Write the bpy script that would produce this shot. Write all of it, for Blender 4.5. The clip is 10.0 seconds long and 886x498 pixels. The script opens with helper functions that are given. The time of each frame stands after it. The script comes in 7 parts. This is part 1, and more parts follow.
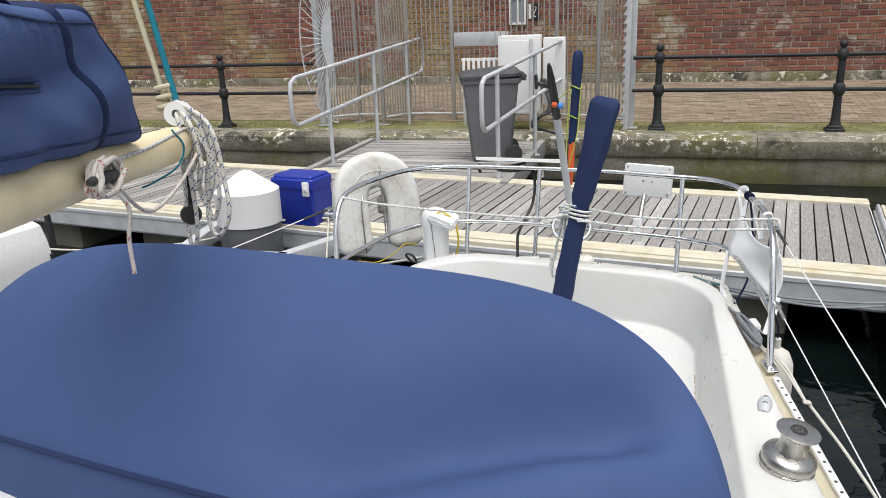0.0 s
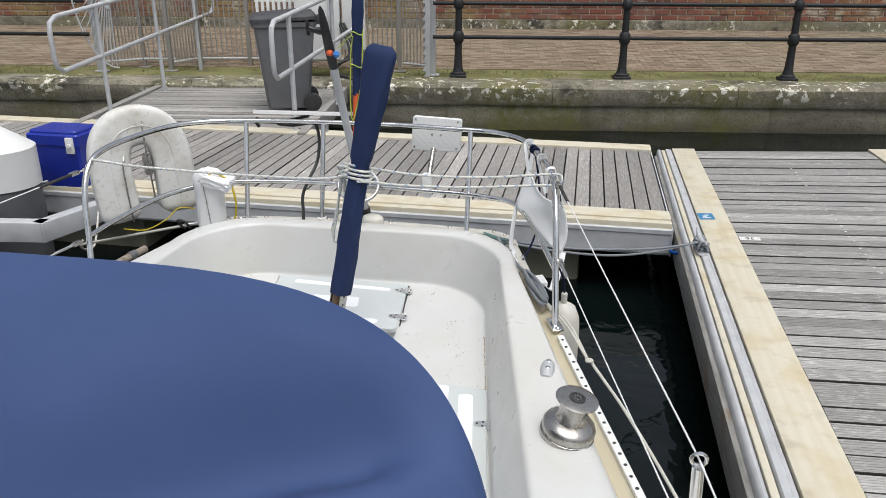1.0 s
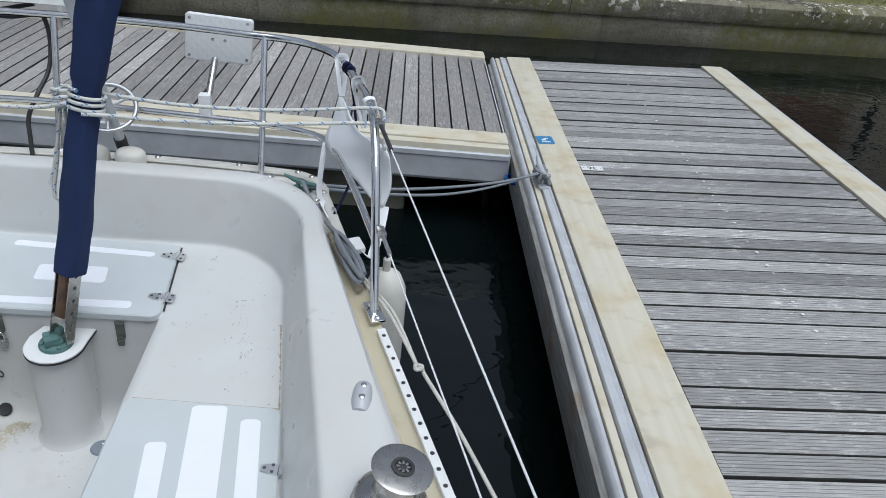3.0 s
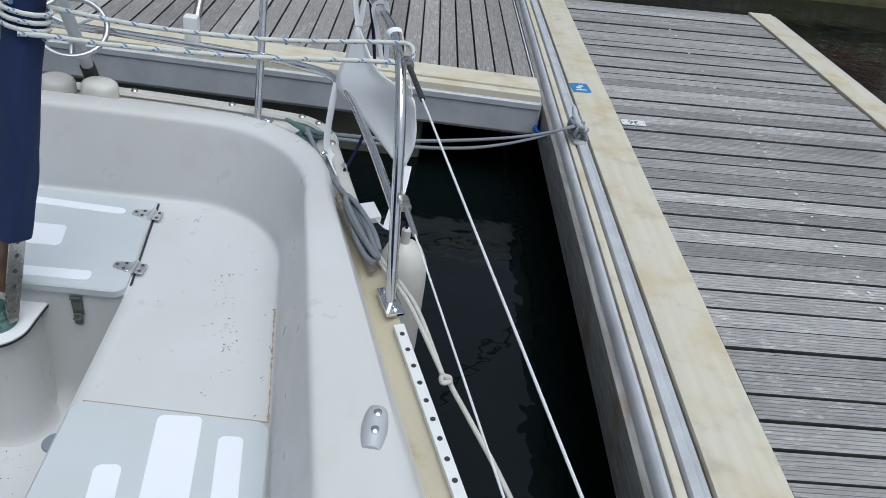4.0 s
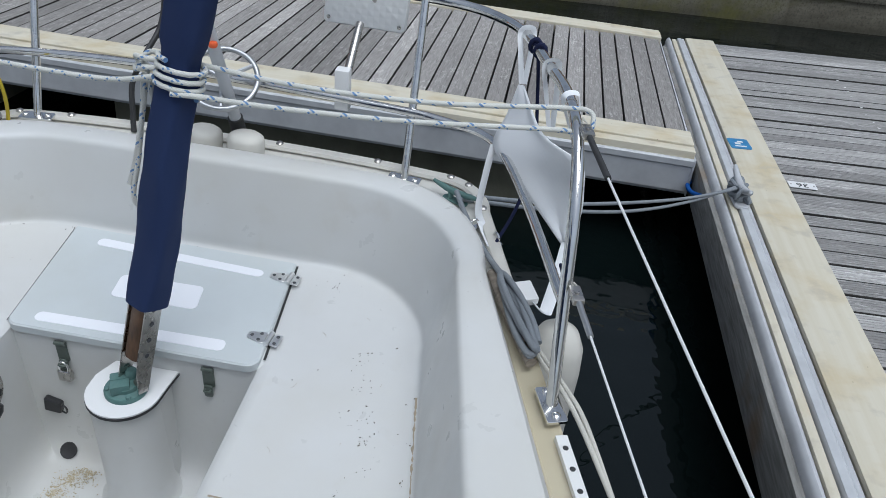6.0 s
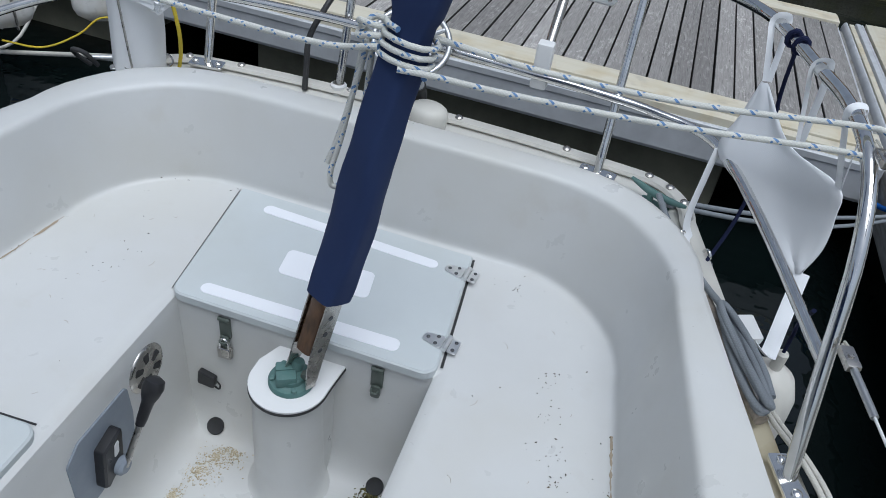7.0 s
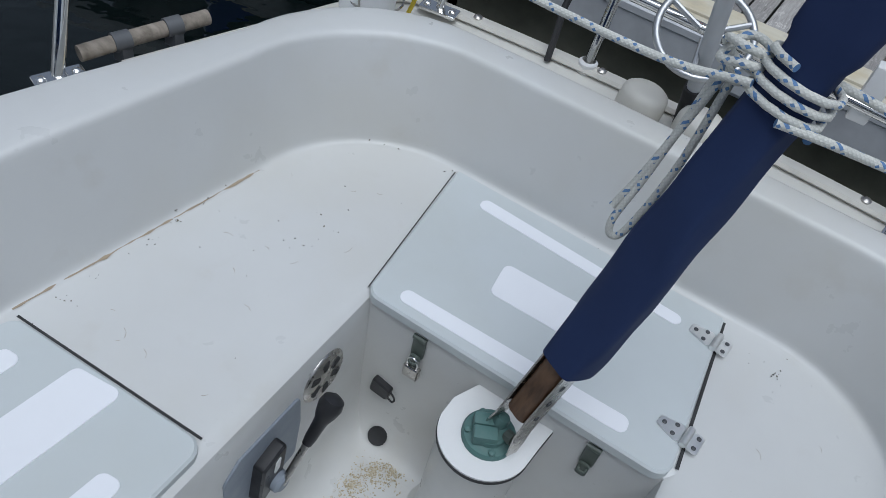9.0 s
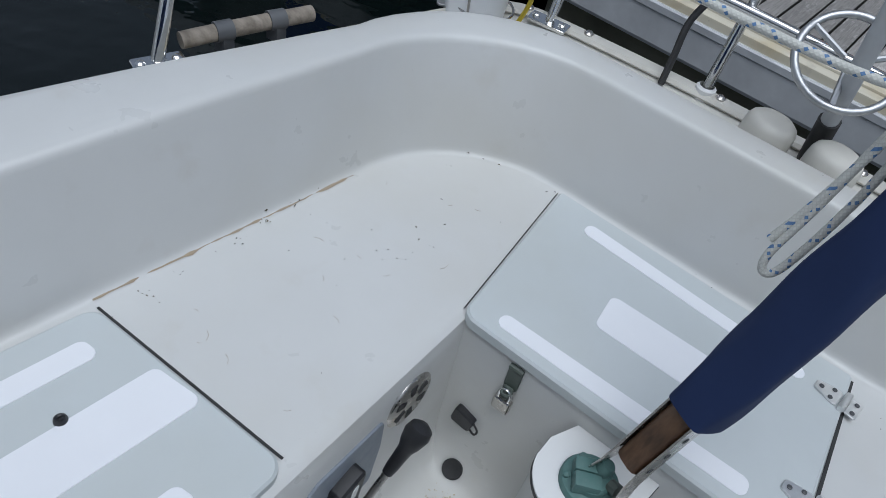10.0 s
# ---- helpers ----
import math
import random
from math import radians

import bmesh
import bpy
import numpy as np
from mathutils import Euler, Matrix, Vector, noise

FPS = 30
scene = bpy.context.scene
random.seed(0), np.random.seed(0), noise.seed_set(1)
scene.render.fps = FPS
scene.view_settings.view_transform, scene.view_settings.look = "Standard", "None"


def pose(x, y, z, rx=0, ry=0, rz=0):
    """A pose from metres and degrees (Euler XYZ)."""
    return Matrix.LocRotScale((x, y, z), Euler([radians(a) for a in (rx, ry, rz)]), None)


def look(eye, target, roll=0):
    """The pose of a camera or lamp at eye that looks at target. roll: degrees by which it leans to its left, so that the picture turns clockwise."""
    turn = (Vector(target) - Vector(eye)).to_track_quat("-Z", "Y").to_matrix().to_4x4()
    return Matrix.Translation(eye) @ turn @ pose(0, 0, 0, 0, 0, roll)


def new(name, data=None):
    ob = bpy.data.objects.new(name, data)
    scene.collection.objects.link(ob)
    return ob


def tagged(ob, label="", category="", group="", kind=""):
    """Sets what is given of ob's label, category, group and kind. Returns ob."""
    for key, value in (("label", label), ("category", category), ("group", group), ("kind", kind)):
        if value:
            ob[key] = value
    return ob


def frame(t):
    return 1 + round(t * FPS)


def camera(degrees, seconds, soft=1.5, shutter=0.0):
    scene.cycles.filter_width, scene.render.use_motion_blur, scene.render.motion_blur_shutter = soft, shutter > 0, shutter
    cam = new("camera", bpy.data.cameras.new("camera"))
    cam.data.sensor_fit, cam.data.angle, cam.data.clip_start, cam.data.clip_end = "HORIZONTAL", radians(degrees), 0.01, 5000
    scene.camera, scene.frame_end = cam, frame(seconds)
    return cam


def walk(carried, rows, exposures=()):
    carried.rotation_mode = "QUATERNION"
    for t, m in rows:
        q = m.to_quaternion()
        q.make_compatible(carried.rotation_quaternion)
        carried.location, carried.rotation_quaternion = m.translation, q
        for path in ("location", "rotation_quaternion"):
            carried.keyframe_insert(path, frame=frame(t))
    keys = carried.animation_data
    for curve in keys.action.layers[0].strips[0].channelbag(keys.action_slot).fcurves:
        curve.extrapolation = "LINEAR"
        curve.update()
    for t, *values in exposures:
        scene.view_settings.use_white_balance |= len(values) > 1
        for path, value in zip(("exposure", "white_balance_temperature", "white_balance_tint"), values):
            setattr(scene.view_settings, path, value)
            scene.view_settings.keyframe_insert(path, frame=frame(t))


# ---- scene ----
cam = camera(60.2, 10.0, soft=0.6)
PATH = [
    (0, (0.732, -0.064, 2.284), (0.189, 1.764, 1.682), -2.2),
    (0.5, (0.784, 0.059, 2.276), (0.507, 1.92, 1.598), -1.2),
    (1, (0.837, 0.219, 2.263), (0.764, 2.076, 1.523), 0.2),
    (1.5, (0.862, 0.29, 2.202), (0.966, 2.123, 1.409), 1.9),
    (2, (0.893, 0.513, 2.163), (1.128, 2.313, 1.324), 3.4),
    (2.5, (0.895, 0.773, 2.155), (1.227, 2.53, 1.258), 4.7),
    (2.7, (0.915, 0.858, 2.166), (1.273, 2.596, 1.243), 5.3),
    (3.8, (0.948, 1.328, 2.055), (1.332, 2.974, 0.985), 8.9),
    (4, (0.943, 1.412, 2.01), (1.318, 3.043, 0.914), 9.3),
    (4.5, (0.958, 1.579, 1.966), (1.283, 3.191, 0.827), 9.8),
    (5, (0.954, 1.587, 1.995), (1.204, 3.21, 0.853), 8.8),
    (5.2, (0.954, 1.594, 1.994), (1.171, 3.231, 0.866), 8.1),
    (6.3, (0.782, 1.724, 1.958), (0.797, 3.429, 0.911), 7.6),
    (6.5, (0.722, 1.781, 1.949), (0.696, 3.467, 0.873), 8.4),
    (7, (0.609, 1.867, 1.91), (0.476, 3.482, 0.737), 9.4),
    (7.5, (0.538, 1.893, 1.895), (0.328, 3.442, 0.647), 10.6),
    (8, (0.496, 1.93, 1.905), (0.216, 3.426, 0.607), 11.9),
    (8.5, (0.39, 2.031, 1.871), (0.065, 3.477, 0.528), 13.6),
    (9, (0.305, 2.153, 1.828), (-0.064, 3.566, 0.461), 15.1),
    (9.5, (0.267, 2.167, 1.779), (-0.158, 3.563, 0.411), 15.8),
    (10, (0.201, 2.172, 1.731), (-0.296, 3.571, 0.391), 16.4),
]
EXPOSURES = [(0.0, 0.60, 6500, 9), (0.5, 0.44, 6500, 9), (1.0, 0.33, 6450, 9), (2.0, 0.09, 5900, 7), (2.5, 0.04, 5830, 7), (4.5, -0.06, 5800, 7), (6.5, -0.07, 5770, 7), (7.0, -0.13, 5740, 7), (7.5, -0.23, 5720, 7), (10.0, -0.37, 5720, 7)]
walk(cam, [(t, look(eye, target, roll)) for t, eye, target, roll in PATH], EXPOSURES)

# ---- light ----
world = bpy.data.worlds.new("sky")
scene.world = world
world.use_nodes = True
wn, wl = world.node_tree.nodes, world.node_tree.links
sky = wn.new("ShaderNodeTexSky")
sky.sky_type, sky.sun_disc, sky.sun_elevation, sky.sun_rotation = "NISHITA", False, radians(70), radians(150)
sky.air_density, sky.dust_density, sky.ozone_density = 1.0, 4.0, 1.0
sat = wn.new("ShaderNodeHueSaturation")
sat.inputs["Saturation"].default_value = 0.45
wl.new(sky.outputs[0], sat.inputs["Color"])
wl.new(sat.outputs[0], wn["Background"].inputs[0])
wn["Background"].inputs[1].default_value = 0.105
sun = new("sun", bpy.data.lights.new("sun", "SUN"))
sun.data.energy, sun.data.angle, sun.data.color = 1.75, radians(50), (1.0, 0.985, 0.965)
sun.matrix_world = look((1.2, -2.6, 9), (0, 0, 0))


# ---- materials ----
class Mat:
    """A node material: a Principled shader whose inputs are driven by small chains of nodes."""

    def __init__(self, name, rough=0.5, metal=0.0, spec=0.5):
        self.m = bpy.data.materials.new(name)
        self.m.use_nodes = True
        self.n, self.l = self.m.node_tree.nodes, self.m.node_tree.links
        self.b = self.n["Principled BSDF"]
        self.b.inputs["Roughness"].default_value = rough
        self.b.inputs["Metallic"].default_value = metal
        self.b.inputs["Specular IOR Level"].default_value = spec
        self.co = self.n.new("ShaderNodeTexCoord").outputs["Object"]

    def uv(self):
        return self.n.new("ShaderNodeUVMap").outputs[0]

    def map(self, scale, vec=None):
        k = self.n.new("ShaderNodeMapping")
        k.inputs["Scale"].default_value = scale
        self.l.new(vec or self.co, k.inputs[0])
        return k.outputs[0]

    def noise(self, scale, detail=4, vec=None, rough=0.55):
        k = self.n.new("ShaderNodeTexNoise")
        k.inputs["Scale"].default_value, k.inputs["Detail"].default_value, k.inputs["Roughness"].default_value = scale, detail, rough
        self.l.new(vec or self.co, k.inputs["Vector"])
        return k.outputs["Fac"]

    def voro(self, scale, vec=None, out="Distance"):
        k = self.n.new("ShaderNodeTexVoronoi")
        k.inputs["Scale"].default_value = scale
        self.l.new(vec or self.co, k.inputs["Vector"])
        return k.outputs[out]

    def wave(self, scale, vec=None, axis="X", distort=0.0):
        k = self.n.new("ShaderNodeTexWave")
        k.bands_direction = axis
        k.inputs["Scale"].default_value, k.inputs["Distortion"].default_value = scale, distort
        self.l.new(vec or self.co, k.inputs["Vector"])
        return k.outputs["Fac"]

    def ramp(self, fac, *stops):
        k = self.n.new("ShaderNodeValToRGB")
        e = k.color_ramp.elements
        while len(e) < len(stops):
            e.new(0.5)
        for el, (p, c) in zip(e, stops):
            el.position = p
            el.color = (*c, 1) if isinstance(c, tuple) else (c, c, c, 1)
        self.l.new(fac, k.inputs[0])
        return k.outputs[0]

    def mix(self, fac, a, b, mode="MIX"):
        k = self.n.new("ShaderNodeMix")
        k.data_type, k.blend_type = "RGBA", mode
        for s, v in ((k.inputs[0], fac), (k.inputs[6], a), (k.inputs[7], b)):
            if isinstance(v, (int, float)):
                s.default_value = v
            elif isinstance(v, tuple):
                s.default_value = (*v, 1)
            else:
                self.l.new(v, s)
        return k.outputs[2]

    def math(self, op, a, b=0.0):
        k = self.n.new("ShaderNodeMath")
        k.operation = op
        for s, v in ((k.inputs[0], a), (k.inputs[1], b)):
            if isinstance(v, (int, float)):
                s.default_value = v
            else:
                self.l.new(v, s)
        return k.outputs[0]

    def random(self):
        return self.n.new("ShaderNodeObjectInfo").outputs["Random"]

    def island(self):
        return self.n.new("ShaderNodeNewGeometry").outputs["Random Per Island"]

    def place(self):
        return self.n.new("ShaderNodeNewGeometry").outputs["Position"]

    def color(self, c):
        if isinstance(c, tuple):
            self.b.inputs["Base Color"].default_value = (*c, 1)
        else:
            self.l.new(c, self.b.inputs["Base Color"])
        return self

    def rough(self, r):
        self.l.new(r, self.b.inputs["Roughness"])
        return self

    def bump(self, h, strength=0.3, dist=0.002):
        k = self.n.new("ShaderNodeBump")
        k.inputs["Strength"].default_value, k.inputs["Distance"].default_value = strength, dist
        self.l.new(h, k.inputs["Height"])
        self.l.new(k.outputs[0], self.b.inputs["Normal"])
        return self


def gelcoat(name, base, stain, dirt=0.5, rough=0.32, clean_aft=None):
    k = Mat(name, rough)
    c = k.ramp(k.noise(3.5, 5), (0.35, base), (0.75, tuple(v * 0.93 for v in base)))
    c = k.mix(k.ramp(k.noise(9, 6), (0.60, 0.0), (0.78, 0.35 * dirt)), c, stain)
    c = k.mix(k.ramp(k.noise(1.7, 5, None, 0.6), (0.45, 0.0), (0.72, 0.35)), c, tuple(v * q for v, q in zip(base, (0.97, 0.92, 0.80))))
    spots = k.ramp(k.voro(30), (0.0, 0.75 * dirt), (0.045, 0.0))
    c = k.mix(k.math("MULTIPLY", spots, k.ramp(k.noise(4.5), (0.5, 0.0), (0.6, 1.0))), c, (0.12, 0.10, 0.07))
    if clean_aft:
        sep = k.n.new("ShaderNodeSeparateXYZ")
        k.l.new(k.co, sep.inputs[0])
        c = k.mix(k.ramp(k.math("ADD", sep.outputs[1], k.math("MULTIPLY", k.noise(6, 4), 0.2)), (0.18, 0.0), (0.42, 0.9)), c, clean_aft)
    k.color(c).rough(k.ramp(k.noise(14), (0.3, rough - 0.06), (0.7, rough + 0.14)))
    return k.bump(k.noise(60), 0.06, 0.001).m


def metal(name, c, rough, dull=0.12, scale=25):
    k = Mat(name, rough, 1.0)
    k.color(k.ramp(k.noise(scale), (0.3, c), (0.75, tuple(v * 0.82 for v in c))))
    return k.rough(k.ramp(k.noise(scale * 2), (0.3, max(rough - dull / 2, 0.03)), (0.75, rough + dull))).m


def plastic(name, c, rough=0.45, wear=0.12, scale=14):
    k = Mat(name, rough)
    k.color(k.ramp(k.noise(scale, 5), (0.3, c), (0.8, tuple(v * (1 - wear) + 0.25 * wear for v in c))))
    return k.rough(k.ramp(k.noise(scale * 3), (0.3, rough - 0.08), (0.7, rough + 0.12))).bump(k.noise(90), 0.1, 0.001).m


def canvas(name, c, hi, weave=900, rough=0.75):
    k = Mat(name, rough, 0, 0.3)
    col = k.ramp(k.noise(2.2, 6), (0.3, c), (0.75, hi))
    fl = k.ramp(k.voro(11), (0.0, 0.5), (0.018, 0.0))
    col = k.mix(k.math("MULTIPLY", fl, k.ramp(k.noise(3.1), (0.5, 0.0), (0.58, 1.0))), col, (0.45, 0.46, 0.5))
    k.color(col)
    w = k.math("ADD", k.wave(weave / 6.28, axis="X"), k.wave(weave / 6.28, axis="Y"))
    return k.bump(k.math("ADD", k.math("MULTIPLY", w, 0.04), k.noise(7, 4)), 0.22, 0.004).m


def rope_mat(name, c, fleck=None, n=5.0, dirt=0.25):
    """A braided rope: uv runs round it (0 to 1) and along it, in metres."""
    k = Mat(name, 0.85, 0, 0.2)
    vec = k.uv()
    sep = k.n.new("ShaderNodeSeparateXYZ")
    k.l.new(vec, sep.inputs[0])
    u, v = sep.outputs[0], sep.outputs[1]
    a = k.math("FRACT", k.math("ADD", k.math("MULTIPLY", u, 6.0), k.math("MULTIPLY", v, 165.0)))
    b = k.math("FRACT", k.math("SUBTRACT", k.math("MULTIPLY", u, 6.0), k.math("MULTIPLY", v, 165.0)))
    pa, pb = k.math("ABSOLUTE", k.math("SUBTRACT", a, 0.5)), k.math("ABSOLUTE", k.math("SUBTRACT", b, 0.5))
    braid = k.math("MAXIMUM", pa, pb)
    col = k.mix(k.ramp(k.noise(25), (0.4, 0.0), (0.8, dirt)), c, tuple(x * 0.55 for x in c))
    col = k.mix(k.ramp(braid, (0.30, 0.0), (0.5, 0.35)), col, tuple(x * 0.6 for x in c))
    if fleck:
        ia = k.math("FLOOR", k.math("ADD", k.math("MULTIPLY", u, 6.0), k.math("MULTIPLY", v, 165.0)))
        ib = k.math("FLOOR", k.math("SUBTRACT", k.math("MULTIPLY", u, 6.0), k.math("MULTIPLY", v, 165.0)))
        one = k.math("MULTIPLY", k.math("LESS_THAN", k.math("FLOORED_MODULO", ia, n), 0.5), k.math("LESS_THAN", k.math("FLOORED_MODULO", ib, 2.0), 0.5))
        two = k.math("MULTIPLY", k.math("LESS_THAN", k.math("FLOORED_MODULO", ib, n), 0.5), k.math("GREATER_THAN", k.math("FLOORED_MODULO", ia, 2.0), 0.5))
        col = k.mix(k.math("MULTIPLY", k.math("MAXIMUM", one, two), 0.8), col, fleck)
    return k.color(col).bump(braid, 0.6, 0.0015).m


def deck_wood(name, lo, hi, across="Y"):
    """Weathered decking: each board its own tone, fine grain along it, flaking pale patches and dark checks."""
    k = Mat(name, 0.85, 0, 0.25)
    rnd = k.math("FRACT", k.math("ADD", k.island(), k.random()))

    def along(fine, coarse):
        vec = k.map((fine, coarse, 20) if across == "Y" else (coarse, fine, 20))
        off = k.n.new("ShaderNodeVectorMath")
        off.operation = "ADD"
        k.l.new(vec, off.inputs[0])
        k.l.new(k.math("MULTIPLY", rnd, 37.0), off.inputs[1])
        return off.outputs[0]

    g = k.noise(1.0, 6, along(150, 9), 0.6)
    col = k.ramp(g, (0.30, lo), (0.52, tuple((a + b) / 2 for a, b in zip(lo, hi))), (0.72, hi))
    flake = k.math("MULTIPLY", k.ramp(k.noise(1.0, 5, along(60, 16), 0.7), (0.54, 0.0), (0.62, 0.75)), k.ramp(k.noise(2.4, 4), (0.42, 0.25), (0.62, 1.0)))
    col = k.mix(flake, col, tuple(v * 1.5 for v in hi))
    check = k.ramp(k.noise(1.0, 4, along(210, 5), 0.6), (0.30, 0.85), (0.37, 0.0))
    col = k.mix(check, col, tuple(v * 0.30 for v in lo))
    col = k.mix(k.ramp(k.noise(0.9, 4), (0.42, 0.0), (0.72, 0.35)), col, tuple(v * 0.75 for v in lo))
    tone = k.ramp(rnd, (0.0, 0.74), (0.5, 0.95), (0.85, 1.10), (1.0, 1.38))
    col = k.mix(1.0, col, tone, "MULTIPLY")
    k.color(col)
    return k.bump(g, 0.6, 0.004).m


M = {}
M["gelcoat"] = gelcoat("white gelcoat", (0.608, 0.612, 0.600), (0.45, 0.41, 0.34), 0.70)
M["coachroof"] = gelcoat("white deck gelcoat", (0.60, 0.615, 0.615), (0.45, 0.42, 0.35), 0.4)
M["deck"] = gelcoat("stained side deck", (0.50, 0.455, 0.34), (0.26, 0.185, 0.075), 2.6, 0.5, (0.60, 0.595, 0.56))
M["lid"] = gelcoat("pale grey lid paint", (0.545, 0.580, 0.585), (0.40, 0.40, 0.37), 0.25, 0.5)
M["strip"] = plastic("white non-slip strip", (0.80, 0.81, 0.84), 0.75, 0.03)
k = Mat("embossed white plastic", 0.42)
k.color((0.74, 0.745, 0.74))
M["embossed"] = k.bump(k.math("MAXIMUM", k.wave(18, k.map((1, 0, 1)), "DIAGONAL"), k.wave(18, k.map((-1, 0, 1)), "DIAGONAL")), 0.35, 0.002).m
M["hull"] = plastic("white hull", (0.72, 0.72, 0.70), 0.25, 0.06)
M["navy"] = canvas("navy canvas", (0.033, 0.060, 0.152), (0.046, 0.078, 0.188))
M["navy_dark"] = canvas("dark navy canvas", (0.011, 0.022, 0.072), (0.018, 0.034, 0.10))
# Copy of the navy canvas, lightened to add light to the bag's upright sides.
M["navy_bag"] = canvas("lightened navy canvas", (0.055, 0.092, 0.225), (0.076, 0.122, 0.285))
for nm_, st, di in (("navy_bag", 0.7, 0.02), ("navy", 0.25, 0.005), ("navy_dark", 0.10, 0.002)):
    for nd in M[nm_].node_tree.nodes:
        if nd.type == "BUMP":
            nd.inputs["Strength"].default_value, nd.inputs["Distance"].default_value = st, di
M["white_cloth"] = canvas("white canvas", (0.76, 0.77, 0.78), (0.84, 0.85, 0.86), 700)
k = Mat("stained white vinyl", 0.6, 0, 0.3)
c = k.ramp(k.noise(7, 7), (0.46, (0.74, 0.735, 0.71)), (0.64, (0.62, 0.60, 0.55)), (0.80, (0.42, 0.38, 0.31)))
c = k.mix(k.ramp(k.noise(38, 4), (0.56, 0.0), (0.72, 0.30)), c, (0.24, 0.22, 0.18))
M["dirty_cloth"] = k.color(c).bump(k.noise(30), 0.2, 0.003).m
M["webbing"] = canvas("off-white webbing", (0.52, 0.49, 0.42), (0.62, 0.60, 0.54), 1500)
M["satin_steel"] = metal("satin stainless steel", (0.86, 0.86, 0.85), 0.36, 0.10)
M["steel"] = metal("polished stainless steel", (0.80, 0.80, 0.79), 0.10, 0.08)
M["satin"] = metal("satin stainless steel", (0.52, 0.50, 0.47), 0.27, 0.12)
M["alloy"] = metal("dull aluminium", (0.55, 0.56, 0.57), 0.42, 0.15)
M["toe"] = plastic("white toe rail", (0.74, 0.74, 0.72), 0.45, 0.1)
k = Mat("galvanised steel", 0.6, 0.15)
k.color(k.ramp(k.noise(7, 6), (0.3, (0.56, 0.575, 0.59)), (0.7, (0.44, 0.45, 0.465))))
c = k.rough(k.ramp(k.noise(18), (0.3, 0.5), (0.7, 0.72))).bump(k.noise(25), 0.08, 0.002)
M["galv"] = k.m
M["fence_bar"] = plastic("dull galvanised bar", (0.30, 0.28, 0.26), 0.55, 0.25, 9)
M["tan"] = plastic("tan grime", (0.54, 0.51, 0.45), 0.7, 0.2, 60)
M["stain"] = plastic("brown grime", (0.36, 0.29, 0.20), 0.85, 0.35, 40)
M["bronze"] = plastic("verdigris bronze", (0.075, 0.165, 0.150), 0.6, 0.22, 45)
M["hasp"] = plastic("tarnished brass", (0.075, 0.095, 0.078), 0.45, 0.2, 40)
M["black"] = plastic("black plastic", (0.012, 0.012, 0.014), 0.35, 0.06)
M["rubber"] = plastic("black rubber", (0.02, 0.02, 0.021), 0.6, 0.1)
M["iron"] = plastic("black painted iron", (0.008, 0.009, 0.011), 0.62, 0.05, 20)
M["bin"] = plastic("grey bin plastic", (0.115, 0.118, 0.128), 0.5, 0.3, 6)
M["bin_lid"] = plastic("dark grey bin plastic", (0.042, 0.044, 0.050), 0.5, 0.2, 6)
M["blue"] = plastic("blue plastic", (0.010, 0.028, 0.30), 0.35, 0.04)
M["white_plastic"] = plastic("white plastic", (0.74, 0.74, 0.73), 0.4, 0.05)
M["fender"] = plastic("dirty white fender", (0.62, 0.60, 0.54), 0.45, 0.3, 9)
M["grey_plastic"] = plastic("grey plastic", (0.22, 0.25, 0.29), 0.5, 0.12)
M["orange"] = plastic("orange plastic", (0.75, 0.12, 0.03), 0.5, 0.05)
M["skyblue"] = plastic("light blue plastic", (0.05, 0.22, 0.62), 0.5, 0.05)
M["yellow"] = plastic("yellow line", (0.62, 0.47, 0.02), 0.7, 0.1)
M["pile"] = plastic("dark grey pile", (0.075, 0.080, 0.088), 0.5, 0.3, 5)
M["rope_blue"] = rope_mat("white rope with blue flecks", (0.64, 0.62, 0.56), (0.012, 0.045, 0.22), 6.0)
M["rope_green"] = rope_mat("pale rope with blue flecks", (0.66, 0.66, 0.61), (0.02, 0.15, 0.40), 10.0)
M["rope_red"] = rope_mat("white rope with red flecks", (0.62, 0.58, 0.53), (0.36, 0.06, 0.06), 12.0)
M["rope_grey"] = rope_mat("grey mooring rope", (0.24, 0.26, 0.28))
M["rope_white"] = rope_mat("off-white rope", (0.58, 0.56, 0.50))
M["rope_teal"] = rope_mat("teal rope", (0.02, 0.20, 0.27))
M["rope_cream"] = rope_mat("cream rope", (0.55, 0.50, 0.36))
M["rope_navy"] = rope_mat("navy cord", (0.012, 0.016, 0.05))
M["rope_sky"] = rope_mat("bright blue rope", (0.015, 0.11, 0.42))
M["rope_lime"] = rope_mat("lime cord", (0.45, 0.55, 0.10))
M["wire"] = metal("stainless wire", (0.72, 0.72, 0.70), 0.35, 0.1)
# Painted shade: near-black for board sides and grooves, so the gaps look deep.
k = Mat("near-black shade tone on board sides", 0.9)
M["gap_shade"] = k.color(k.ramp(k.noise(9, 5), (0.3, (0.020, 0.019, 0.017)), (0.7, (0.055, 0.052, 0.046)))).m
M["planks_main"] = deck_wood("grey decking lengthways", (0.215, 0.203, 0.192), (0.37, 0.355, 0.335), "Y")
M["planks_finger"] = deck_wood("grey decking crossways", (0.235, 0.228, 0.218), (0.43, 0.42, 0.405), "X")
M["gang_wood"] = deck_wood("pale grey gangway decking", (0.25, 0.24, 0.225), (0.39, 0.375, 0.355), "X")

k = Mat("boom paint", 0.4)
k.color(k.ramp(k.noise(5, 5, k.map((3, 1, 1))), (0.35, (0.86, 0.74, 0.49)), (0.7, (0.74, 0.59, 0.33))))
M["boom"] = k.m

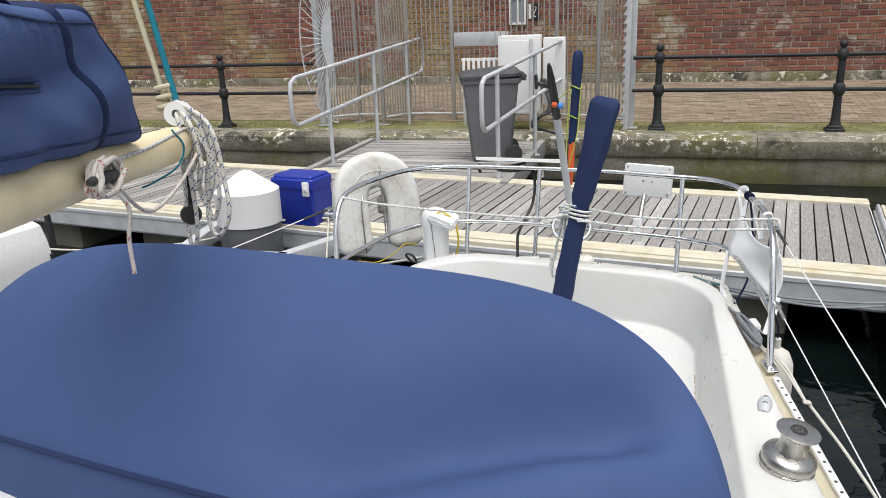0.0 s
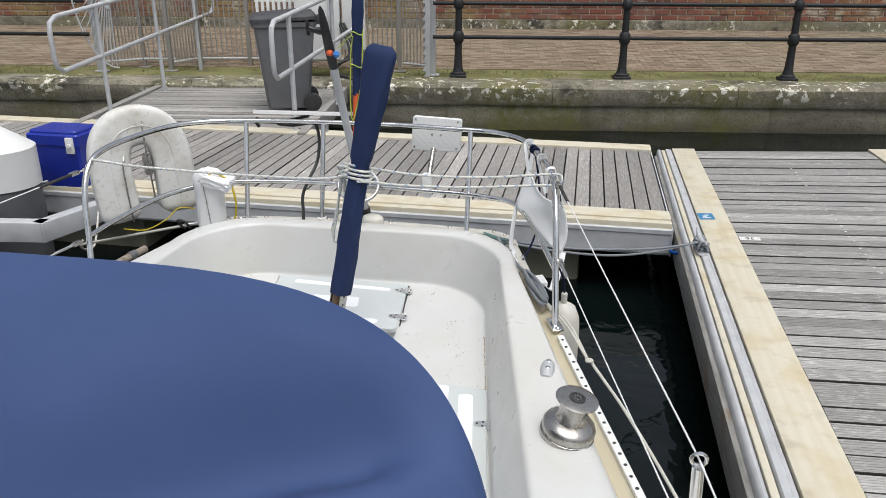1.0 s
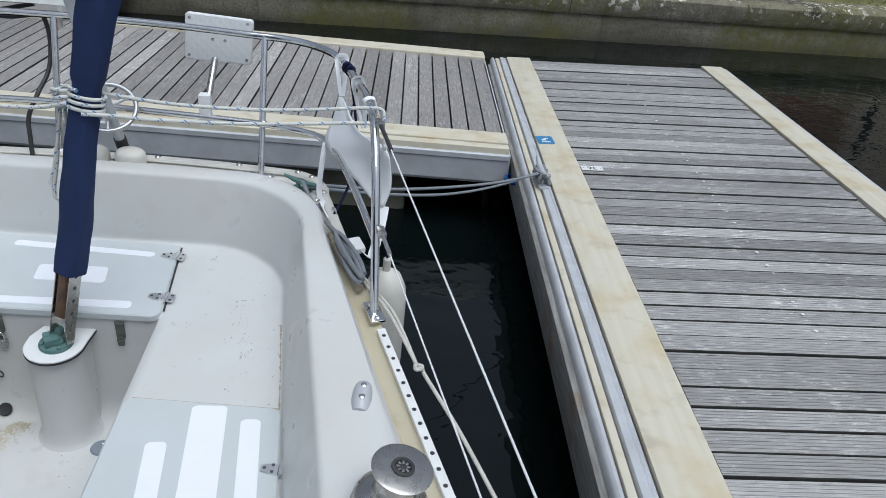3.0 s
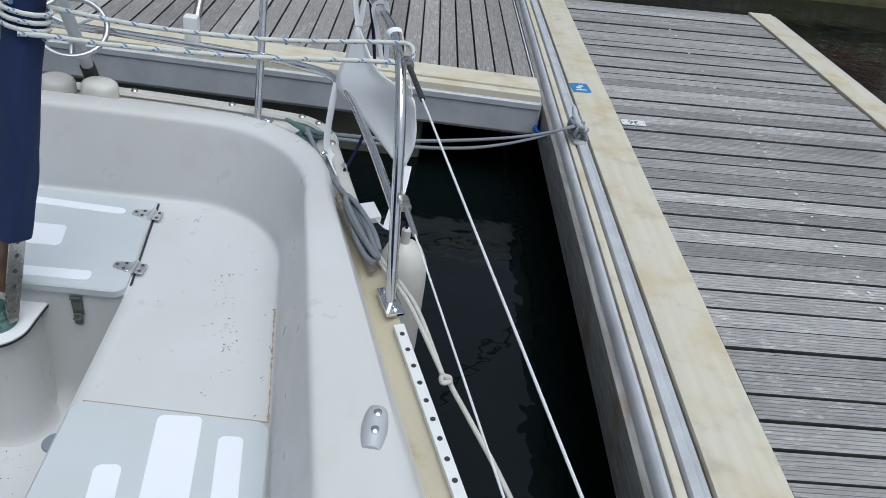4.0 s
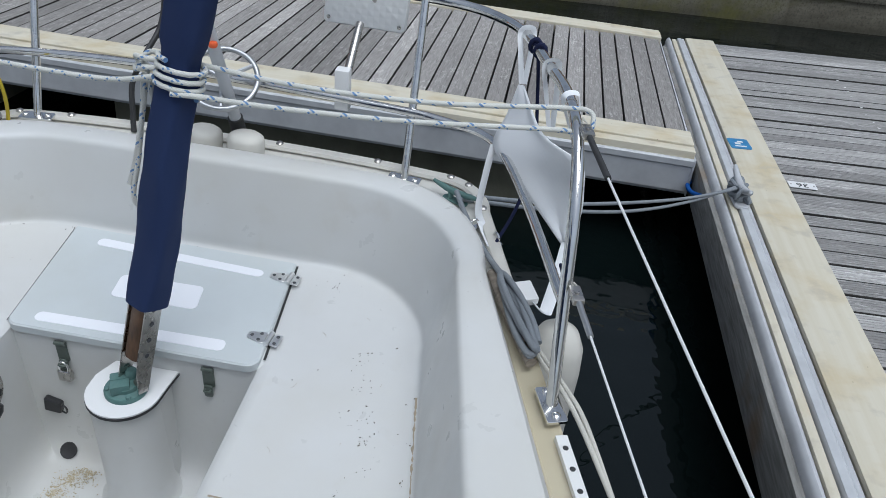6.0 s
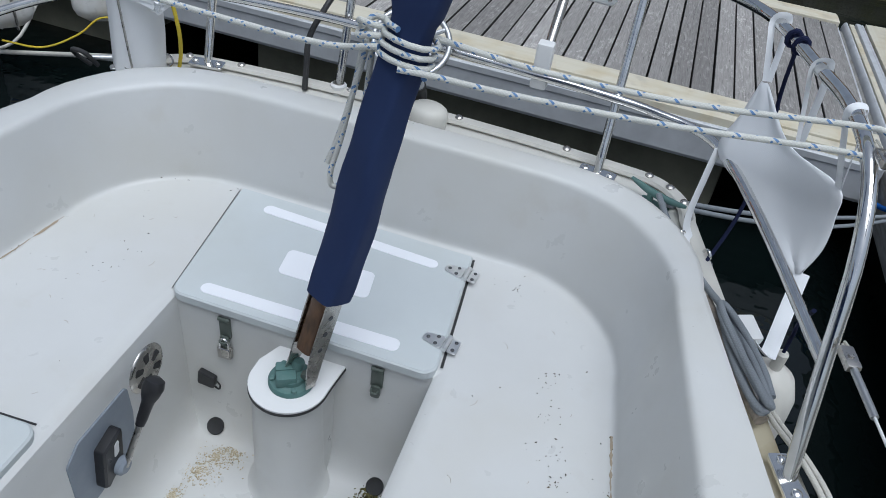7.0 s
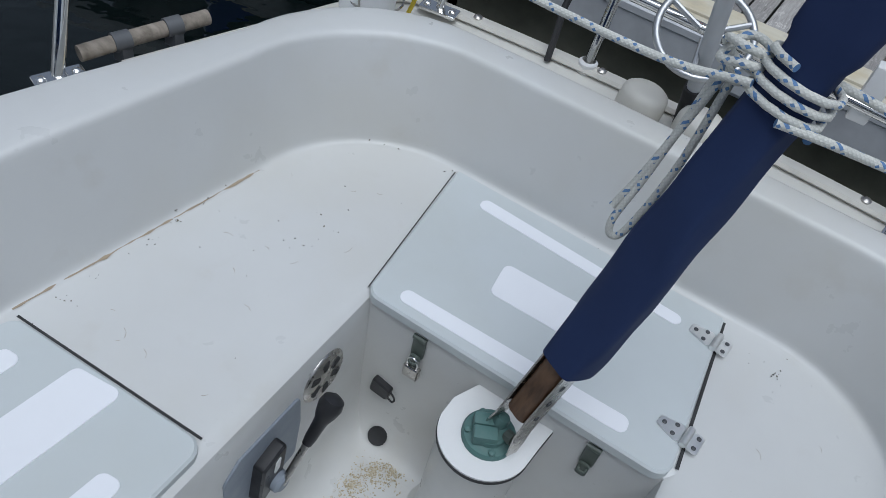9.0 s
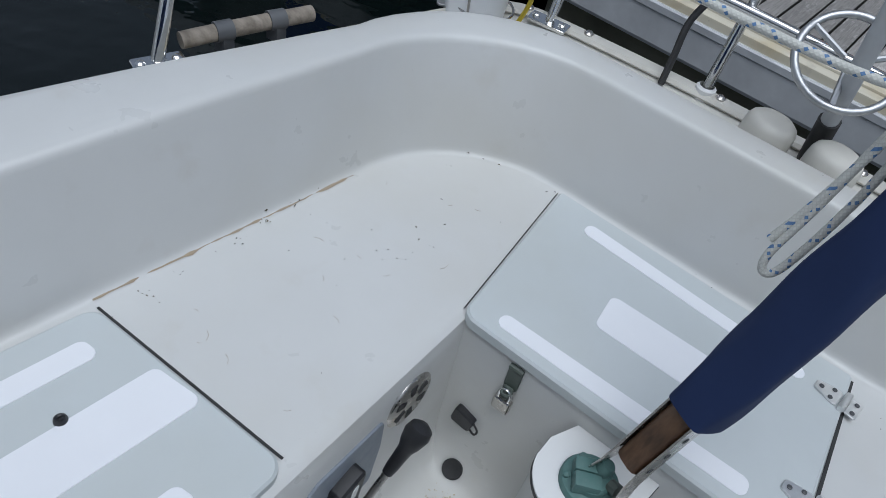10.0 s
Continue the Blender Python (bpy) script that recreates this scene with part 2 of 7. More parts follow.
k = Mat("edge timber", 0.75, 0, 0.25)
g = k.noise(1.0, 6, k.map((1.2, 34, 20)))
c = k.ramp(g, (0.3, (0.55, 0.505, 0.39)), (0.7, (0.61, 0.575, 0.475)))
c = k.mix(k.ramp(k.noise(4.5, 6), (0.48, 0.0), (0.66, 0.6)), c, (0.50, 0.405, 0.235))
c = k.mix(k.ramp(k.noise(9, 5), (0.56, 0.0), (0.70, 0.5)), c, (0.40, 0.385, 0.35))
c = k.mix(k.ramp(k.voro(16), (0.0, 0.8), (0.05, 0.0)), c, (0.14, 0.12, 0.09))
M["timber"] = k.color(c).bump(g, 0.3, 0.002).m
k = Mat("edge timber crossways", 0.75, 0, 0.25)
g = k.noise(1.0, 6, k.map((34, 1.2, 20)))
c = k.ramp(g, (0.3, (0.55, 0.505, 0.39)), (0.7, (0.61, 0.575, 0.475)))
c = k.mix(k.ramp(k.noise(4.5, 6), (0.48, 0.0), (0.66, 0.6)), c, (0.50, 0.405, 0.235))
c = k.mix(k.ramp(k.noise(9, 5), (0.56, 0.0), (0.70, 0.5)), c, (0.40, 0.385, 0.35))
c = k.mix(k.ramp(k.voro(16), (0.0, 0.8), (0.05, 0.0)), c, (0.14, 0.12, 0.09))
M["timber_y"] = k.color(c).bump(g, 0.3, 0.002).m

k = Mat("varnished wood", 0.35)
M["tiller_wood"] = k.color(k.ramp(k.noise(6, 6, k.map((8, 8, 1))), (0.35, (0.050, 0.027, 0.015)), (0.7, (0.175, 0.095, 0.050)))).m
k = Mat("old wood", 0.8)
M["old_wood"] = k.color(k.ramp(k.noise(7, 6, k.map((1, 9, 9))), (0.3, (0.15, 0.125, 0.10)), (0.7, (0.33, 0.29, 0.24)))).m

k = Mat("wet fender timber", 0.8)
c = k.ramp(k.noise(7, 6, k.map((9, 1, 9))), (0.3, (0.15, 0.147, 0.135)), (0.7, (0.31, 0.305, 0.285)))
c = k.mix(k.ramp(k.noise(3, 6), (0.55, 0.0), (0.68, 0.7)), c, (0.20, 0.13, 0.07))
M["fender_wood"] = k.color(c).bump(k.noise(20), 0.4, 0.006).m
k = Mat("float concrete", 0.9)
c = k.ramp(k.noise(3, 6), (0.3, (0.105, 0.104, 0.075)), (0.7, (0.22, 0.215, 0.16)))
M["float"] = k.color(c).bump(k.noise(14), 0.5, 0.01).m

k = Mat("quay concrete", 0.92)
c = k.ramp(k.noise(1.6, 8, k.map((0.45, 1, 2.0)), 0.7), (0.28, (0.125, 0.112, 0.082)), (0.50, (0.225, 0.205, 0.155)), (0.74, (0.37, 0.34, 0.275)))
c = k.mix(k.ramp(k.noise(38, 5), (0.50, 0.0), (0.64, 0.55)), c, (0.07, 0.062, 0.046))
c = k.mix(k.ramp(k.noise(1.0, 5, k.map((5.0, 1, 0.35))), (0.52, 0.0), (0.70, 0.55)), c, (0.085, 0.075, 0.050))
sep = k.n.new("ShaderNodeSeparateXYZ")
k.l.new(k.place(), sep.inputs[0])
wet = k.ramp(k.math("ADD", sep.outputs[2], k.math("MULTIPLY", k.noise(1.3, 6), 0.22)), (0.13, 1.0), (0.30, 0.0))
c = k.mix(k.math("MULTIPLY", wet, 0.8), c, (0.050, 0.046, 0.030))
moss = k.math("MULTIPLY", k.ramp(k.noise(0.55, 6, None, 0.65), (0.47, 0.0), (0.60, 0.85)), k.ramp(k.noise(9, 5), (0.35, 0.35), (0.6, 1.0)))
c = k.mix(moss, c, (0.125, 0.120, 0.030))
top = k.ramp(sep.outputs[2], (0.36, 0.0), (0.50, 1.0))
patch = k.ramp(k.noise(0.9, 4, None, 0.7), (0.46, 0.0), (0.58, 1.0))
blk = k.math("MULTIPLY", k.math("MULTIPLY", k.ramp(k.noise(4.5, 6, None, 0.7), (0.46, 0.0), (0.53, 0.9)), patch), top)
c = k.mix(blk, c, (0.040, 0.038, 0.030))
lich = k.math("MULTIPLY", k.ramp(k.noise(11, 5, None, 0.65), (0.56, 0.0), (0.60, 1.0)), k.ramp(k.noise(1.1, 3), (0.44, 0.0), (0.54, 1.0)))
c = k.mix(k.math("MULTIPLY", lich, top), c, (0.66, 0.64, 0.56))
M["quay"] = k.color(c).bump(k.noise(12, 8), 0.6, 0.02).m

for nm_ in ("brick", "brick_single"):
    k = Mat(nm_, 0.9)
    rn = k.island() if nm_ == "brick" else k.random()
    c = k.ramp(rn, (0.0, (0.105, 0.042, 0.036)), (0.35, (0.195, 0.068, 0.047)), (0.7, (0.25, 0.092, 0.060)), (1.0, (0.15, 0.072, 0.062)))
    c = k.mix(k.ramp(k.noise(2.6, 6, k.place()), (0.52, 0.0), (0.74, 0.5)), c, (0.26, 0.19, 0.145))
    c = k.mix(k.ramp(k.noise(0.42, 6, k.place(), 0.7), (0.49, 0.0), (0.60, 0.7)), c, (0.29, 0.235, 0.09))
    c = k.mix(k.ramp(k.noise(1.7, 7, k.place(), 0.75), (0.555, 0.0), (0.62, 0.8)), c, (0.42, 0.385, 0.31))
    M[nm_] = k.color(c).bump(k.noise(40), 0.5, 0.006).m
k = Mat("mortar", 0.95)
M["mortar"] = k.color(k.ramp(k.noise(3, 6), (0.3, (0.24, 0.20, 0.16)), (0.7, (0.42, 0.37, 0.30)))).m

k = Mat("paver", 0.9)
c = k.ramp(k.island(), (0.0, (0.165, 0.122, 0.085)), (0.5, (0.225, 0.168, 0.118)), (1.0, (0.28, 0.225, 0.165)))
c = k.mix(k.ramp(k.noise(0.8, 5, k.place()), (0.45, 0.0), (0.75, 0.5)), c, (0.20, 0.185, 0.12))
M["paver"] = k.color(c).bump(k.noise(50), 0.4, 0.004).m
k = Mat("mossy sand", 0.95)
M["moss"] = k.color(k.ramp(k.noise(2.5, 7), (0.35, (0.11, 0.10, 0.045)), (0.55, (0.175, 0.175, 0.06)), (0.72, (0.24, 0.205, 0.125)))).bump(k.noise(30), 0.6, 0.01).m
k = Mat("grass", 0.8)
M["grass"] = k.color(k.ramp(k.island(), (0.0, (0.10, 0.12, 0.030)), (0.6, (0.17, 0.18, 0.05)), (1.0, (0.27, 0.24, 0.11)))).m

k = Mat("harbour water", 0.02, 0, 0.62)
k.color((0.003, 0.0055, 0.0055))
k.b.inputs["IOR"].default_value = 1.33
h = k.math("ADD", k.noise(1.5, 3, k.map((1, 1.3, 1))), k.math("MULTIPLY", k.noise(7, 2), k.ramp(k.noise(0.7, 2), (0.42, 0.02), (0.62, 0.30))))
k.bump(h, 0.30, 0.06)
M["water"] = k.m

k = Mat("printed tag", 0.5)
M["tag_blue"] = k.color(k.ramp(k.noise(20), (0.3, (0.03, 0.17, 0.36)), (0.7, (0.05, 0.24, 0.46)))).m


# ---- helpers for meshes ----
BOAT = pose(0.26, 2.98, 0.83, 4, 0, -7)
PONT = pose(2.245, 5.13, 0.52, 0, 0, -8)
FINGER = pose(2.191, 5.095, 0.505, -1.0, -2.7, -8.6)


def part(name, bm, material, parent=None, label="", smooth=True):
    """Link a bmesh as one mesh object, under a thing or a part."""
    me = bpy.data.meshes.new(name)
    if smooth:
        bmesh.ops.remove_doubles(bm, verts=bm.verts, dist=1e-5)
        for e in bm.edges:
            if len(e.link_faces) == 2 and e.calc_face_angle(0) > radians(38):
                e.smooth = False
        for fc in bm.faces:
            fc.smooth = True
    bm.to_mesh(me)
    bm.free()
    me.materials.append(M[material])
    ob = new(name, me)
    if parent:
        ob.parent = parent
    if label:
        ob["label"] = label
    return ob


def thing(name, label, category, m=None, group="", kind=""):
    ob = new(name)
    ob.empty_display_size = 0.1
    if m:
        ob.matrix_world = m
    return tagged(ob, label, category, group, kind)


def box(bm, x0, x1, y0, y1, z0, z1, bevel=0.0, m=None):
    t = bmesh.ops.create_cube(bm, size=1.0, matrix=Matrix.LocRotScale(((x0 + x1) / 2, (y0 + y1) / 2, (z0 + z1) / 2), None, (abs(x1 - x0), abs(y1 - y0), abs(z1 - z0))))
    vs = t["verts"]
    if bevel:
        es = {e for v in vs for e in v.link_edges}
        r = bmesh.ops.bevel(bm, geom=list(es), offset=bevel, segments=2, affect="EDGES", profile=0.6)
        vs = list({v for fc in r["faces"] for v in fc.verts} | {v for v in vs if v.is_valid})
    if m:
        bmesh.ops.transform(bm, matrix=m, verts=vs)
    return bm


def lathe(bm, profile, n=24, m=None):
    """A turned body round z: rows of (radius, height)."""
    rings = []
    m = m or Matrix()
    for r, z in profile:
        if r < 1e-5:
            rings.append([bm.verts.new(m @ Vector((0, 0, z)))])
        else:
            rings.append([bm.verts.new(m @ Vector((r * math.cos(2 * math.pi * i / n), r * math.sin(2 * math.pi * i / n), z))) for i in range(n)])
    for a, b in zip(rings, rings[1:]):
        for i in range(n):
            q = [a[i % len(a)], a[(i + 1) % n % len(a)], b[(i + 1) % n % len(b)], b[i % len(b)]]
            q = [v for j, v in enumerate(q) if v not in q[:j]]
            if len(q) > 2:
                bm.faces.new(q)
    return bm


def loft(bm, rings, closed=False, cap=False):
    rows = [[bm.verts.new(p) for p in r] for r in rings]
    for a, b in zip(rows, rows[1:]):
        n = len(a)
        for i in range(n if closed else n - 1):
            j = (i + 1) % n
            q = [a[i], a[j], b[j], b[i]]
            if (q[0].co - q[1].co).length < 1e-6:
                q = q[1:]
            elif (q[2].co - q[3].co).length < 1e-6:
                q = q[:3]
            if len(q) > 2:
                bm.faces.new(q)
    if cap:
        bm.faces.new(rows[0][::-1])
        bm.faces.new(rows[-1])
    return bm


def smooth_path(pts, n=8, closed=False):
    """Points of a Catmull-Rom curve through pts."""
    p = [Vector(q) for q in pts]
    if closed:
        p = [p[-1], *p, p[0], p[1]]
    else:
        p = [2 * p[0] - p[1], *p, 2 * p[-1] - p[-2]]
    out = []
    for a, b, c, d in zip(p, p[1:], p[2:], p[3:]):
        for i in range(n):
            t = i / n
            out.append(0.5 * (2 * b + (c - a) * t + (2 * a - 5 * b + 4 * c - d) * t * t + (3 * b - a - 3 * c + d) * t * t * t))
    if not closed:
        out.append(p[-2])
    return out


def tube(bm, pts, r, n=10, closed=False, cap=True, flat=1.0):
    """A round (or flattened) tube along pts, with uv round it and along it in metres. r: a radius, or one for each point."""
    uvl = bm.loops.layers.uv.verify()
    pts = [Vector(p) for p in pts]
    rad = r if isinstance(r, (list, tuple)) else [r] * len(pts)
    cnt = len(pts)
    rings, side, run, length = [], None, 0.0, []
    for i, p in enumerate(pts):
        a = pts[i - 1] if i or closed else p
        b = pts[(i + 1) % cnt] if i < cnt - 1 or closed else p
        t = (b - a).normalized()
        if side is None:
            side = t.orthogonal().normalized() if abs(t.z) > 0.9 else t.cross(Vector((0, 0, 1))).normalized()
        side = (side - t * side.dot(t)).normalized()
        up = t.cross(side)
        run += (p - pts[i - 1]).length if i else 0.0
        length.append(run)
        rings.append([bm.verts.new(p + rad[i] * (math.cos(2 * math.pi * j / n) * side + flat * math.sin(2 * math.pi * j / n) * up)) for j in range(n)])
    for i in range(cnt if closed else cnt - 1):
        a, b = rings[i], rings[(i + 1) % cnt]
        la, lb = length[i], length[i + 1] if i + 1 < cnt else run + (pts[0] - pts[-1]).length
        for j in range(n):
            fc = bm.faces.new((a[j], a[(j + 1) % n], b[(j + 1) % n], b[j]))
            for lp, (uu, vv) in zip(fc.loops, ((j, la), (j + 1, la), (j + 1, lb), (j, lb))):
                lp[uvl].uv = (uu / n, vv)
    if cap and not closed:
        bm.faces.new(rings[0][::-1])
        bm.faces.new(rings[-1])
    return bm


def slab(bm, corners, z0, z1, r=0.02, seg=5, edge=0.003, m=None):
    """A flat plate with rounded corners (r: one radius, or one for each): corners counterclockwise in x, y; a small chamfer round the top."""
    c = [Vector((*q, 0)) for q in corners]
    n = len(c)
    radii = r if isinstance(r, (list, tuple)) else [r] * n

    def outline(off):
        out = []
        for i in range(n):
            a, b, d = c[i - 1], c[i], c[(i + 1) % n]
            e, g = (a - b).normalized(), (d - b).normalized()
            ang = e.angle(g)
            k = radii[i] / math.tan(ang / 2)
            mid = b + (e + g).normalized() * (radii[i] / math.sin(ang / 2))
            s, t = b + e * k - mid, b + g * k - mid
            for j in range(seg + 1):
                w = s.lerp(t, j / seg).normalized() * (radii[i] - off)
                out.append(mid + w)
        return out
    o, i = outline(0), outline(edge)
    m = m or Matrix()
    rows = [[m @ (p + Vector((0, 0, z))) for p in ps] for ps, z in ((o, z0), (o, z1 - edge), (i, z1))]
    return loft(bm, rows, True, True)


def screw(bm, x, y, z, r=0.005, m=None):
    return lathe(bm, [(r, 0), (r, 0.001), (r * 0.6, 0.0022), (0, 0.0024)], 10, (m or Matrix()) @ pose(x, y, z))


# ---- harbour: water, quay, wall ----
bm = bmesh.new()
bmesh.ops.create_grid(bm, x_segments=1, y_segments=1, size=400, matrix=pose(0, -389.75, 0))
tagged(part("water", bm, "water", smooth=False), "dark still harbour water with faint ripples", "water", kind="structure")
QY, QZ, WY, WZ = 10.12, 0.6, 14.5, 0.87      # quay edge and level, brick wall and its foot


def ground_z(y):
    return QZ + max(0.0, min(1.0, (y - 11.2) / (WY - 11.2))) * (WZ - QZ)


bm = bmesh.new()
loft(bm, [[(-300, y, z), (300, y, z)] for y, z in ((QY + 0.42, QZ - 0.012), (11.2, QZ - 0.012), (WY, WZ - 0.012), (400, WZ - 0.012))])
tagged(part("ground", bm, "moss", smooth=False), "mossy sand and soil bed of the quayside walk", "ground", kind="structure")

# quay wall with a separate rounded coping
bm = bmesh.new()
box(bm, -60, 60, QY + 0.06, QY + 0.8, -2.0, 0.33)
tagged(part("quay_wall", bm, "quay"), "wet stained concrete quay wall above dark water", "quay wall", kind="structure")
coping = tagged(new("coping"), "weathered concrete quay coping with pale lichen", "coping", kind="structure")
rng = random.Random(4)
x = -24.0
while x < 26:
    w = 2.35
    bm = bmesh.new()
    prof = [(0.5, 0.0), (0.07, 0.0), (0.0, -0.05), (-0.01, -0.16), (0.03, -0.27), (0.5, -0.27)]
    rows = []
    for i in range(13):
        xx = x + 0.003 + (w - 0.006) * i / 12
        rows.append([(xx, QY + a + 0.008 * rng.uniform(-1, 1), QZ + b + 0.006 * rng.uniform(-1, 1)) for a, b in prof])
    loft(bm, rows, True, True)
    part("coping_stone", bm, "quay", coping)
    x += w

# ---- pontoons ----


def deck_board(bm, x0, x1, y0, y1, z, along, grooves=5, h=0.055):
    """A decking board: a profile with rounded arrises and fine grooves, swept along x or y; sides and grooves take the
    second material, the shade painted into the gaps.
    """
    a0, a1 = (x0, x1) if along == "Y" else (y0, y1)
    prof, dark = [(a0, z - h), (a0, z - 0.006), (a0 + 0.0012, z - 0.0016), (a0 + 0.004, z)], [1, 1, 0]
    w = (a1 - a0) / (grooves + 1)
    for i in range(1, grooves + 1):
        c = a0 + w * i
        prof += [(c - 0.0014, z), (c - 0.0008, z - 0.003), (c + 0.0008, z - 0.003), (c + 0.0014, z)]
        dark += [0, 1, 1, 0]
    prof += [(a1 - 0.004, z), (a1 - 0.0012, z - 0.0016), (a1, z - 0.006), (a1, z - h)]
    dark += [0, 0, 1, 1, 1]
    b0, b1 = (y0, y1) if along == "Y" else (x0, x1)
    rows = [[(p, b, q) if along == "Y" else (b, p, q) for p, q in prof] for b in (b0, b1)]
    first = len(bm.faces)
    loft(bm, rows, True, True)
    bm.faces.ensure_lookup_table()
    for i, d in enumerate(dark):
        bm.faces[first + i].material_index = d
    return bm


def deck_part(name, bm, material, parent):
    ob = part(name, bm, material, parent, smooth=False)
    ob.data.materials.append(M["gap_shade"])
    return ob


main = tagged(thing("main_pontoon", "main pontoon with weathered grey decking and pale timber edges", "pontoon", PONT), kind="structure")
MX0, MW = -16.0, 2.16
rng = random.Random(7)
rest = bmesh.new()
x = -0.075
cnt = 0
while x > MX0:
    z = rng.uniform(-0.004, 0.003)
    x0 = x - 0.0975 + rng.uniform(-0.0015, 0.0015)
    if cnt < 90:
        bm = bmesh.new()
        deck_board(bm, x0, x, 0.235, MW - 0.19, z, "Y", 0)
        deck_part("plank", bm, "planks_main", main)
    else:
        deck_board(rest, x0, x, 0.235, MW - 0.19, z, "Y", 0)
    x -= 0.1065
    cnt += 1
tagged(deck_part("planks", rest, "planks_main", main), kind="stuff")
for y0, y1, nm in ((0.045, 0.225, "edge_board"), (MW - 0.18, MW - 0.02, "edge_board")):
    bm = bmesh.new()
    box(bm, MX0, -0.055, y0, y1, -0.05, 0.012, 0.004)
    part(nm, bm, "timber", main)
for y0, y1 in ((-0.030, 0.038), (MW - 0.013, MW + 0.05)):
    bm = bmesh.new()
    box(bm, MX0, -0.055, y0, y1, -0.05, 0.004, 0.003)
    part("edge_strip", bm, "timber", main)
for y0, y1 in ((-0.05, 0.0), (MW + 0.02, MW + 0.07)):
    bm = bmesh.new()
    loft(bm, [[(xx, (y0 + dy if y0 < 0 else y1 - dy), z) for dy, z in ((0.05, -0.032), (0.006, -0.032), (0.0, -0.038), (0.0, -0.066), (0.007, -0.072), (0.007, -0.205), (0.016, -0.222), (0.05, -0.225))] for xx in (MX0, -0.05)], True, True)
    part("side_beam", bm, "galv", main, smooth=False)
bm = bmesh.new()
box(bm, -0.055, -0.045, -0.05, MW + 0.07, -0.225, -0.030, 0.002)
part("end_plate", bm, "galv", main)
for x0, x1 in ((-1.0, -3.2), (-4.4, -6.6), (-7.8, -10), (-11.2, -13.4)):
    bm = bmesh.new()
    box(bm, x1, x0 + 0.35, 0.12, MW - 0.12, -1.0, -0.23, 0.05)
    part("concrete_float", bm, "float", main)
# Frame under the planks, solid and near-black to paint the shade in the gaps.
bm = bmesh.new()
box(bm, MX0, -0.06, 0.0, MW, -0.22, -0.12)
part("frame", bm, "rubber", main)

finger = tagged(thing("finger_pontoon", "finger pontoon with weathered grooved grey planks and pale timber edges", "pontoon", FINGER), kind="structure")
FY0, FY1, FW = -9.5, 2.31, 2.12
rest = bmesh.new()
y = -2.296 + 0.1065 * 43 - 0.006
cnt = 0
while y > FY0:
    z = rng.uniform(-0.006, 0.003)
    y0 = y - 0.0965 + rng.uniform(-0.0015, 0.0015)
    if -4.6 < y:
        bm = bmesh.new()
        deck_board(bm, 0.388, FW - 0.25, y0, y, z, "X", 5)
        deck_part("plank", bm, "planks_finger", finger)
    else:
        deck_board(rest, 0.385, FW - 0.25, y0, y, z, "X", 2)
    y -= 0.1065
tagged(deck_part("planks", rest, "planks_finger", finger), kind="stuff")
for x0, x1 in ((0.180, 0.380), (FW - 0.24, FW - 0.06)):
    y = FY1
    while y > FY0:
        bm = bmesh.new()
        box(bm, x0, x1, max(y - 7.2, FY0) + 0.002, y - 0.002, -0.03, 0.012, 0.004)
        part("edge_board", bm, "timber_y", finger)
        y -= 7.2
bm = bmesh.new()
pr = [(0.044, -0.16), (0.040, -0.05), (0.041, -0.03), (0.045, -0.014), (0.052, -0.003), (0.061, 0.001), (0.070, -0.002), (0.077, -0.012), (0.080, -0.026), (0.080, -0.036), (0.18, -0.036), (0.18, -0.16)]
loft(bm, [[(a, yy, b) for a, b in pr] for yy in (FY0, FY1)], True, True)
part("side_beam", bm, "galv", finger)
bm = bmesh.new()
box(bm, 0.084, 0.113, FY0, FY1, -0.032, -0.006, 0.003)
part("edge_strip", bm, "timber_y", finger)
bm = bmesh.new()
loft(bm, [[(a, yy, b) for a, b in ((0.119, -0.035), (0.119, -0.004), (0.124, 0.004), (0.150, 0.004), (0.156, -0.002), (0.161, 0.001), (0.168, 0.001), (0.173, -0.004), (0.173, -0.035))] for yy in (FY0, FY1)], True, True)
part("metal_strip", bm, "galv", finger)
bm = bmesh.new()
loft(bm, [[(FW + a, yy, b) for a, b in ((-0.06, -0.22), (-0.06, -0.006), (-0.02, -0.004), (0.0, -0.02), (0.0, -0.22))] for yy in (FY0, FY1)], True, True)
part("side_beam", bm, "galv", finger)
# Same for the finger: a full black slab as shade below the boards.
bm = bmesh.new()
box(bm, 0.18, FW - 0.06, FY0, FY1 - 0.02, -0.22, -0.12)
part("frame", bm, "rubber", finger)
bm = bmesh.new()
box(bm, 0.014, 0.041, FY0, FY1 - 0.1, -0.24, -0.036, 0.006)
part("wooden_fender", bm, "fender_wood", finger)
for y0 in (1.6, -1.2, -4.0, -6.8):
    bm = bmesh.new()
    box(bm, 0.3, FW - 0.2, y0 - 1.6, y0, -1.0, -0.23, 0.05)
    part("concrete_float", bm, "float", finger)

# ---- gangway up to the quay ----
gang = tagged(thing("gangway", "grey decked gangway with galvanised tube handrails", "gangway", pose(0, 0, -0.055)), kind="structure")
GX0, GX1, GY0, GY1 = -3.32, -0.80, 7.55, 11.0
rng = random.Random(9)
y = GY0
while y < GY1:
    bm = bmesh.new()
    zz = 0.555 + 0.03 * (y - GY0) / (GY1 - GY0)
    deck_board(bm, GX0 + 0.1, GX1 - 0.1, y, y + 0.118, zz + rng.uniform(-0.003, 0.003), "X", 3)
    deck_part("plank", bm, "gang_wood", gang)
    y += 0.124
for x0, x1 in ((GX0, GX0 + 0.09), (GX1 - 0.09, GX1)):
    bm = bmesh.new()
    box(bm, x0, x1, GY0, GY1, 0.40, 0.60, 0.004)
    part("edge_beam", bm, "gang_wood", gang)
bm = bmesh.new()
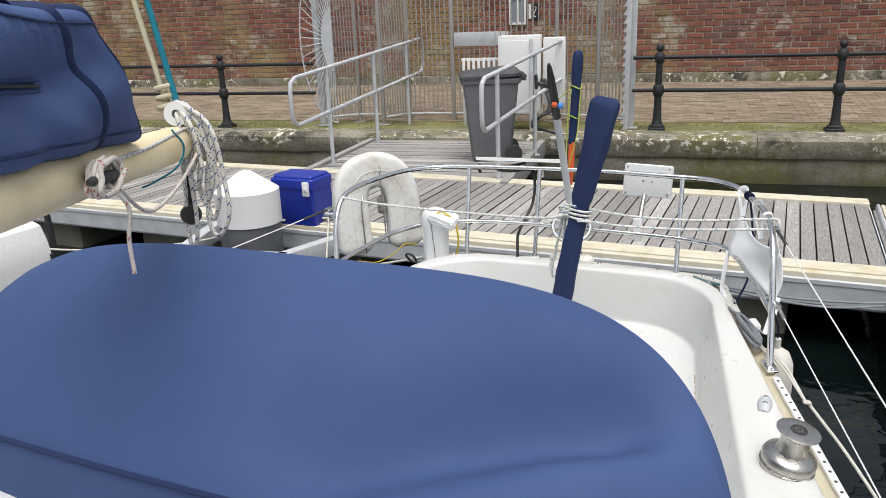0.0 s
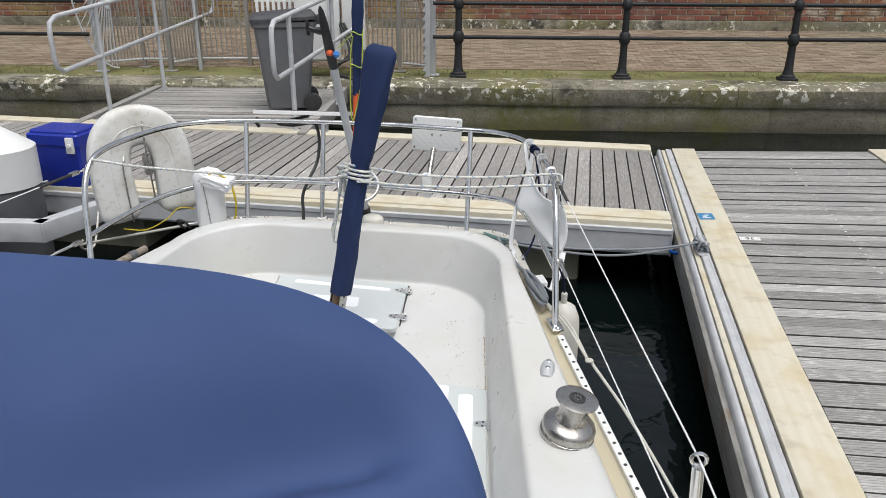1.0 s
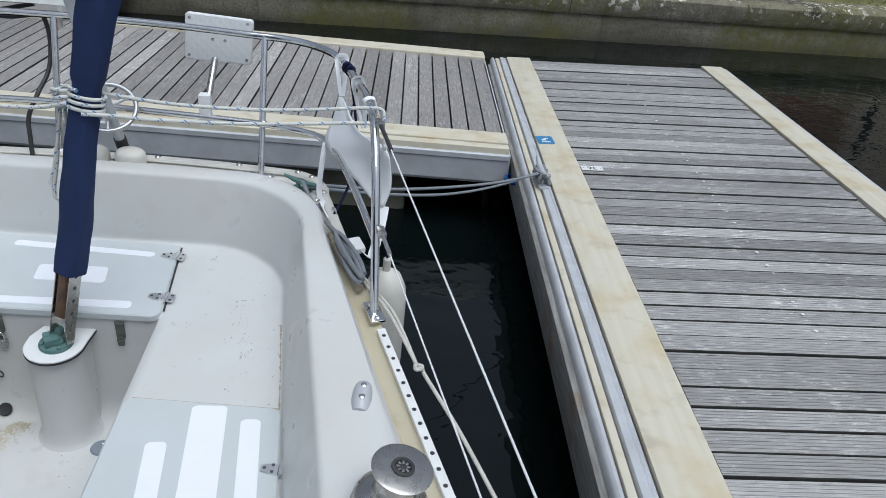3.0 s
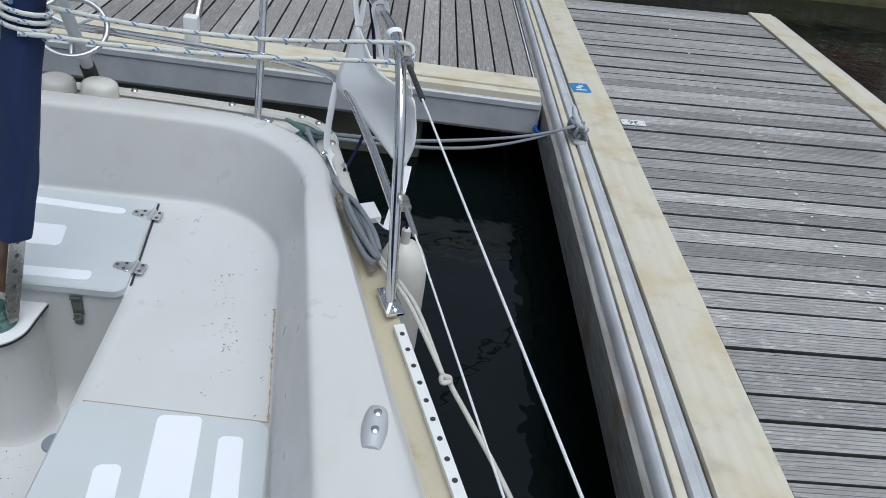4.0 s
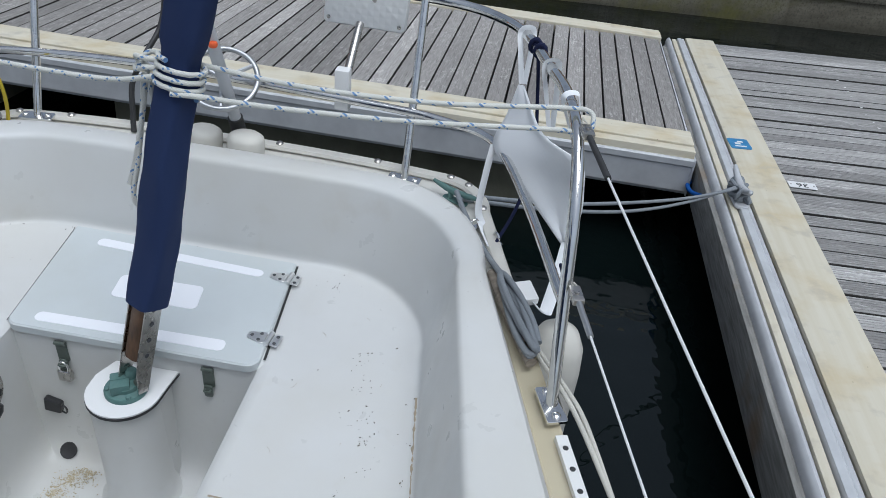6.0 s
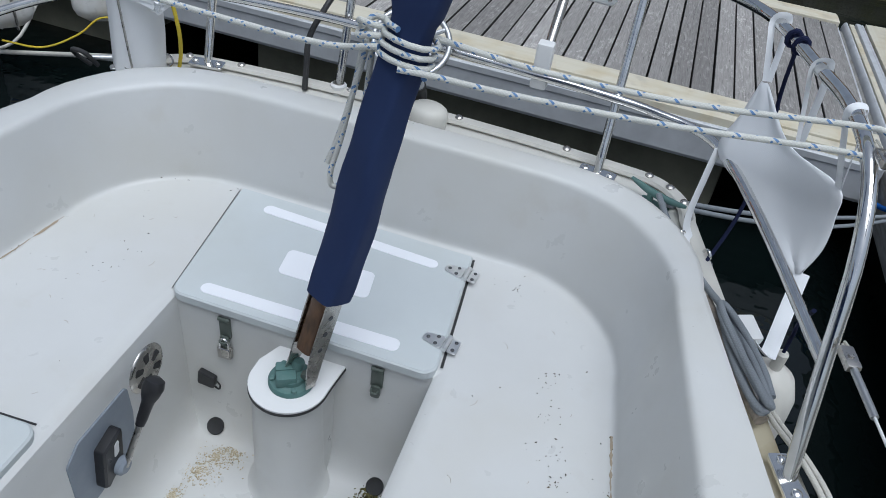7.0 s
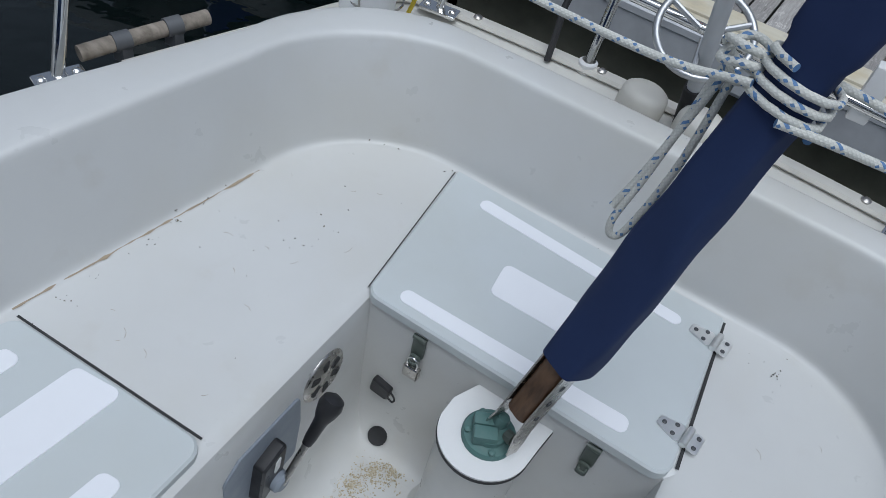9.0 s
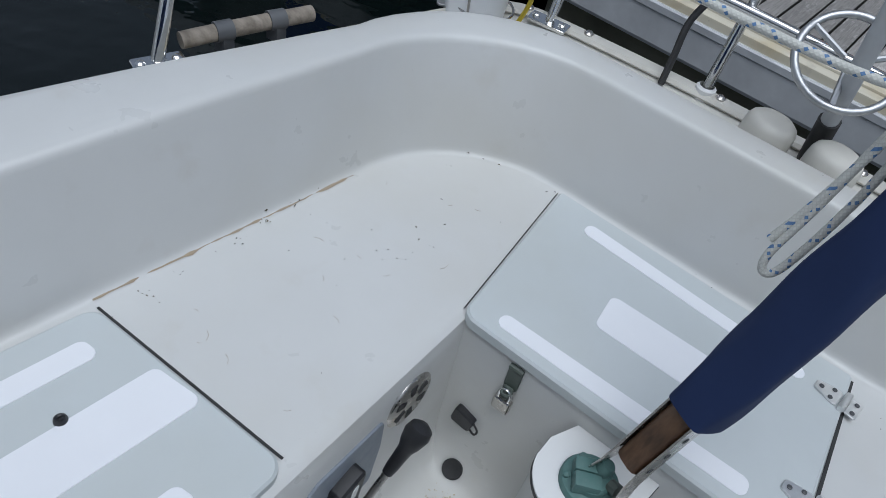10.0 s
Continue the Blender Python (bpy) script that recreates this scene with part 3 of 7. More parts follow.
box(bm, GX0 + 0.02, GX1 - 0.02, GY0 + 0.1, GY1, 0.38, 0.50)
part("frame", bm, "galv", gang)


def handrail(x, y0, posts, y1, sway):
    """A tubular rail with rounded ends, a middle rail and posts, leaning sway metres along its length."""
    r = tagged(thing("handrail", "galvanised tube handrail along the gangway", "handrail", pose(0, 0, -0.065)), group="gangway handrails")
    top, mid = 1.68, 1.17
    at = lambda yy: x + sway * (yy - y0) / (y1 - y0)
    rise = lambda yy: 0.05 * (yy - y0)
    loop = [(at(y0) , y0 + 0.12, mid + 0.0), (at(y0), y0 + 0.02, mid + 0.06), (at(y0), y0, mid + 0.14), (at(y0), y0, top - 0.14), (at(y0), y0 + 0.02, top - 0.05), (at(y0), y0 + 0.13, top)]
    loop += [(at(y1), y1 - 0.13, top + rise(y1)), (at(y1), y1 - 0.02, top - 0.05 + rise(y1)), (at(y1), y1, top - 0.14 + rise(y1)), (at(y1), y1, mid + 0.14 + rise(y1)), (at(y1), y1 - 0.02, mid + 0.06 + rise(y1)), (at(y1), y1 - 0.13, mid + rise(y1))]
    bm = bmesh.new()
    tube(bm, loop, 0.024, 12, closed=True)
    part("rail_tube", bm, "galv", r)
    for p in posts:
        bm = bmesh.new()
        tube(bm, [(at(p), p, 0.56), (at(p), p, top + rise(p) - 0.01)], 0.024, 12)
        lathe(bm, [(0.06, 0.555), (0.06, 0.567), (0.03, 0.572)], 14, pose(at(p), p, 0))
        part("post", bm, "galv", r)
    return r


handrail(-3.16, 7.5, (8.41, 9.86, 11.15), 11.9, 0.12)
handrail(-0.98, 7.2, (7.72, 9.3), 10.85, 0.30)

# ---- the boat: hull, cockpit and deck ----
boat = thing("sailing_boat", "white fibreglass sailing boat with an open cockpit", "boat", BOAT)
VF = -6.4     # the bow


def beam(h0, s, v):
    """Half width at v: widening forward in a straight line, then rounding off to the bow."""
    ve = v if v > -1.5 else -1.5 - 0.55 * (1 - math.exp((v + 1.5) / 0.55))
    q = max(0.0, (-v - 2.2) / 4.25)
    return (h0 - s * ve) * max(0.03, 1 - q ** 2.1)


def ring(h0, s, va, r, w, crown=0.0, vf=VF):
    """A U-shaped line round the stern: half width h0 - s*v, aft end va, corner radius r, height w."""
    right = []
    vt = va - r
    for i in range(30):
        v = vf + (vt - vf) * (i / 29) ** 0.7
        right.append((beam(h0, s, v), v))
    cu, cv = h0 - s * vt - r, vt
    for i in range(1, 11):
        a = math.pi / 2 * i / 10
        right.append((cu + r * math.cos(a), cv + r * math.sin(a)))
    out = list(right)
    for i in range(1, 12):
        out.append((cu * (1 - 2 * i / 12), va))
    out += [(-a, b) for a, b in right[::-1]]
    hw = cu + r
    wide = 1.07 if h0 > 0.86 else 1.03 if h0 > 0.77 else (1.015 if h0 < 0.66 else 1.0)
    dip = 0.014 * max(0.0, min(1.0, (w - 0.13) / 0.08))
    return [(a * (wide if a < 0 else 1), b + (crown * (1 - (a / hw) ** 2) if b > vt else 0.0), w - dip * max(0.0, min(1.0, (b + 0.15) / 0.5))) for a, b in out]


WELL_U, WELL_F = 0.288, -2.0


def well_ring(off, w, va=-0.004):
    """The line of ring() drawn in onto the edge of the footwell."""
    out = []
    for a, b, _ in ring(0.625, 0.128, 0.345, 0.27, 0):
        out.append((max(-WELL_U + off, min(WELL_U - off, a)), min(b, va - off), w))
    return out


bm = bmesh.new()
inner = [well_ring(0.085, -0.404), well_ring(0.062, -0.4015), well_ring(0.044, -0.394), well_ring(0.030, -0.380), well_ring(0.020, -0.360), well_ring(0.014, -0.335), well_ring(0.0115, -0.30), well_ring(0.0065, -0.05), well_ring(0.006, -0.035), well_ring(0.002, -0.012), well_ring(-0.012, -0.001), well_ring(-0.03, 0.0)]
inner += [ring(0.632, 0.128, 0.366, 0.27, 0.0), ring(0.638, 0.128, 0.372, 0.274, 0.0006), ring(0.643, 0.128, 0.377, 0.278, 0.003), ring(0.6465, 0.1285, 0.3805, 0.282, 0.008), ring(0.649, 0.129, 0.383, 0.286, 0.015), ring(0.651, 0.1295, 0.385, 0.288, 0.024), ring(0.656, 0.131, 0.390, 0.29, 0.055)]
inner += [ring(0.7035, 0.1525, 0.4345, 0.30, 0.221, 0.0118), ring(0.7055, 0.1535, 0.4365, 0.30, 0.2275, 0.012), ring(0.7095, 0.156, 0.4405, 0.30, 0.233, 0.013), ring(0.715, 0.160, 0.446, 0.30, 0.2355, 0.014), ring(0.727, 0.169, 0.457, 0.30, 0.2365, 0.016)]
inner += [ring(0.775, 0.255, 0.497, 0.30, 0.235, 0.02), ring(0.792, 0.272, 0.510, 0.30, 0.228, 0.02), ring(0.803, 0.28, 0.520, 0.30, 0.208, 0.02), ring(0.825, 0.285, 0.545, 0.28, 0.125, 0.022), ring(0.833, 0.29, 0.556, 0.26, 0.112, 0.024)]
loft(bm, inner)
part("cockpit_moulding", bm, "gelcoat", boat, "white gelcoat with brown stains along the seams")
bm = bmesh.new()
loft(bm, [ring(0.833, 0.29, 0.556, 0.26, 0.112, 0.024), ring(0.842, 0.29, 0.568, 0.24, 0.107, 0.026), ring(0.880, 0.298, 0.69, 0.13, 0.118, 0.05), ring(0.892, 0.30, 0.702, 0.125, 0.124, 0.05)])
part("side_deck", bm, "deck", boat, "stained cream side deck")
bm = bmesh.new()
loft(bm, [ring(0.892, 0.30, 0.702, 0.125, 0.124, 0.05), ring(0.905, 0.30, 0.712, 0.13, 0.095, 0.05), ring(0.905, 0.30, 0.708, 0.14, 0.06, 0.05), ring(0.88, 0.27, 0.66, 0.16, -0.25, 0.05), ring(0.80, 0.24, 0.55, 0.2, -0.60, 0.05), ring(0.66, 0.22, 0.38, 0.25, -0.95, 0.04), ring(0.40, 0.2, 0.1, 0.3, -1.2, 0.02)])
part("hull", bm, "hull", boat)
bm = bmesh.new()
box(bm, -WELL_U + 0.08, WELL_U - 0.08, WELL_F - 0.3, -0.085, -0.412, -0.4035)
part("cockpit_floor", bm, "gelcoat", boat, "dirty white cockpit floor with sandy debris")
# coachroof and bulkhead ahead of the cockpit
bm = bmesh.new()
rows = []
for v, k in ((-6.3, 0.02), (-5.9, 0.20), (-5.4, 0.38), (-4.8, 0.56), (-4.2, 0.70), (-3.4, 0.86), (-2.2, 1.0), (-1.72, 1.0)):
    rows.append([(u * k, v, w) for u, w in ((1.0, 0.2), (0.93, 0.45), (0.84, 0.56), (0.7, 0.595), (0.3, 0.61), (-0.1, 0.612), (-0.5, 0.61), (-0.9, 0.595), (-1.02, 0.56), (-1.1, 0.45), (-1.16, 0.2))])
rows.append([(u, v, w - 0.55 if w > 0.3 else w - 0.2) for u, v, w in [(a, -1.70, c) for a, b, c in rows[-1]]])
loft(bm, rows)
part("coachroof", bm, "coachroof", boat)

# toe rail: a perforated strip along each side and a bolted strip round the stern
for sgn in (1, -1):
    rail = part("toe_rail", box(bmesh.new(), 0, 0.001, 0, 0.001, 0, 0.001), "toe", boat)
    bm = bmesh.new()
    wd_ = sgn * (1.0 if sgn > 0 else 1.05)
    a, b = Vector((wd_ * (0.884 + 0.3 * 0.17), -0.17, 0.120)), Vector((wd_ * (0.884 + 0.3 * 1.62), -1.62, 0.120))
    d = (b - a).normalized()
    side = Vector((d.y, -d.x, 0)) * (-1 if sgn > 0 else 1)
    q = [a - side * 0.0115, a + side * 0.0115, b + side * 0.0115, b - side * 0.0115]
    bm.free()
    bm = bmesh.new()
    loft(bm, [[p + Vector((0, 0, z)) for p in q] for z in (0.0, 0.013)], True, True)
    rail.data.clear_geometry()
    bm.to_mesh(rail.data)
    bm.free()
    n = 0
    while n * 0.047 < 1.4:
        p = a + d * (0.03 + 0.047 * n)
        bm = bmesh.new()
        lathe(bm, [(0.0056, 0), (0.0056, 0.0136), (0, 0.0138)], 10, pose(p.x, p.y, p.z))
        part("hole", bm, "rubber", rail)
        n += 1
bm = bmesh.new()
st = [p for p in ring(0.875, 0.295, 0.685, 0.125, 0.126, 0.05) if p[1] > -0.12]
tube(bm, st, 0.02, 8, flat=0.5)
strip = part("stern_strip", bm, "fender", boat, "off-white strip with steel bolts")
for p in st[::3]:
    bm = bmesh.new()
    lathe(bm, [(0.011, 0), (0.011, 0.003), (0.007, 0.007), (0, 0.008)], 12, pose(p[0], p[1], p[2] + 0.008))
    part("bolt", bm, "satin", strip)

# ---- locker lids ----


def lid(name, corners, w, strips, label, r=0.03):
    ob = part(name, slab(bmesh.new(), corners, w - 0.022, w, r, 6, 0.004), "lid", boat, label)
    for c in strips:
        part("non_slip_strip", slab(bmesh.new(), c, w - 0.001, w + 0.0015, 0.014, 5, 0.0008), "strip", ob)
    return ob


aft = lid("locker_lid", [(-0.291, -0.018), (0.291, -0.020), (0.262, 0.360), (-0.336, 0.366)], 0.010,
          [[(-0.247, 0.298), (0.195, 0.278), (0.197, 0.306), (-0.249, 0.329)], [(-0.118, 0.122), (0.092, 0.124), (0.078, 0.208), (-0.128, 0.204)], [(-0.238, 0.004), (0.203, 0.008), (0.199, 0.043), (-0.240, 0.034)]],
          "pale grey locker lid with white non-slip strips", (0.03, 0.03, 0.008, 0.008))
port = lid("locker_lid", [(0.296, -0.349), (0.296, -1.25), (0.79, -1.25), (0.692, -0.366)][::-1], 0.013,
           [[(0.39, -0.5), (0.44, -0.495), (0.52, -1.15), (0.47, -1.15)][::-1], [(0.47, -0.372), (0.558, -0.368), (0.64, -1.15), (0.55, -1.15)][::-1], [(0.598, -0.412), (0.648, -0.41), (0.735, -1.15), (0.685, -1.15)][::-1]],
           "pale grey seat locker lid with white non-slip strips")
star = lid("locker_lid", [(-0.296, -0.392), (-0.682, -0.408), (-0.80, -1.25), (-0.296, -1.25)], 0.013,
           [[(-0.603, -0.452), (-0.642, -0.455), (-0.72, -1.1), (-0.68, -1.1)], [(-0.447, -0.404), (-0.536, -0.414), (-0.60, -1.1), (-0.51, -1.1)], [(-0.338, -0.50), (-0.378, -0.505), (-0.42, -1.1), (-0.38, -1.1)]],
           "pale grey seat locker lid with white non-slip strips")
bm = bmesh.new()
lathe(bm, [(0.0, 0.016), (0.004, 0.016), (0.004, 0.019), (0.008, 0.021), (0.011, 0.018), (0.012, 0.013)], 18, pose(-0.552, -0.548, 0) @ Matrix.Diagonal((0.8, 0.8, 1, 1)))
part("lock_barrel", bm, "black", star, "small round lock with a black rim")


def seam(a, b, wdt, parent, material="rubber"):
    bm = bmesh.new()
    d = (Vector(b) - Vector(a)).normalized()
    n = Vector((-d.y, d.x, 0)) * wdt / 2
    loft(bm, [[Vector(p) + s * n for s in (-1, 1)] for p in (a, b)])
    return part("gap", bm, material, parent)


def hinge(x, y, w, ang, parent, length=0.075):
    """A strap hinge: a tapered leaf, a barrel and a square leaf, with screws."""
    m = pose(x, y, w, 0, 0, ang)
    bm = bmesh.new()
    slab(bm, [(-length * 0.68, -0.010), (-0.008, -0.019), (-0.008, 0.019), (-length * 0.68, 0.010)], 0, 0.003, 0.006, 4, 0.001, m)
    slab(bm, [(0.006, -0.019), (0.026, -0.019), (0.026, 0.019), (0.006, 0.019)], 0, 0.003, 0.004, 4, 0.001, m)
    tube(bm, [m @ Vector((0, -0.02, 0.004)), m @ Vector((0, 0.02, 0.004))], 0.006, 10)
    h = part("hinge", bm, "satin_steel", parent, "stainless steel strap hinge")
    for a, b in ((-length * 0.55, 0.0), (-0.022, 0.010), (-0.022, -0.010), (0.017, 0.011), (0.017, -0.011)):
        bm = bmesh.new()
        screw(bm, a, b, 0.003, 0.0042, m)
        part("screw", bm, "bin_lid", h)


hinge(0.266, 0.288, 0.011, -6, aft)
hinge(0.288, 0.068, 0.011, -6, aft)
hinge(0.722, -0.567, 0.014, -2, port)
seam((0.296, 0.012, 0.0025), (0.265, 0.355, 0.0025), 0.006, aft)
seam((-0.296, -0.002, 0.0015), (-0.340, 0.360, 0.0015), 0.0022, aft)
seam((0.700, -0.37, 0.0035), (0.80, -1.2, 0.0035), 0.007, port)
seam((-0.312, -0.387, 0.002), (-0.685, -0.403, 0.002), 0.0045, star)
seam((0.312, -0.344, 0.002), (0.69, -0.360, 0.002), 0.0045, port, "stain")

# ---- rudder post, tiller ----
bm = bmesh.new()
lathe(bm, [(0.106, -0.41), (0.092, -0.402), (0.082, -0.385), (0.077, -0.35), (0.074, -0.20), (0.073, -0.066)], 40, pose(0.008, -0.084, 0))
box(bm, -0.040, 0.080, -0.084, 0.0, -0.40, -0.0665)
trunk = part("rudder_trunk", bm, "gelcoat", boat, "white moulded rudder trunk")
bm = bmesh.new()
pts = [(-0.040, 0.0), (0.104, 0.002), (0.098, -0.05)] + [(0.014 + 0.081 * math.cos(a), -0.088 + 0.080 * math.sin(a)) for a in [-math.pi * i / 24 for i in range(1, 24)]] + [(-0.066, -0.06)]
loft(bm, [[(a, b, z) for a, b in pts[::-1]] for z in (-0.070, -0.058)], True, True)
part("pad", bm, "white_plastic", trunk, "white pad with a worn dark edge")
bm = bmesh.new()
loft(bm, [[(0.012 + (a - 0.012) * 1.012, -0.06 + (b + 0.06) * 1.012, z) for a, b in pts[::-1]] for z in (-0.069, -0.062)], True, True)
part("seal", bm, "rubber", trunk)
bm = bmesh.new()
lathe(bm, [(0.046, -0.058), (0.046, -0.051), (0.043, -0.047), (0.034, -0.045), (0.031, -0.043), (0.030, -0.034), (0.026, -0.030), (0.0, -0.029)], 28, pose(0.018, -0.086, 0))
box(bm, -0.020, 0.020, -0.027, -0.002, -0.020, 0.006, 0.004, pose(0.010, -0.092, -0.026, 0, 0, 28))
box(bm, -0.020, 0.020, 0.001, 0.024, -0.020, 0.003, 0.004, pose(0.010, -0.092, -0.026, 0, 0, 28))
head = part("rudder_head", bm, "bronze", boat, "verdigris bronze rudder head fitting")
bm = bmesh.new()
lathe(bm, [(0.013, -0.012), (0.013, 0.004), (0.010, 0.009), (0.0, 0.011)], 18, pose(0.026, -0.070, -0.020, -10, 12, 0))
part("dome_nut", bm, "bronze", head)
bm = bmesh.new()
lathe(bm, [(0.011, -0.006), (0.011, 0.010), (0.0, 0.011)], 8, pose(0.050, -0.084, -0.030, 0, 70, -20))
part("side_bolt", bm, "hasp", head)
for a, b in ((-0.014, -0.105), (0.040, -0.118), (-0.010, -0.062)):
    bm = bmesh.new()
    lathe(bm, [(0.006, 0), (0.006, 0.006), (0.003, 0.008), (0, 0.008)], 8, pose(a, b, -0.047))
    part("bolt", bm, "bronze", head)

tiller = thing("tiller", "varnished tiller raised upright in a navy canvas cover", "tiller", BOAT)
T0, T1 = Vector((0.040, -0.085, -0.02)), Vector((0.236, 0.150, 1.09))
TD = (T1 - T0).normalized()
TS = Vector((1, -0.42, 0)) - TD * TD.dot(Vector((1, -0.42, 0)))
TS.normalize()
TN = TD.cross(TS)


def bar(bm, spine, n=14):
    """A flattened bar: rows of (point, half width, half depth)."""
    rows = []
    for r, (p, a, b) in enumerate(spine):
        # slack folds in cloth; a short plain bar has none
        fold = [1 + (0.055 * math.sin(3 * q + 0.5 * r) * math.sin(0.23 * r + 1) + 0.035 * math.sin(5 * q - 0.31 * r) if len(spine) > 9 else 0.0) for q in [2 * math.pi * i / n for i in range(n)]]
        rows.append([p + fold[i] * (TS * a * math.copysign(abs(math.cos(q)) ** 0.6, math.cos(q)) + TN * b * math.copysign(abs(math.sin(q)) ** 0.6, math.sin(q))) for i, q in enumerate([2 * math.pi * i / n for i in range(n)])])
    return loft(bm, rows, True, True)


part("wooden_bar", bar(bmesh.new(), [(T0 + TD * d, 0.0215, 0.0225) for d in (0.062, 0.066, 0.27)]), "tiller_wood", tiller)
bm = bmesh.new()
for sd in (-1, 1):
    m = Matrix.Translation(T0 + TS * 0.0215 * sd)
    rows = [[T0 + TS * (o * sd + e) + TD * d + TN * f * hw for e, f in ((0, -1), (0.003 * sd, -1), (0.003 * sd, 1), (0, 1))] for d, hw, o in ((-0.018, 0.011, 0.030), (0.0, 0.015, 0.028), (0.03, 0.019, 0.0235), (0.07, 0.0215, 0.0220), (0.21, 0.0215, 0.0220))]
    loft(bm, rows, True, True)
part("metal_strap", bm, "satin", tiller)
for d in (0.075, 0.115, 0.155, 0.19):
    bm = bmesh.new()
    p = T0 + TD * d + TS * 0.0252
    q = Matrix.Translation(p) @ TS.to_track_quat("Z", "Y").to_matrix().to_4x4()
    lathe(bm, [(0.0055, 0), (0.0055, 0.001), (0, 0.0015)], 10, q)
    part("screw", bm, "bin_lid", tiller)
rng = random.Random(3)
spine = []
LT = (T1 - T0).length
for i in range(56):
    f = i / 55
    d = 0.198 + (LT - 0.198) * f
    a = 0.036 + 0.010 * math.sin(f * 9) * (1 - f) * 0.4 + 0.030 * max(0, (f - 0.45) / 0.55) ** 1.1
    b = 0.034 - 0.006 * f
    if 0.50 < f < 0.56:
        a *= 0.86
        b *= 0.9
    if f > 0.955:
        round_off = math.sqrt(max(0.06, 1 - ((f - 0.955) / 0.045) ** 2))
        a *= 0.55 + 0.45 * round_off
        b *= round_off
    spine.append((T0 + TD * d + TS * 0.004 * math.sin(7 * f + 1) + TN * 0.003 * math.sin(13 * f), a, b))
part("fabric_cover", bar(bmesh.new(), spine, 32), "navy_dark", tiller, "navy canvas cover")

# ---- pushpit ----
pp = part("pushpit", tube(bmesh.new(), smooth_path([(0.914, -0.100, 0.130), (0.904, -0.008, 0.30), (0.893, 0.083, 0.47), (0.88, 0.19, 0.56), (0.855, 0.33, 0.585), (0.815, 0.48, 0.58), (0.745, 0.69, 0.575), (0.66, 0.80, 0.57), (0.56, 0.85, 0.57), (0.40, 0.87, 0.57), (0.1, 0.90, 0.57), (-0.25, 0.90, 0.57), (-0.62, 0.875, 0.57), (-0.80, 0.81, 0.578), (-0.92, 0.68, 0.59), (-0.99, 0.49, 0.598), (-1.03, 0.30, 0.60), (-1.04, 0.18, 0.57), (-1.030, 0.09, 0.47), (-1.005, 0.02, 0.30), (-0.975, -0.06, 0.128)], 6), 0.0125, 12), "steel", boat, "polished stainless steel pushpit rail")
bm = bmesh.new()
tube(bm, smooth_path([(0.904, 0.0, 0.305), (0.82, 0.31, 0.31), (0.745, 0.53, 0.315), (0.68, 0.62, 0.32), (0.58, 0.66, 0.32), (0.47, 0.685, 0.32), (0.2, 0.71, 0.32), (-0.25, 0.735, 0.32), (-0.62, 0.70, 0.32), (-0.80, 0.63, 0.315), (-0.92, 0.46, 0.315), (-0.985, 0.22, 0.31), (-1.006, 0.024, 0.31)], 6), 0.011, 10)
part("mid_rail", bm, "steel", pp)
for foot, topp in (((0.48, 0.645, 0.12), (0.47, 0.862, 0.57)), ((-0.245, 0.735, 0.12), (-0.256, 0.90, 0.57)), ((-0.605, 0.675, 0.12), (-0.64, 0.872, 0.57))):
    bm = bmesh.new()
    tube(bm, [foot, topp], 0.0115, 12)
    part("stanchion", bm, "steel", pp)
for u, v, ang in ((0.48, 0.645, -8), (-0.605, 0.675, 8), (0.913, -0.100, -71), (-0.968, -0.06, 71)):
    bm = bmesh.new()
    slab(bm, [(-0.046, -0.021), (0.046, -0.021), (0.046, 0.021), (-0.046, 0.021)], 0.131, 0.138, 0.005, 3, 0.001, pose(u, v, 0, 0, 0, ang))
    ft = part("foot_plate", bm, "steel", pp)
    for k2 in (-0.032, 0.032):
        bm = bmesh.new()
        lathe(bm, [(0.009, 0), (0.009, 0.003), (0.006, 0.006), (0, 0.007)], 12, pose(u, v, 0.138, 0, 0, ang) @ pose(k2, 0, 0))
        part("bolt", bm, "steel", ft)
bm = bmesh.new()
lathe(bm, [(0.022, 0.112), (0.022, 0.14), (0.016, 0.145)], 14, pose(-0.245, 0.735, 0))
part("foot_socket", bm, "white_plastic", pp)

# ---- sprayhood ----
hood = thing("sprayhood", "navy blue canvas sprayhood stretched over hoops", "sprayhood", BOAT)


def hood_ring(v, left, right, top, base, cu, tilt, nl, nr, cnt=84):
    """One hoop line: half widths and roundness for each side; its feet lean forward by tilt, one for each side."""
    out = []
    for i in range(cnt + 1):
        a = math.pi * i / cnt
        c, s = math.cos(a), math.sin(a)
        n, hw = (nr, right) if c > 0 else (nl, left)
        w = base + (top - base) * abs(s) ** (2 / n)
        drop, lean = top - w, tilt[c > 0]
        out.append((cu + hw * math.copysign(abs(c) ** (2 / n), c), v - lean * min(drop, 0.3) - lean * 0.25 * max(0.0, drop - 0.3) * (c > 0) - lean * max(0.0, drop - 0.3) * (c <= 0), w))
    return out


rows = []
# v, left, right, top, base of each line from the aft hoop forward
hs = [(-1.472, 1.125, 1.028, 1.003, 0.06), (-1.466, 1.138, 1.040, 1.015, 0.055), (-1.468, 1.142, 1.044, 1.020, 0.055), (-1.50, 1.140, 1.042, 1.020, 0.07), (-1.57, 1.125, 1.03, 1.008, 0.11), (-1.66, 1.09, 1.005, 0.972, 0.18), (-1.75, 1.04, 0.975, 0.922, 0.27), (-1.83, 0.985, 0.945, 0.865, 0.36), (-1.90, 0.92, 0.915, 0.806, 0.45), (-1.945, 0.87, 0.885, 0.765, 0.51), (-1.97, 0.84, 0.865, 0.740, 0.53)]
fine = []
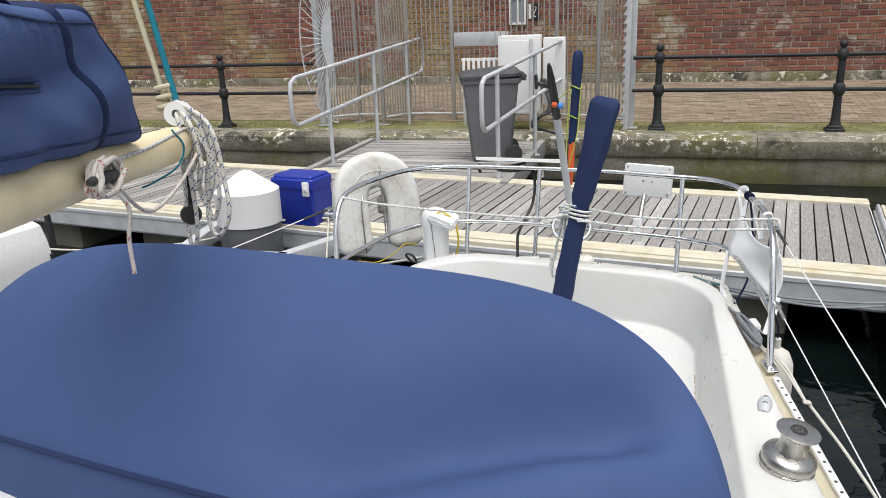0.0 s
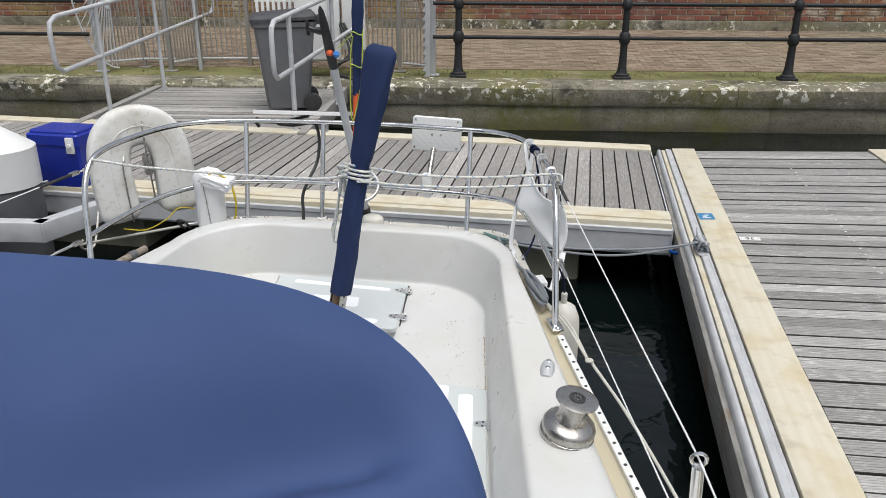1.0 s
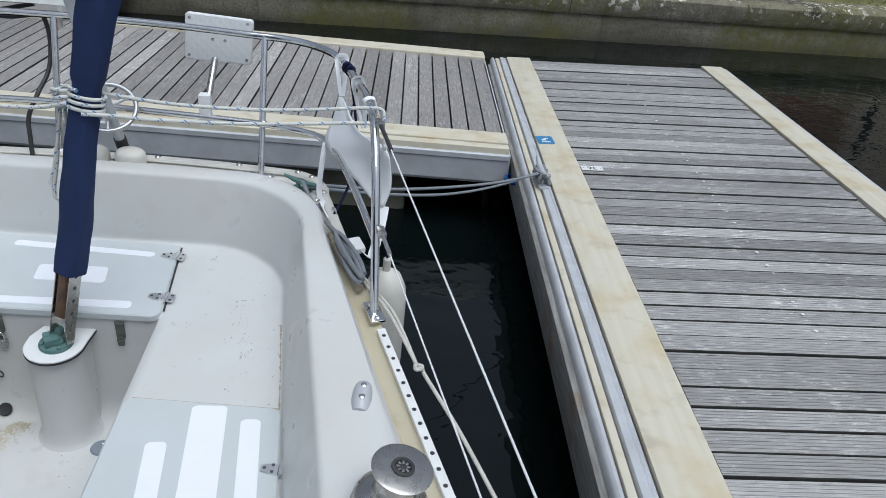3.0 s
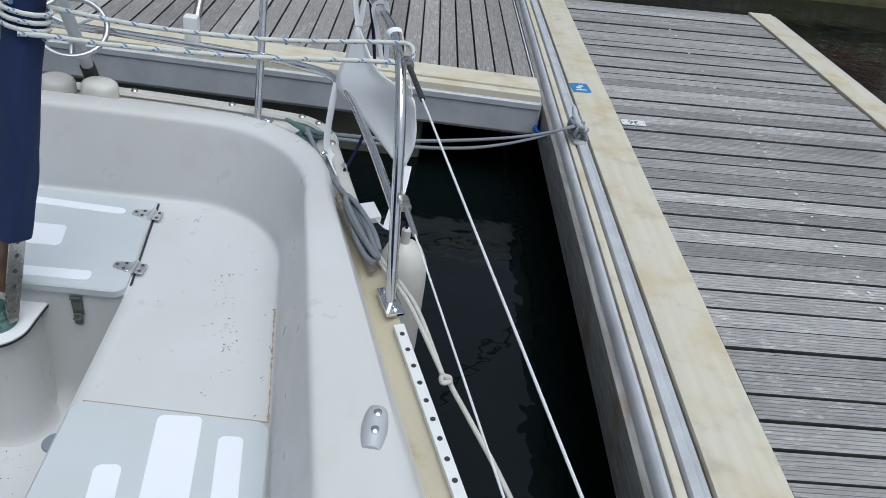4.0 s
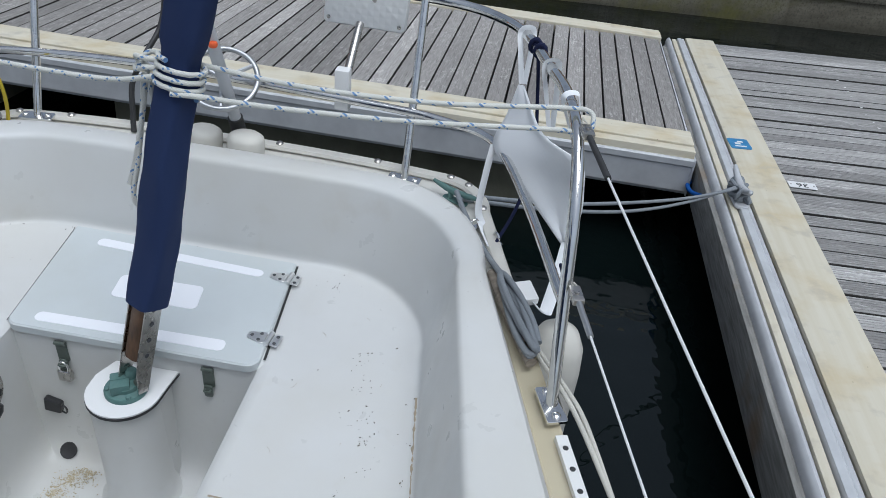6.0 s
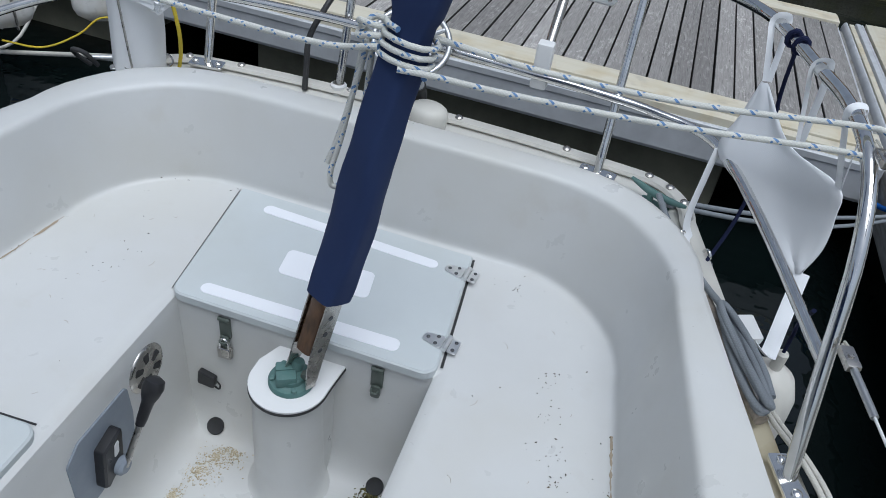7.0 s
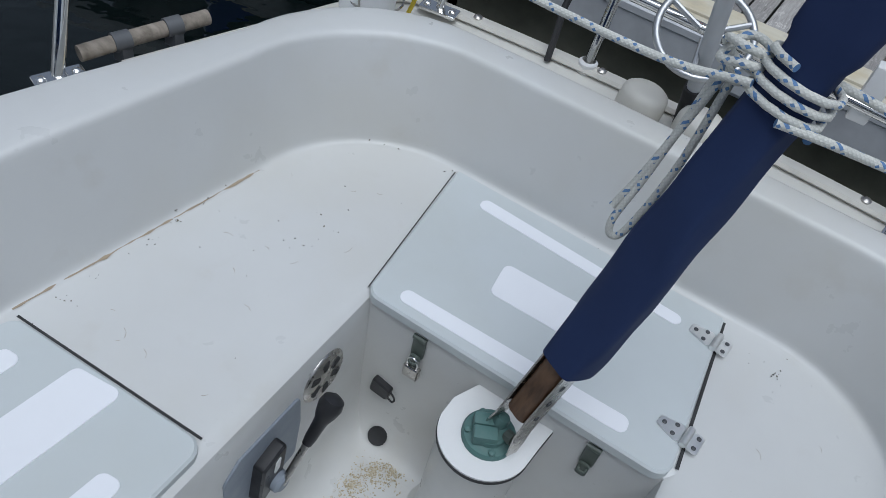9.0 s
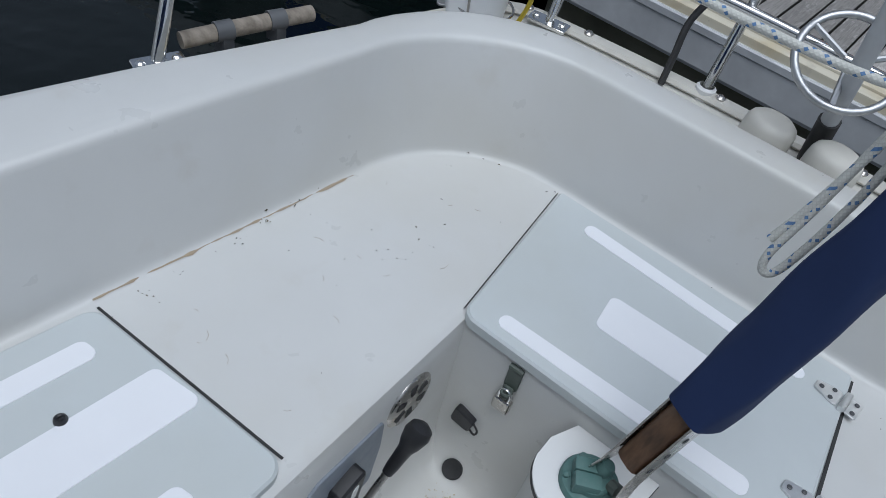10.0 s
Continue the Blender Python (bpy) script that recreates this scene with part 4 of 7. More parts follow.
for p, q in zip(hs[3:], hs[4:]):
    fine += [tuple(a + (b - a) * j / 4 for a, b in zip(p, q)) for j in range(4)]
for v, hl, hr, top, base in hs[:3] + fine + hs[-1:]:
    g = min(0.9999, max(0.0, (-v - 1.468) / 0.5))
    cu2 = -0.168 + 0.058 * g
    row = []
    for u, vv, w in hood_ring(v, hl, hr + 0.008 * (1 - g), top, base, cu2, (0.275 * (1 - g), 0.78 * (1 - g)), 3.52 + 0.3 * g, 4.6 - 0.3 * g):
        d = (u - cu2) / (hr if u > cu2 else hl)
        # one long slack fold running across to the corner, a softer one beside it
        x = (u - 0.21 - 2.44 * (vv + 1.87)) / 2.64
        run = max(0.0, min(1.0, (u + 0.10) / 0.25)) * max(0.0, min(1.0, (0.80 - u) / 0.16))
        slack = 1.5 * run * (0.036 * math.exp(-((x - 0.17) / 0.09) ** 2) - 0.075 * math.exp(-((x + 0.01) / 0.085) ** 2)) - 0.014 * math.exp(-((d + 0.45 - 0.5 * g) / 0.16) ** 2)
        row.append((u, vv + 0.08 * abs(d) ** 3 * g, w + slack * math.sin(math.pi * g) ** 0.6 + (0.003 * math.sin(9 * u + 14 * v) + 0.002 * math.sin(23 * u - 9 * v)) * min(1, 4 * g) * (1 - g)))
    rows.append(row)
bm = bmesh.new()
loft(bm, rows)
part("canopy", bm, "navy", hood)
bm = bmesh.new()
lo = []
for (u, v, w) in rows[-1]:
    lo.append((u, v - 0.035, max(w - 0.19, 0.56)))
mid = [((a[0] + b[0]) / 2, (a[1] + b[1]) / 2 - 0.012, (a[2] + b[2]) / 2) for a, b in zip(rows[-1], lo)]
loft(bm, [rows[-1], mid, lo])
part("skirt", bm, "navy", hood)
bm = bmesh.new()
tube(bm, [(u, v - 0.004, w + 0.002) for u, v, w in rows[-1]], 0.006, 6)
part("piping", bm, "navy_dark", hood)
bm = bmesh.new()
tube(bm, [(u, v, w) for u, v, w in rows[0]], 0.011, 8)
part("hoop", bm, "navy_dark", hood)

# ---- small fittings of the cockpit ----


def on_wall(u, v, w):
    """A frame on the side wall of the footwell: z out of the wall, y up."""
    return pose(u, v, w, 90, 0, 90)


bm = bmesh.new()
lathe(bm, [(0.0, 0.006), (0.012, 0.007), (0.05, 0.006), (0.054, 0.003), (0.055, 0.0)], 32, on_wall(-0.282, -0.140, -0.100))
vent = part("vent", bm, "satin", boat, "round stainless steel vent with slots")
for i in range(6):
    bm = bmesh.new()
    slab(bm, [(-0.006, 0.018), (0.006, 0.018), (0.009, 0.042), (-0.009, 0.042)], 0.0055, 0.0078, 0.003, 3, 0.0005, on_wall(-0.282, -0.140, -0.100) @ pose(0, 0, 0, 0, 0, 60 * i))
    part("slot", bm, "rubber", vent)
bm = bmesh.new()
W = on_wall(-0.282, -0.30, -0.18)
slab(bm, [(-0.094, -0.092), (0.082, -0.078), (0.096, 0.02), (0.094, 0.098), (-0.05, 0.098), (-0.088, 0.07)], 0.0, 0.006, 0.012, 4, 0.001, W)
ctrl = part("engine_control", bm, "grey_plastic", boat, "grey engine control plate with a black lever")
bm = bmesh.new()
slab(bm, [(-0.042, -0.064), (0.022, -0.03), (0.036, 0.058), (-0.024, 0.04)], 0.005, 0.030, 0.008, 3, 0.004, W)
part("lever_box", bm, "black", ctrl)
bm = bmesh.new()
slab(bm, [(-0.004, 0.0), (0.012, 0.008), (0.018, 0.042), (0.004, 0.034)], 0.0295, 0.0312, 0.004, 2, 0.0004, W)
part("worn_sticker", bm, "white_plastic", ctrl, "worn cream sticker")
bm = bmesh.new()
lathe(bm, [(0.020, 0.028), (0.020, 0.040), (0.014, 0.046), (0, 0.047)], 16, W @ pose(0.006, -0.03, 0))
part("boss", bm, "grey_plastic", ctrl)
a, b = W @ Vector((0.006, -0.03, 0.042)), W @ Vector((0.076, 0.066, 0.052))
bm = bmesh.new()
tube(bm, [a, b], 0.0065, 10)
part("lever", bm, "satin", ctrl)
bm = bmesh.new()
h0, h1 = W @ Vector((0.058, 0.042, 0.050)), W @ Vector((0.118, 0.126, 0.060))
tube(bm, [h0.lerp(h1, q) for q in (0, 0.15, 0.3, 0.5, 0.62, 0.8, 0.93, 1.0)], [0.009, 0.011, 0.0115, 0.013, 0.018, 0.022, 0.019, 0.008], 16)
part("lever_grip", bm, "black", ctrl, "black rubber lever grip")


def hasp(m, locked):
    """A latch under a lid: a swinging leaf, a staple and, on one, a padlock."""
    bm = bmesh.new()
    slab(bm, [(-0.013, -0.03), (0.013, -0.03), (0.013, 0.028), (-0.013, 0.028)], 0, 0.004, 0.005, 3, 0.001, m)
    slab(bm, [(-0.010, -0.055), (0.010, -0.055), (0.010, -0.02), (-0.010, -0.02)], 0.006, 0.011, 0.006, 3, 0.001, m)
    tube(bm, [m @ Vector((-0.013, 0.026, 0.004)), m @ Vector((0.013, 0.026, 0.004))], 0.005, 8)
    tube(bm, smooth_path([m @ Vector(q) for q in ((-0.006, -0.03, 0.004), (-0.006, -0.03, 0.018), (0.006, -0.03, 0.018), (0.006, -0.03, 0.004))], 4), 0.0025, 6)
    part("hasp", bm, "hasp", boat, "tarnished brass hasp")
    if locked:
        pl = thing("padlock", "small brass and steel padlock on a hasp", "padlock", BOAT)
        bm = bmesh.new()
        slab(bm, [(-0.016, -0.082), (0.016, -0.082), (0.016, -0.05), (-0.016, -0.05)], 0.006, 0.018, 0.004, 3, 0.002, m)
        part("body", bm, "satin", pl)
        bm = bmesh.new()
        tube(bm, smooth_path([m @ Vector(q) for q in ((-0.010, -0.052, 0.012), (-0.010, -0.035, 0.012), (0, -0.025, 0.012), (0.010, -0.035, 0.012), (0.010, -0.052, 0.012))], 4), 0.003, 8)
        part("shackle", bm, "steel", pl)


hasp(pose(-0.170, -0.012, -0.055, 90, 0, 0), True)
hasp(pose(0.173, -0.012, -0.055, 90, 0, 0), False)
hasp(on_wall(-0.281, -0.515, -0.07), False)
bm = bmesh.new()
slab(bm, [(-0.024, -0.02), (0.018, -0.024), (0.024, 0.012), (-0.018, 0.024)], 0, 0.016, 0.006, 3, 0.003, pose(-0.226, -0.012, -0.236, 90, 0, 0))
sock = part("socket_cover", bm, "black", boat, "black rubber socket cover")
bm = bmesh.new()
tube(bm, smooth_path([pose(-0.226, -0.012, -0.236, 90, 0, 0) @ Vector(q) for q in ((0.02, 0.004, 0.008), (0.034, -0.004, 0.012), (0.030, -0.02, 0.012), (0.016, -0.016, 0.010))], 4), 0.0022, 6)
part("strap", bm, "rubber", sock)


def drain(u, v, w, ang):
    bm = bmesh.new()
    lathe(bm, [(0.0, -0.001), (0.015, 0.0), (0.019, 0.0012), (0.021, 0.0)], 20, pose(u, v, w, *ang))
    part("drain", bm, "rubber", boat, "open drain hole with dirt round it")


drain(-0.205, -0.041, -0.3765, (46, 0, 8))
drain(0.200, -0.048, -0.3845, (36, 0, 0))
bm = bmesh.new()
lathe(bm, [(0.0, 0.004), (0.028, 0.004), (0.032, 0.0)], 24, pose(0.118, -0.155, -0.403))
cap = part("inspection_cap", bm, "grey_plastic", boat, "round grey inspection cap")
bm = bmesh.new()
screw(bm, 0.118, -0.14, -0.399, 0.004)
part("screw", bm, "steel", cap)

# dirt: sand in the corner, moss by the drain, crumbs on the seats, brown lines along the seams
k = Mat("sandy dirt", 0.95)
M["sand"] = k.color(k.ramp(k.island(), (0.0, (0.40, 0.34, 0.22)), (1.0, (0.62, 0.56, 0.43)))).m
k = Mat("dark crumbs", 0.95)
M["crumb"] = k.color(k.ramp(k.island(), (0.0, (0.02, 0.018, 0.012)), (1.0, (0.10, 0.075, 0.04)))).m
k = Mat("moss tuft", 0.95)
M["tuft"] = k.color(k.ramp(k.island(), (0.0, (0.05, 0.045, 0.015)), (1.0, (0.17, 0.15, 0.05)))).m


def grit(name, spots, material, label, n, size):
    """Many tiny grains scattered in round patches (u, v, w, radius)."""
    rg = random.Random(n)
    verts, faces = [], []
    for _ in range(n):
        u, v, w, r = spots[rg.randrange(len(spots))]
        a, d = rg.uniform(0, 6.28), r * abs(rg.gauss(0, 0.5))
        s, q = size * rg.uniform(0.5, 1.4), rg.uniform(0, 3.14)
        cx, cy = u + d * math.cos(a), v + d * math.sin(a)
        i = len(verts)
        l = s * rg.uniform(0.7, 2.2)
        for e, g2 in ((-l, 0), (0, -s), (l, 0), (0, s)):
            verts.append((cx + e * math.cos(q) - g2 * math.sin(q), cy + e * math.sin(q) + g2 * math.cos(q), w))
        verts.append((cx, cy, w + s * 0.9))
        faces += [(i, i + 1, i + 4), (i + 1, i + 2, i + 4), (i + 2, i + 3, i + 4), (i + 3, i, i + 4)]
    me = bpy.data.meshes.new(name)
    me.from_pydata(verts, [], faces)
    me.materials.append(M[material])
    ob = new(name, me)
    ob.matrix_world = BOAT
    tagged(ob, label, "dirt", kind="stuff")


grit("sand", [(-0.17, -0.10, -0.403, 0.06), (-0.19, -0.15, -0.403, 0.05), (-0.14, -0.075, -0.4015, 0.04), (-0.21, -0.22, -0.403, 0.03)], "sand", "pale sandy debris on the cockpit floor", 1100, 0.0016)
grit("moss_debris", [(0.200, -0.055, -0.396, 0.034), (0.195, -0.08, -0.4015, 0.03)], "tuft", "brown moss round the drain hole", 420, 0.0026)
grit("crumbs", [(0.52, -0.02, 0.001, 0.10), (0.50, 0.08, 0.001, 0.12), (0.55, -0.15, 0.001, 0.10), (0.38, 0.3, 0.001, 0.08), (-0.45, 0.0, 0.001, 0.25), (0.05, -0.25, -0.403, 0.25), (-0.15, -0.3, -0.403, 0.2)], "crumb", "scattered dark crumbs on the seats", 95, 0.0013)
grit("seam_debris", [(-0.652, -0.1 + 0.06 * i, 0.006, 0.02) for i in range(-6, 7)] + [(0.655, -0.05 - 0.1 * i, 0.006, 0.03) for i in range(4)] + [(-0.35, 0.352, 0.005, 0.03), (-0.5, 0.33, 0.006, 0.04), (0.0, 0.352, 0.005, 0.2), (-0.668, -0.086, 0.01, 0.006)], "crumb", "dark debris caught along the seat seam", 90, 0.0013)
grit("specks", [(0.55, -0.10, 0.001, 0.05), (0.57, -0.22, 0.001, 0.06), (0.54, -0.30, 0.001, 0.07), (0.50, 0.06, 0.001, 0.05), (0.56, -0.16, 0.001, 0.05), (-0.46, -0.10, 0.001, 0.28)], "crumb", "tiny dark specks on the seats", 45, 0.0011)
rg = random.Random(44)
bm = bmesh.new()
for i in range(20):
    u, v, a = rg.uniform(-0.60, -0.32), rg.uniform(-0.36, 0.22), rg.uniform(0, 3.14)
    if i > 13:
        u, v = rg.uniform(0.36, 0.60), rg.uniform(-0.32, 0.20)
    L = rg.uniform(0.006, 0.022)
    tube(bm, smooth_path([(u, v, 0.0012), (u + L * 0.5 * math.cos(a), v + L * 0.5 * math.sin(a), 0.0015), (u + L * math.cos(a + 0.3), v + L * math.sin(a + 0.3), 0.0012)], 3), 0.0003, 4)
ob = part("dry_grass_bits", bm, "stain")
ob.matrix_world = BOAT
tagged(ob, "thin brown bits of dry grass on the seats", "dirt", kind="stuff")
for sgn, v0, v1 in ((-1, -0.40, 0.10), (1, -0.36, -0.02)):
    bm = bmesh.new()
    rg = random.Random(5 + sgn)
    pts = [(sgn * (0.641 - 0.128 * (v0 + (v1 - v0) * i / 40) + rg.uniform(-0.0015, 0.0015)) * (1.015 if sgn < 0 else 1), v0 + (v1 - v0) * i / 40, 0.0018) for i in range(41)]
    tube(bm, pts, [0.0014 + 0.0042 * rg.random() ** 2 for _ in pts], 5, flat=0.3)
    part("dirt_line", bm, "stain", boat, "brown dirt along the seat seam")

# ---- winch and cleats ----
WM = pose(0.962, -0.842, 0.226, 0, 10, 0) @ Matrix.Diagonal((1.12, 1.12, 1.1, 1))
winch = part("winch", lathe(bmesh.new(), [(0.0, 0.0), (0.066, 0.0), (0.067, 0.012), (0.064, 0.014), (0.066, 0.018), (0.067, 0.034), (0.062, 0.044), (0.050, 0.050), (0.040, 0.055), (0.036, 0.064), (0.035, 0.098), (0.037, 0.106), (0.044, 0.112), (0.0525, 0.1145), (0.053, 0.117), (0.046, 0.1195), (0.020, 0.1205), (0.0195, 0.118), (0, 0.118)], 48, WM), "satin", boat, "brushed stainless steel sheet winch")
bm = bmesh.new()
lathe(bm, [(0.020, 0.1185), (0.020, 0.1225), (0.014, 0.1235), (0.0125, 0.1195), (0.0, 0.1190)], 24, WM)
part("socket", bm, "rubber", winch)
for i in range(8):
    bm = bmesh.new()
    box(bm, 0.006, 0.012, -0.002, 0.002, 0.118, 0.1228, 0.0005, WM @ pose(0, 0, 0, 0, 0, 45 * i))
    part("tooth", bm, "satin", winch)
bm = bmesh.new()
lathe(bm, [(0.0675, 0.0125), (0.068, 0.0135), (0.0675, 0.0145)], 48, WM)
part("seam", bm, "rubber", winch)

bm = bmesh.new()
m = pose(0.898, -0.54, 0.226, 0, 4, -4) @ Matrix.Diagonal((1.25, 1.3, 1.5, 1))
rows = []
for i in range(9):
    q = -1 + i / 4
    hw, hh = 0.017 * (1 - 0.55 * q * q) ** 0.5 + 0.002, 0.019 * (1 - 0.75 * q * q) ** 0.5
    rows.append([m @ Vector((hw * math.cos(a), 0.034 * q, max(hh * math.sin(a), -0.002) + 0.002)) for a in [2 * math.pi * j / 14 for j in range(14)]])
loft(bm, rows, True, True)
cl = part("fairlead", bm, "galv", boat, "small alloy fairlead on the coaming")
for q in (-0.014, 0.014):
    bm = bmesh.new()
    screw(bm, 0, q, 0.019, 0.006, m)
    part("screw", bm, "steel", cl)
bm = bmesh.new()
lathe(bm, [(0.0, 0.0015), (0.011, 0.001), (0.012, 0)], 16, m @ pose(0.002, -0.042, 0.0))
part("mouth", bm, "rubber", cl)


def horn_cleat(name, m, material, label, L=0.075):
    """A horn cleat: two feet, a bar and two tapered horns."""
    bm = bmesh.new()
    slab(bm, [(-L * 0.5, -0.012), (L * 0.5, -0.012), (L * 0.5, 0.012), (-L * 0.5, 0.012)], 0, 0.005, 0.008, 4, 0.001, m)
    for q in (-0.2, 0.2):
        tube(bm, [m @ Vector((L * q, 0, 0.004)), m @ Vector((L * q * 1.1, 0, 0.026))], 0.008, 8)
    tube(bm, [m @ Vector((L * q, 0, 0.028 + 0.010 * q * q)) for q in (-1, -0.8, -0.4, 0, 0.4, 0.8, 1)], [0.004, 0.0065, 0.009, 0.0095, 0.009, 0.0065, 0.004], 10)
    part(name, bm, material, boat, label)


horn_cleat("stern_cleat", pose(0.63, 0.605, 0.116, 0, 0, -27), "bronze", "green-tarnished stern cleat")
horn_cleat("stern_cleat", pose(-0.79, 0.585, 0.116, 0, 0, 40), "alloy", "grey alloy stern cleat", 0.09)
bm = bmesh.new()
tube(bm, smooth_path([(-0.985, 0.0, 0.148), (-0.955, 0.11, 0.150), (-0.915, 0.26, 0.148)], 6), 0.016, 12)
wc = part("wooden_bar", bm, "old_wood", boat, "weathered wooden bar in two metal straps")
for v, u in ((0.08, -0.963), (0.185, -0.935)):
    bm = bmesh.new()
    tube(bm, [(u - 0.005, v - 0.016, 0.150), (u + 0.005, v + 0.016, 0.150)], 0.0195, 14)
    box(bm, u - 0.015, u + 0.015, v - 0.012, v + 0.012, 0.108, 0.145)
    part("strap", bm, "pile", wc)
bm = bmesh.new()
tube(bm, smooth_path([(0.76, 0.28, 0.14), (0.80, 0.16, 0.145), (0.845, 0.05, 0.14), (0.868, 0.0, 0.14)], 6), [0.012] * 18 + [0.0125], 10)
part("wooden_peg", bm, "old_wood", boat, "weathered wooden belaying peg")

# small steel eyes on the quarter deck
for u, v, ang in ((0.696, 0.482, 40), (0.757, 0.436, -55)):
    m = pose(u, v, 0.122, 0, 0, ang)
    bm = bmesh.new()
    slab(bm, [(-0.022, -0.009), (0.022, -0.009), (0.022, 0.009), (-0.022, 0.009)], 0, 0.004, 0.006, 4, 0.001, m)
    tube(bm, smooth_path([m @ Vector(q) for q in ((-0.012, 0, 0.002), (-0.011, 0, 0.018), (0, 0, 0.026), (0.011, 0, 0.018), (0.012, 0, 0.002))], 5), 0.0035, 8)
    part("eye_plate", bm, "steel", boat, "small steel eye plate")

# fenders stowed behind the coaming, and one hanging over the side
for u, v, w in ((0.045, 0.615, 0.20), (-0.085, 0.64, 0.185)):
    f = thing("fender", "round off-white fender end behind the stern coaming", "fender", BOAT, "stern fenders")
    bm = bmesh.new()
    lathe(bm, [(0.050, -0.075), (0.051, -0.02), (0.050, 0.0), (0.046, 0.010), (0.036, 0.017), (0.015, 0.020), (0, 0.0205)], 28, pose(u, v, w, -8, 4, 0))
    part("body", bm, "fender", f)
f = thing("fender", "large off-white fender hanging over the side", "fender", BOAT)
bm = bmesh.new()
lathe(bm, [(0.0, 0.0), (0.02, -0.004), (0.05, -0.025), (0.068, -0.07), (0.073, -0.14), (0.073, -0.38), (0.066, -0.45), (0.035, -0.5), (0, -0.51)], 28, pose(0.945, 0.28, 0.02, 0, 0, 0))
part("body", bm, "fender", f)
bm = bmesh.new()
lathe(bm, [(0.013, 0.0), (0.013, 0.05), (0.008, 0.055), (0, 0.055)], 12, pose(0.945, 0.28, 0.01))
part("neck", bm, "fender", f)
bm = bmesh.new()
tube(bm, smooth_path([(0.945, 0.28, 0.06), (0.94, 0.27, 0.12), (0.92, 0.22, 0.20), (0.895, 0.12, 0.31)], 6), 0.004, 8)
part("lanyard", bm, "rope_navy", f)


def rope(name, pts, r, material, label, m=BOAT, n=8, group=""):
    bm = bmesh.new()
    tube(bm, smooth_path(pts, n), r, 10)
    ob = part(name, bm, material)
    if m:
        ob.matrix_world = m
    return tagged(ob, label, "rope", group)


# mooring line, coiled grey line and the pale line along the toe rail
INV = BOAT.inverted()


def in_boat(p):
    return INV @ Vector(p)


CL = FINGER @ Vector((0.13, -0.42, 0.05))
c0 = in_boat(CL)
for k2, dz in ((0.0, 0.0), (1.0, -0.02)):
    a = Vector((0.645, 0.60 - 0.02 * k2, 0.14))
    mid = a.lerp(c0, 0.5) + Vector((0, 0, -0.05 - 0.03 * k2))
    rope("mooring_line", [a, a.lerp(mid, 0.5) + Vector((0, 0, -0.015)), mid, mid.lerp(c0, 0.5) + Vector((0, 0, -0.015)), c0 + Vector((0, 0.02 * k2, 0))], 0.0065, "rope_grey", "grey mooring line from the stern to the pontoon cleat", n=6, group="mooring lines")
hang = [(0.632, 0.60, 0.15), (0.665, 0.52, 0.138), (0.705, 0.42, 0.142), (0.75, 0.32, 0.15)]
for i in range(45):
    ph = 2 * math.pi * i / 10
    q = Vector((0.787, 0.238, 0.160)).lerp(Vector((0.870, 0.008, 0.158)), 0.5 - 0.5 * math.cos(ph))
    hang.append(q + Vector((0.93, 0.36, 0)) * ((0.013 + 0.0012 * i / 10) * math.sin(ph) + 0.006 * math.sin(0.9 * i)) + Vector((0, 0, 0.010 * math.cos(0.5 * ph + 0.7) + 0.004 * i / 15)))
rope("coiled_line", hang, 0.0072, "rope_grey", "grey braided line coiled on a wooden peg", n=5)
for k2 in (0, 1):
    rope("toe_rail_line", [(0.84, 0.13, 0.135), (0.885 + 0.012 * k2, 0.03, 0.13), (0.93 + 0.012 * k2, -0.07, 0.15), (0.968 + 0.012 * k2, -0.147, 0.145), (1.035, -0.31, 0.125)], 0.0050, "rope_white", "pale line lying along the toe rail", n=6)
rope("toe_rail_line", [(1.035, -0.31, 0.125), (1.045, -0.325, 0.135), (1.03, -0.335, 0.14), (1.028, -0.315, 0.135), (1.045, -0.31, 0.13), (1.05, -0.33, 0.125), (1.085, -0.40, 0.115), (1.15, -0.54, 0.10), (1.26, -0.80, 0.06), (1.38, -1.1, 0.0)], 0.0054, "rope_white", "pale line lying along the toe rail", n=6)

# guard wires with their stanchion
ST = thing("stanchion", "steel guard rail stanchion with a looped top", "stanchion", BOAT)
bm = bmesh.new()
tube(bm, [(1.235, -1.33, 0.10), (1.21, -1.318, 0.565)], 0.0125, 12)
part("tube", bm, "steel", ST)
bm = bmesh.new()
tube(bm, [(1.21 + 0.015 * math.cos(a), -1.318 + 0.004, 0.58 + 0.015 * math.sin(a)) for a in [2 * math.pi * i / 16 for i in range(16)]], 0.004, 8, closed=True)
part("eye", bm, "steel", ST)


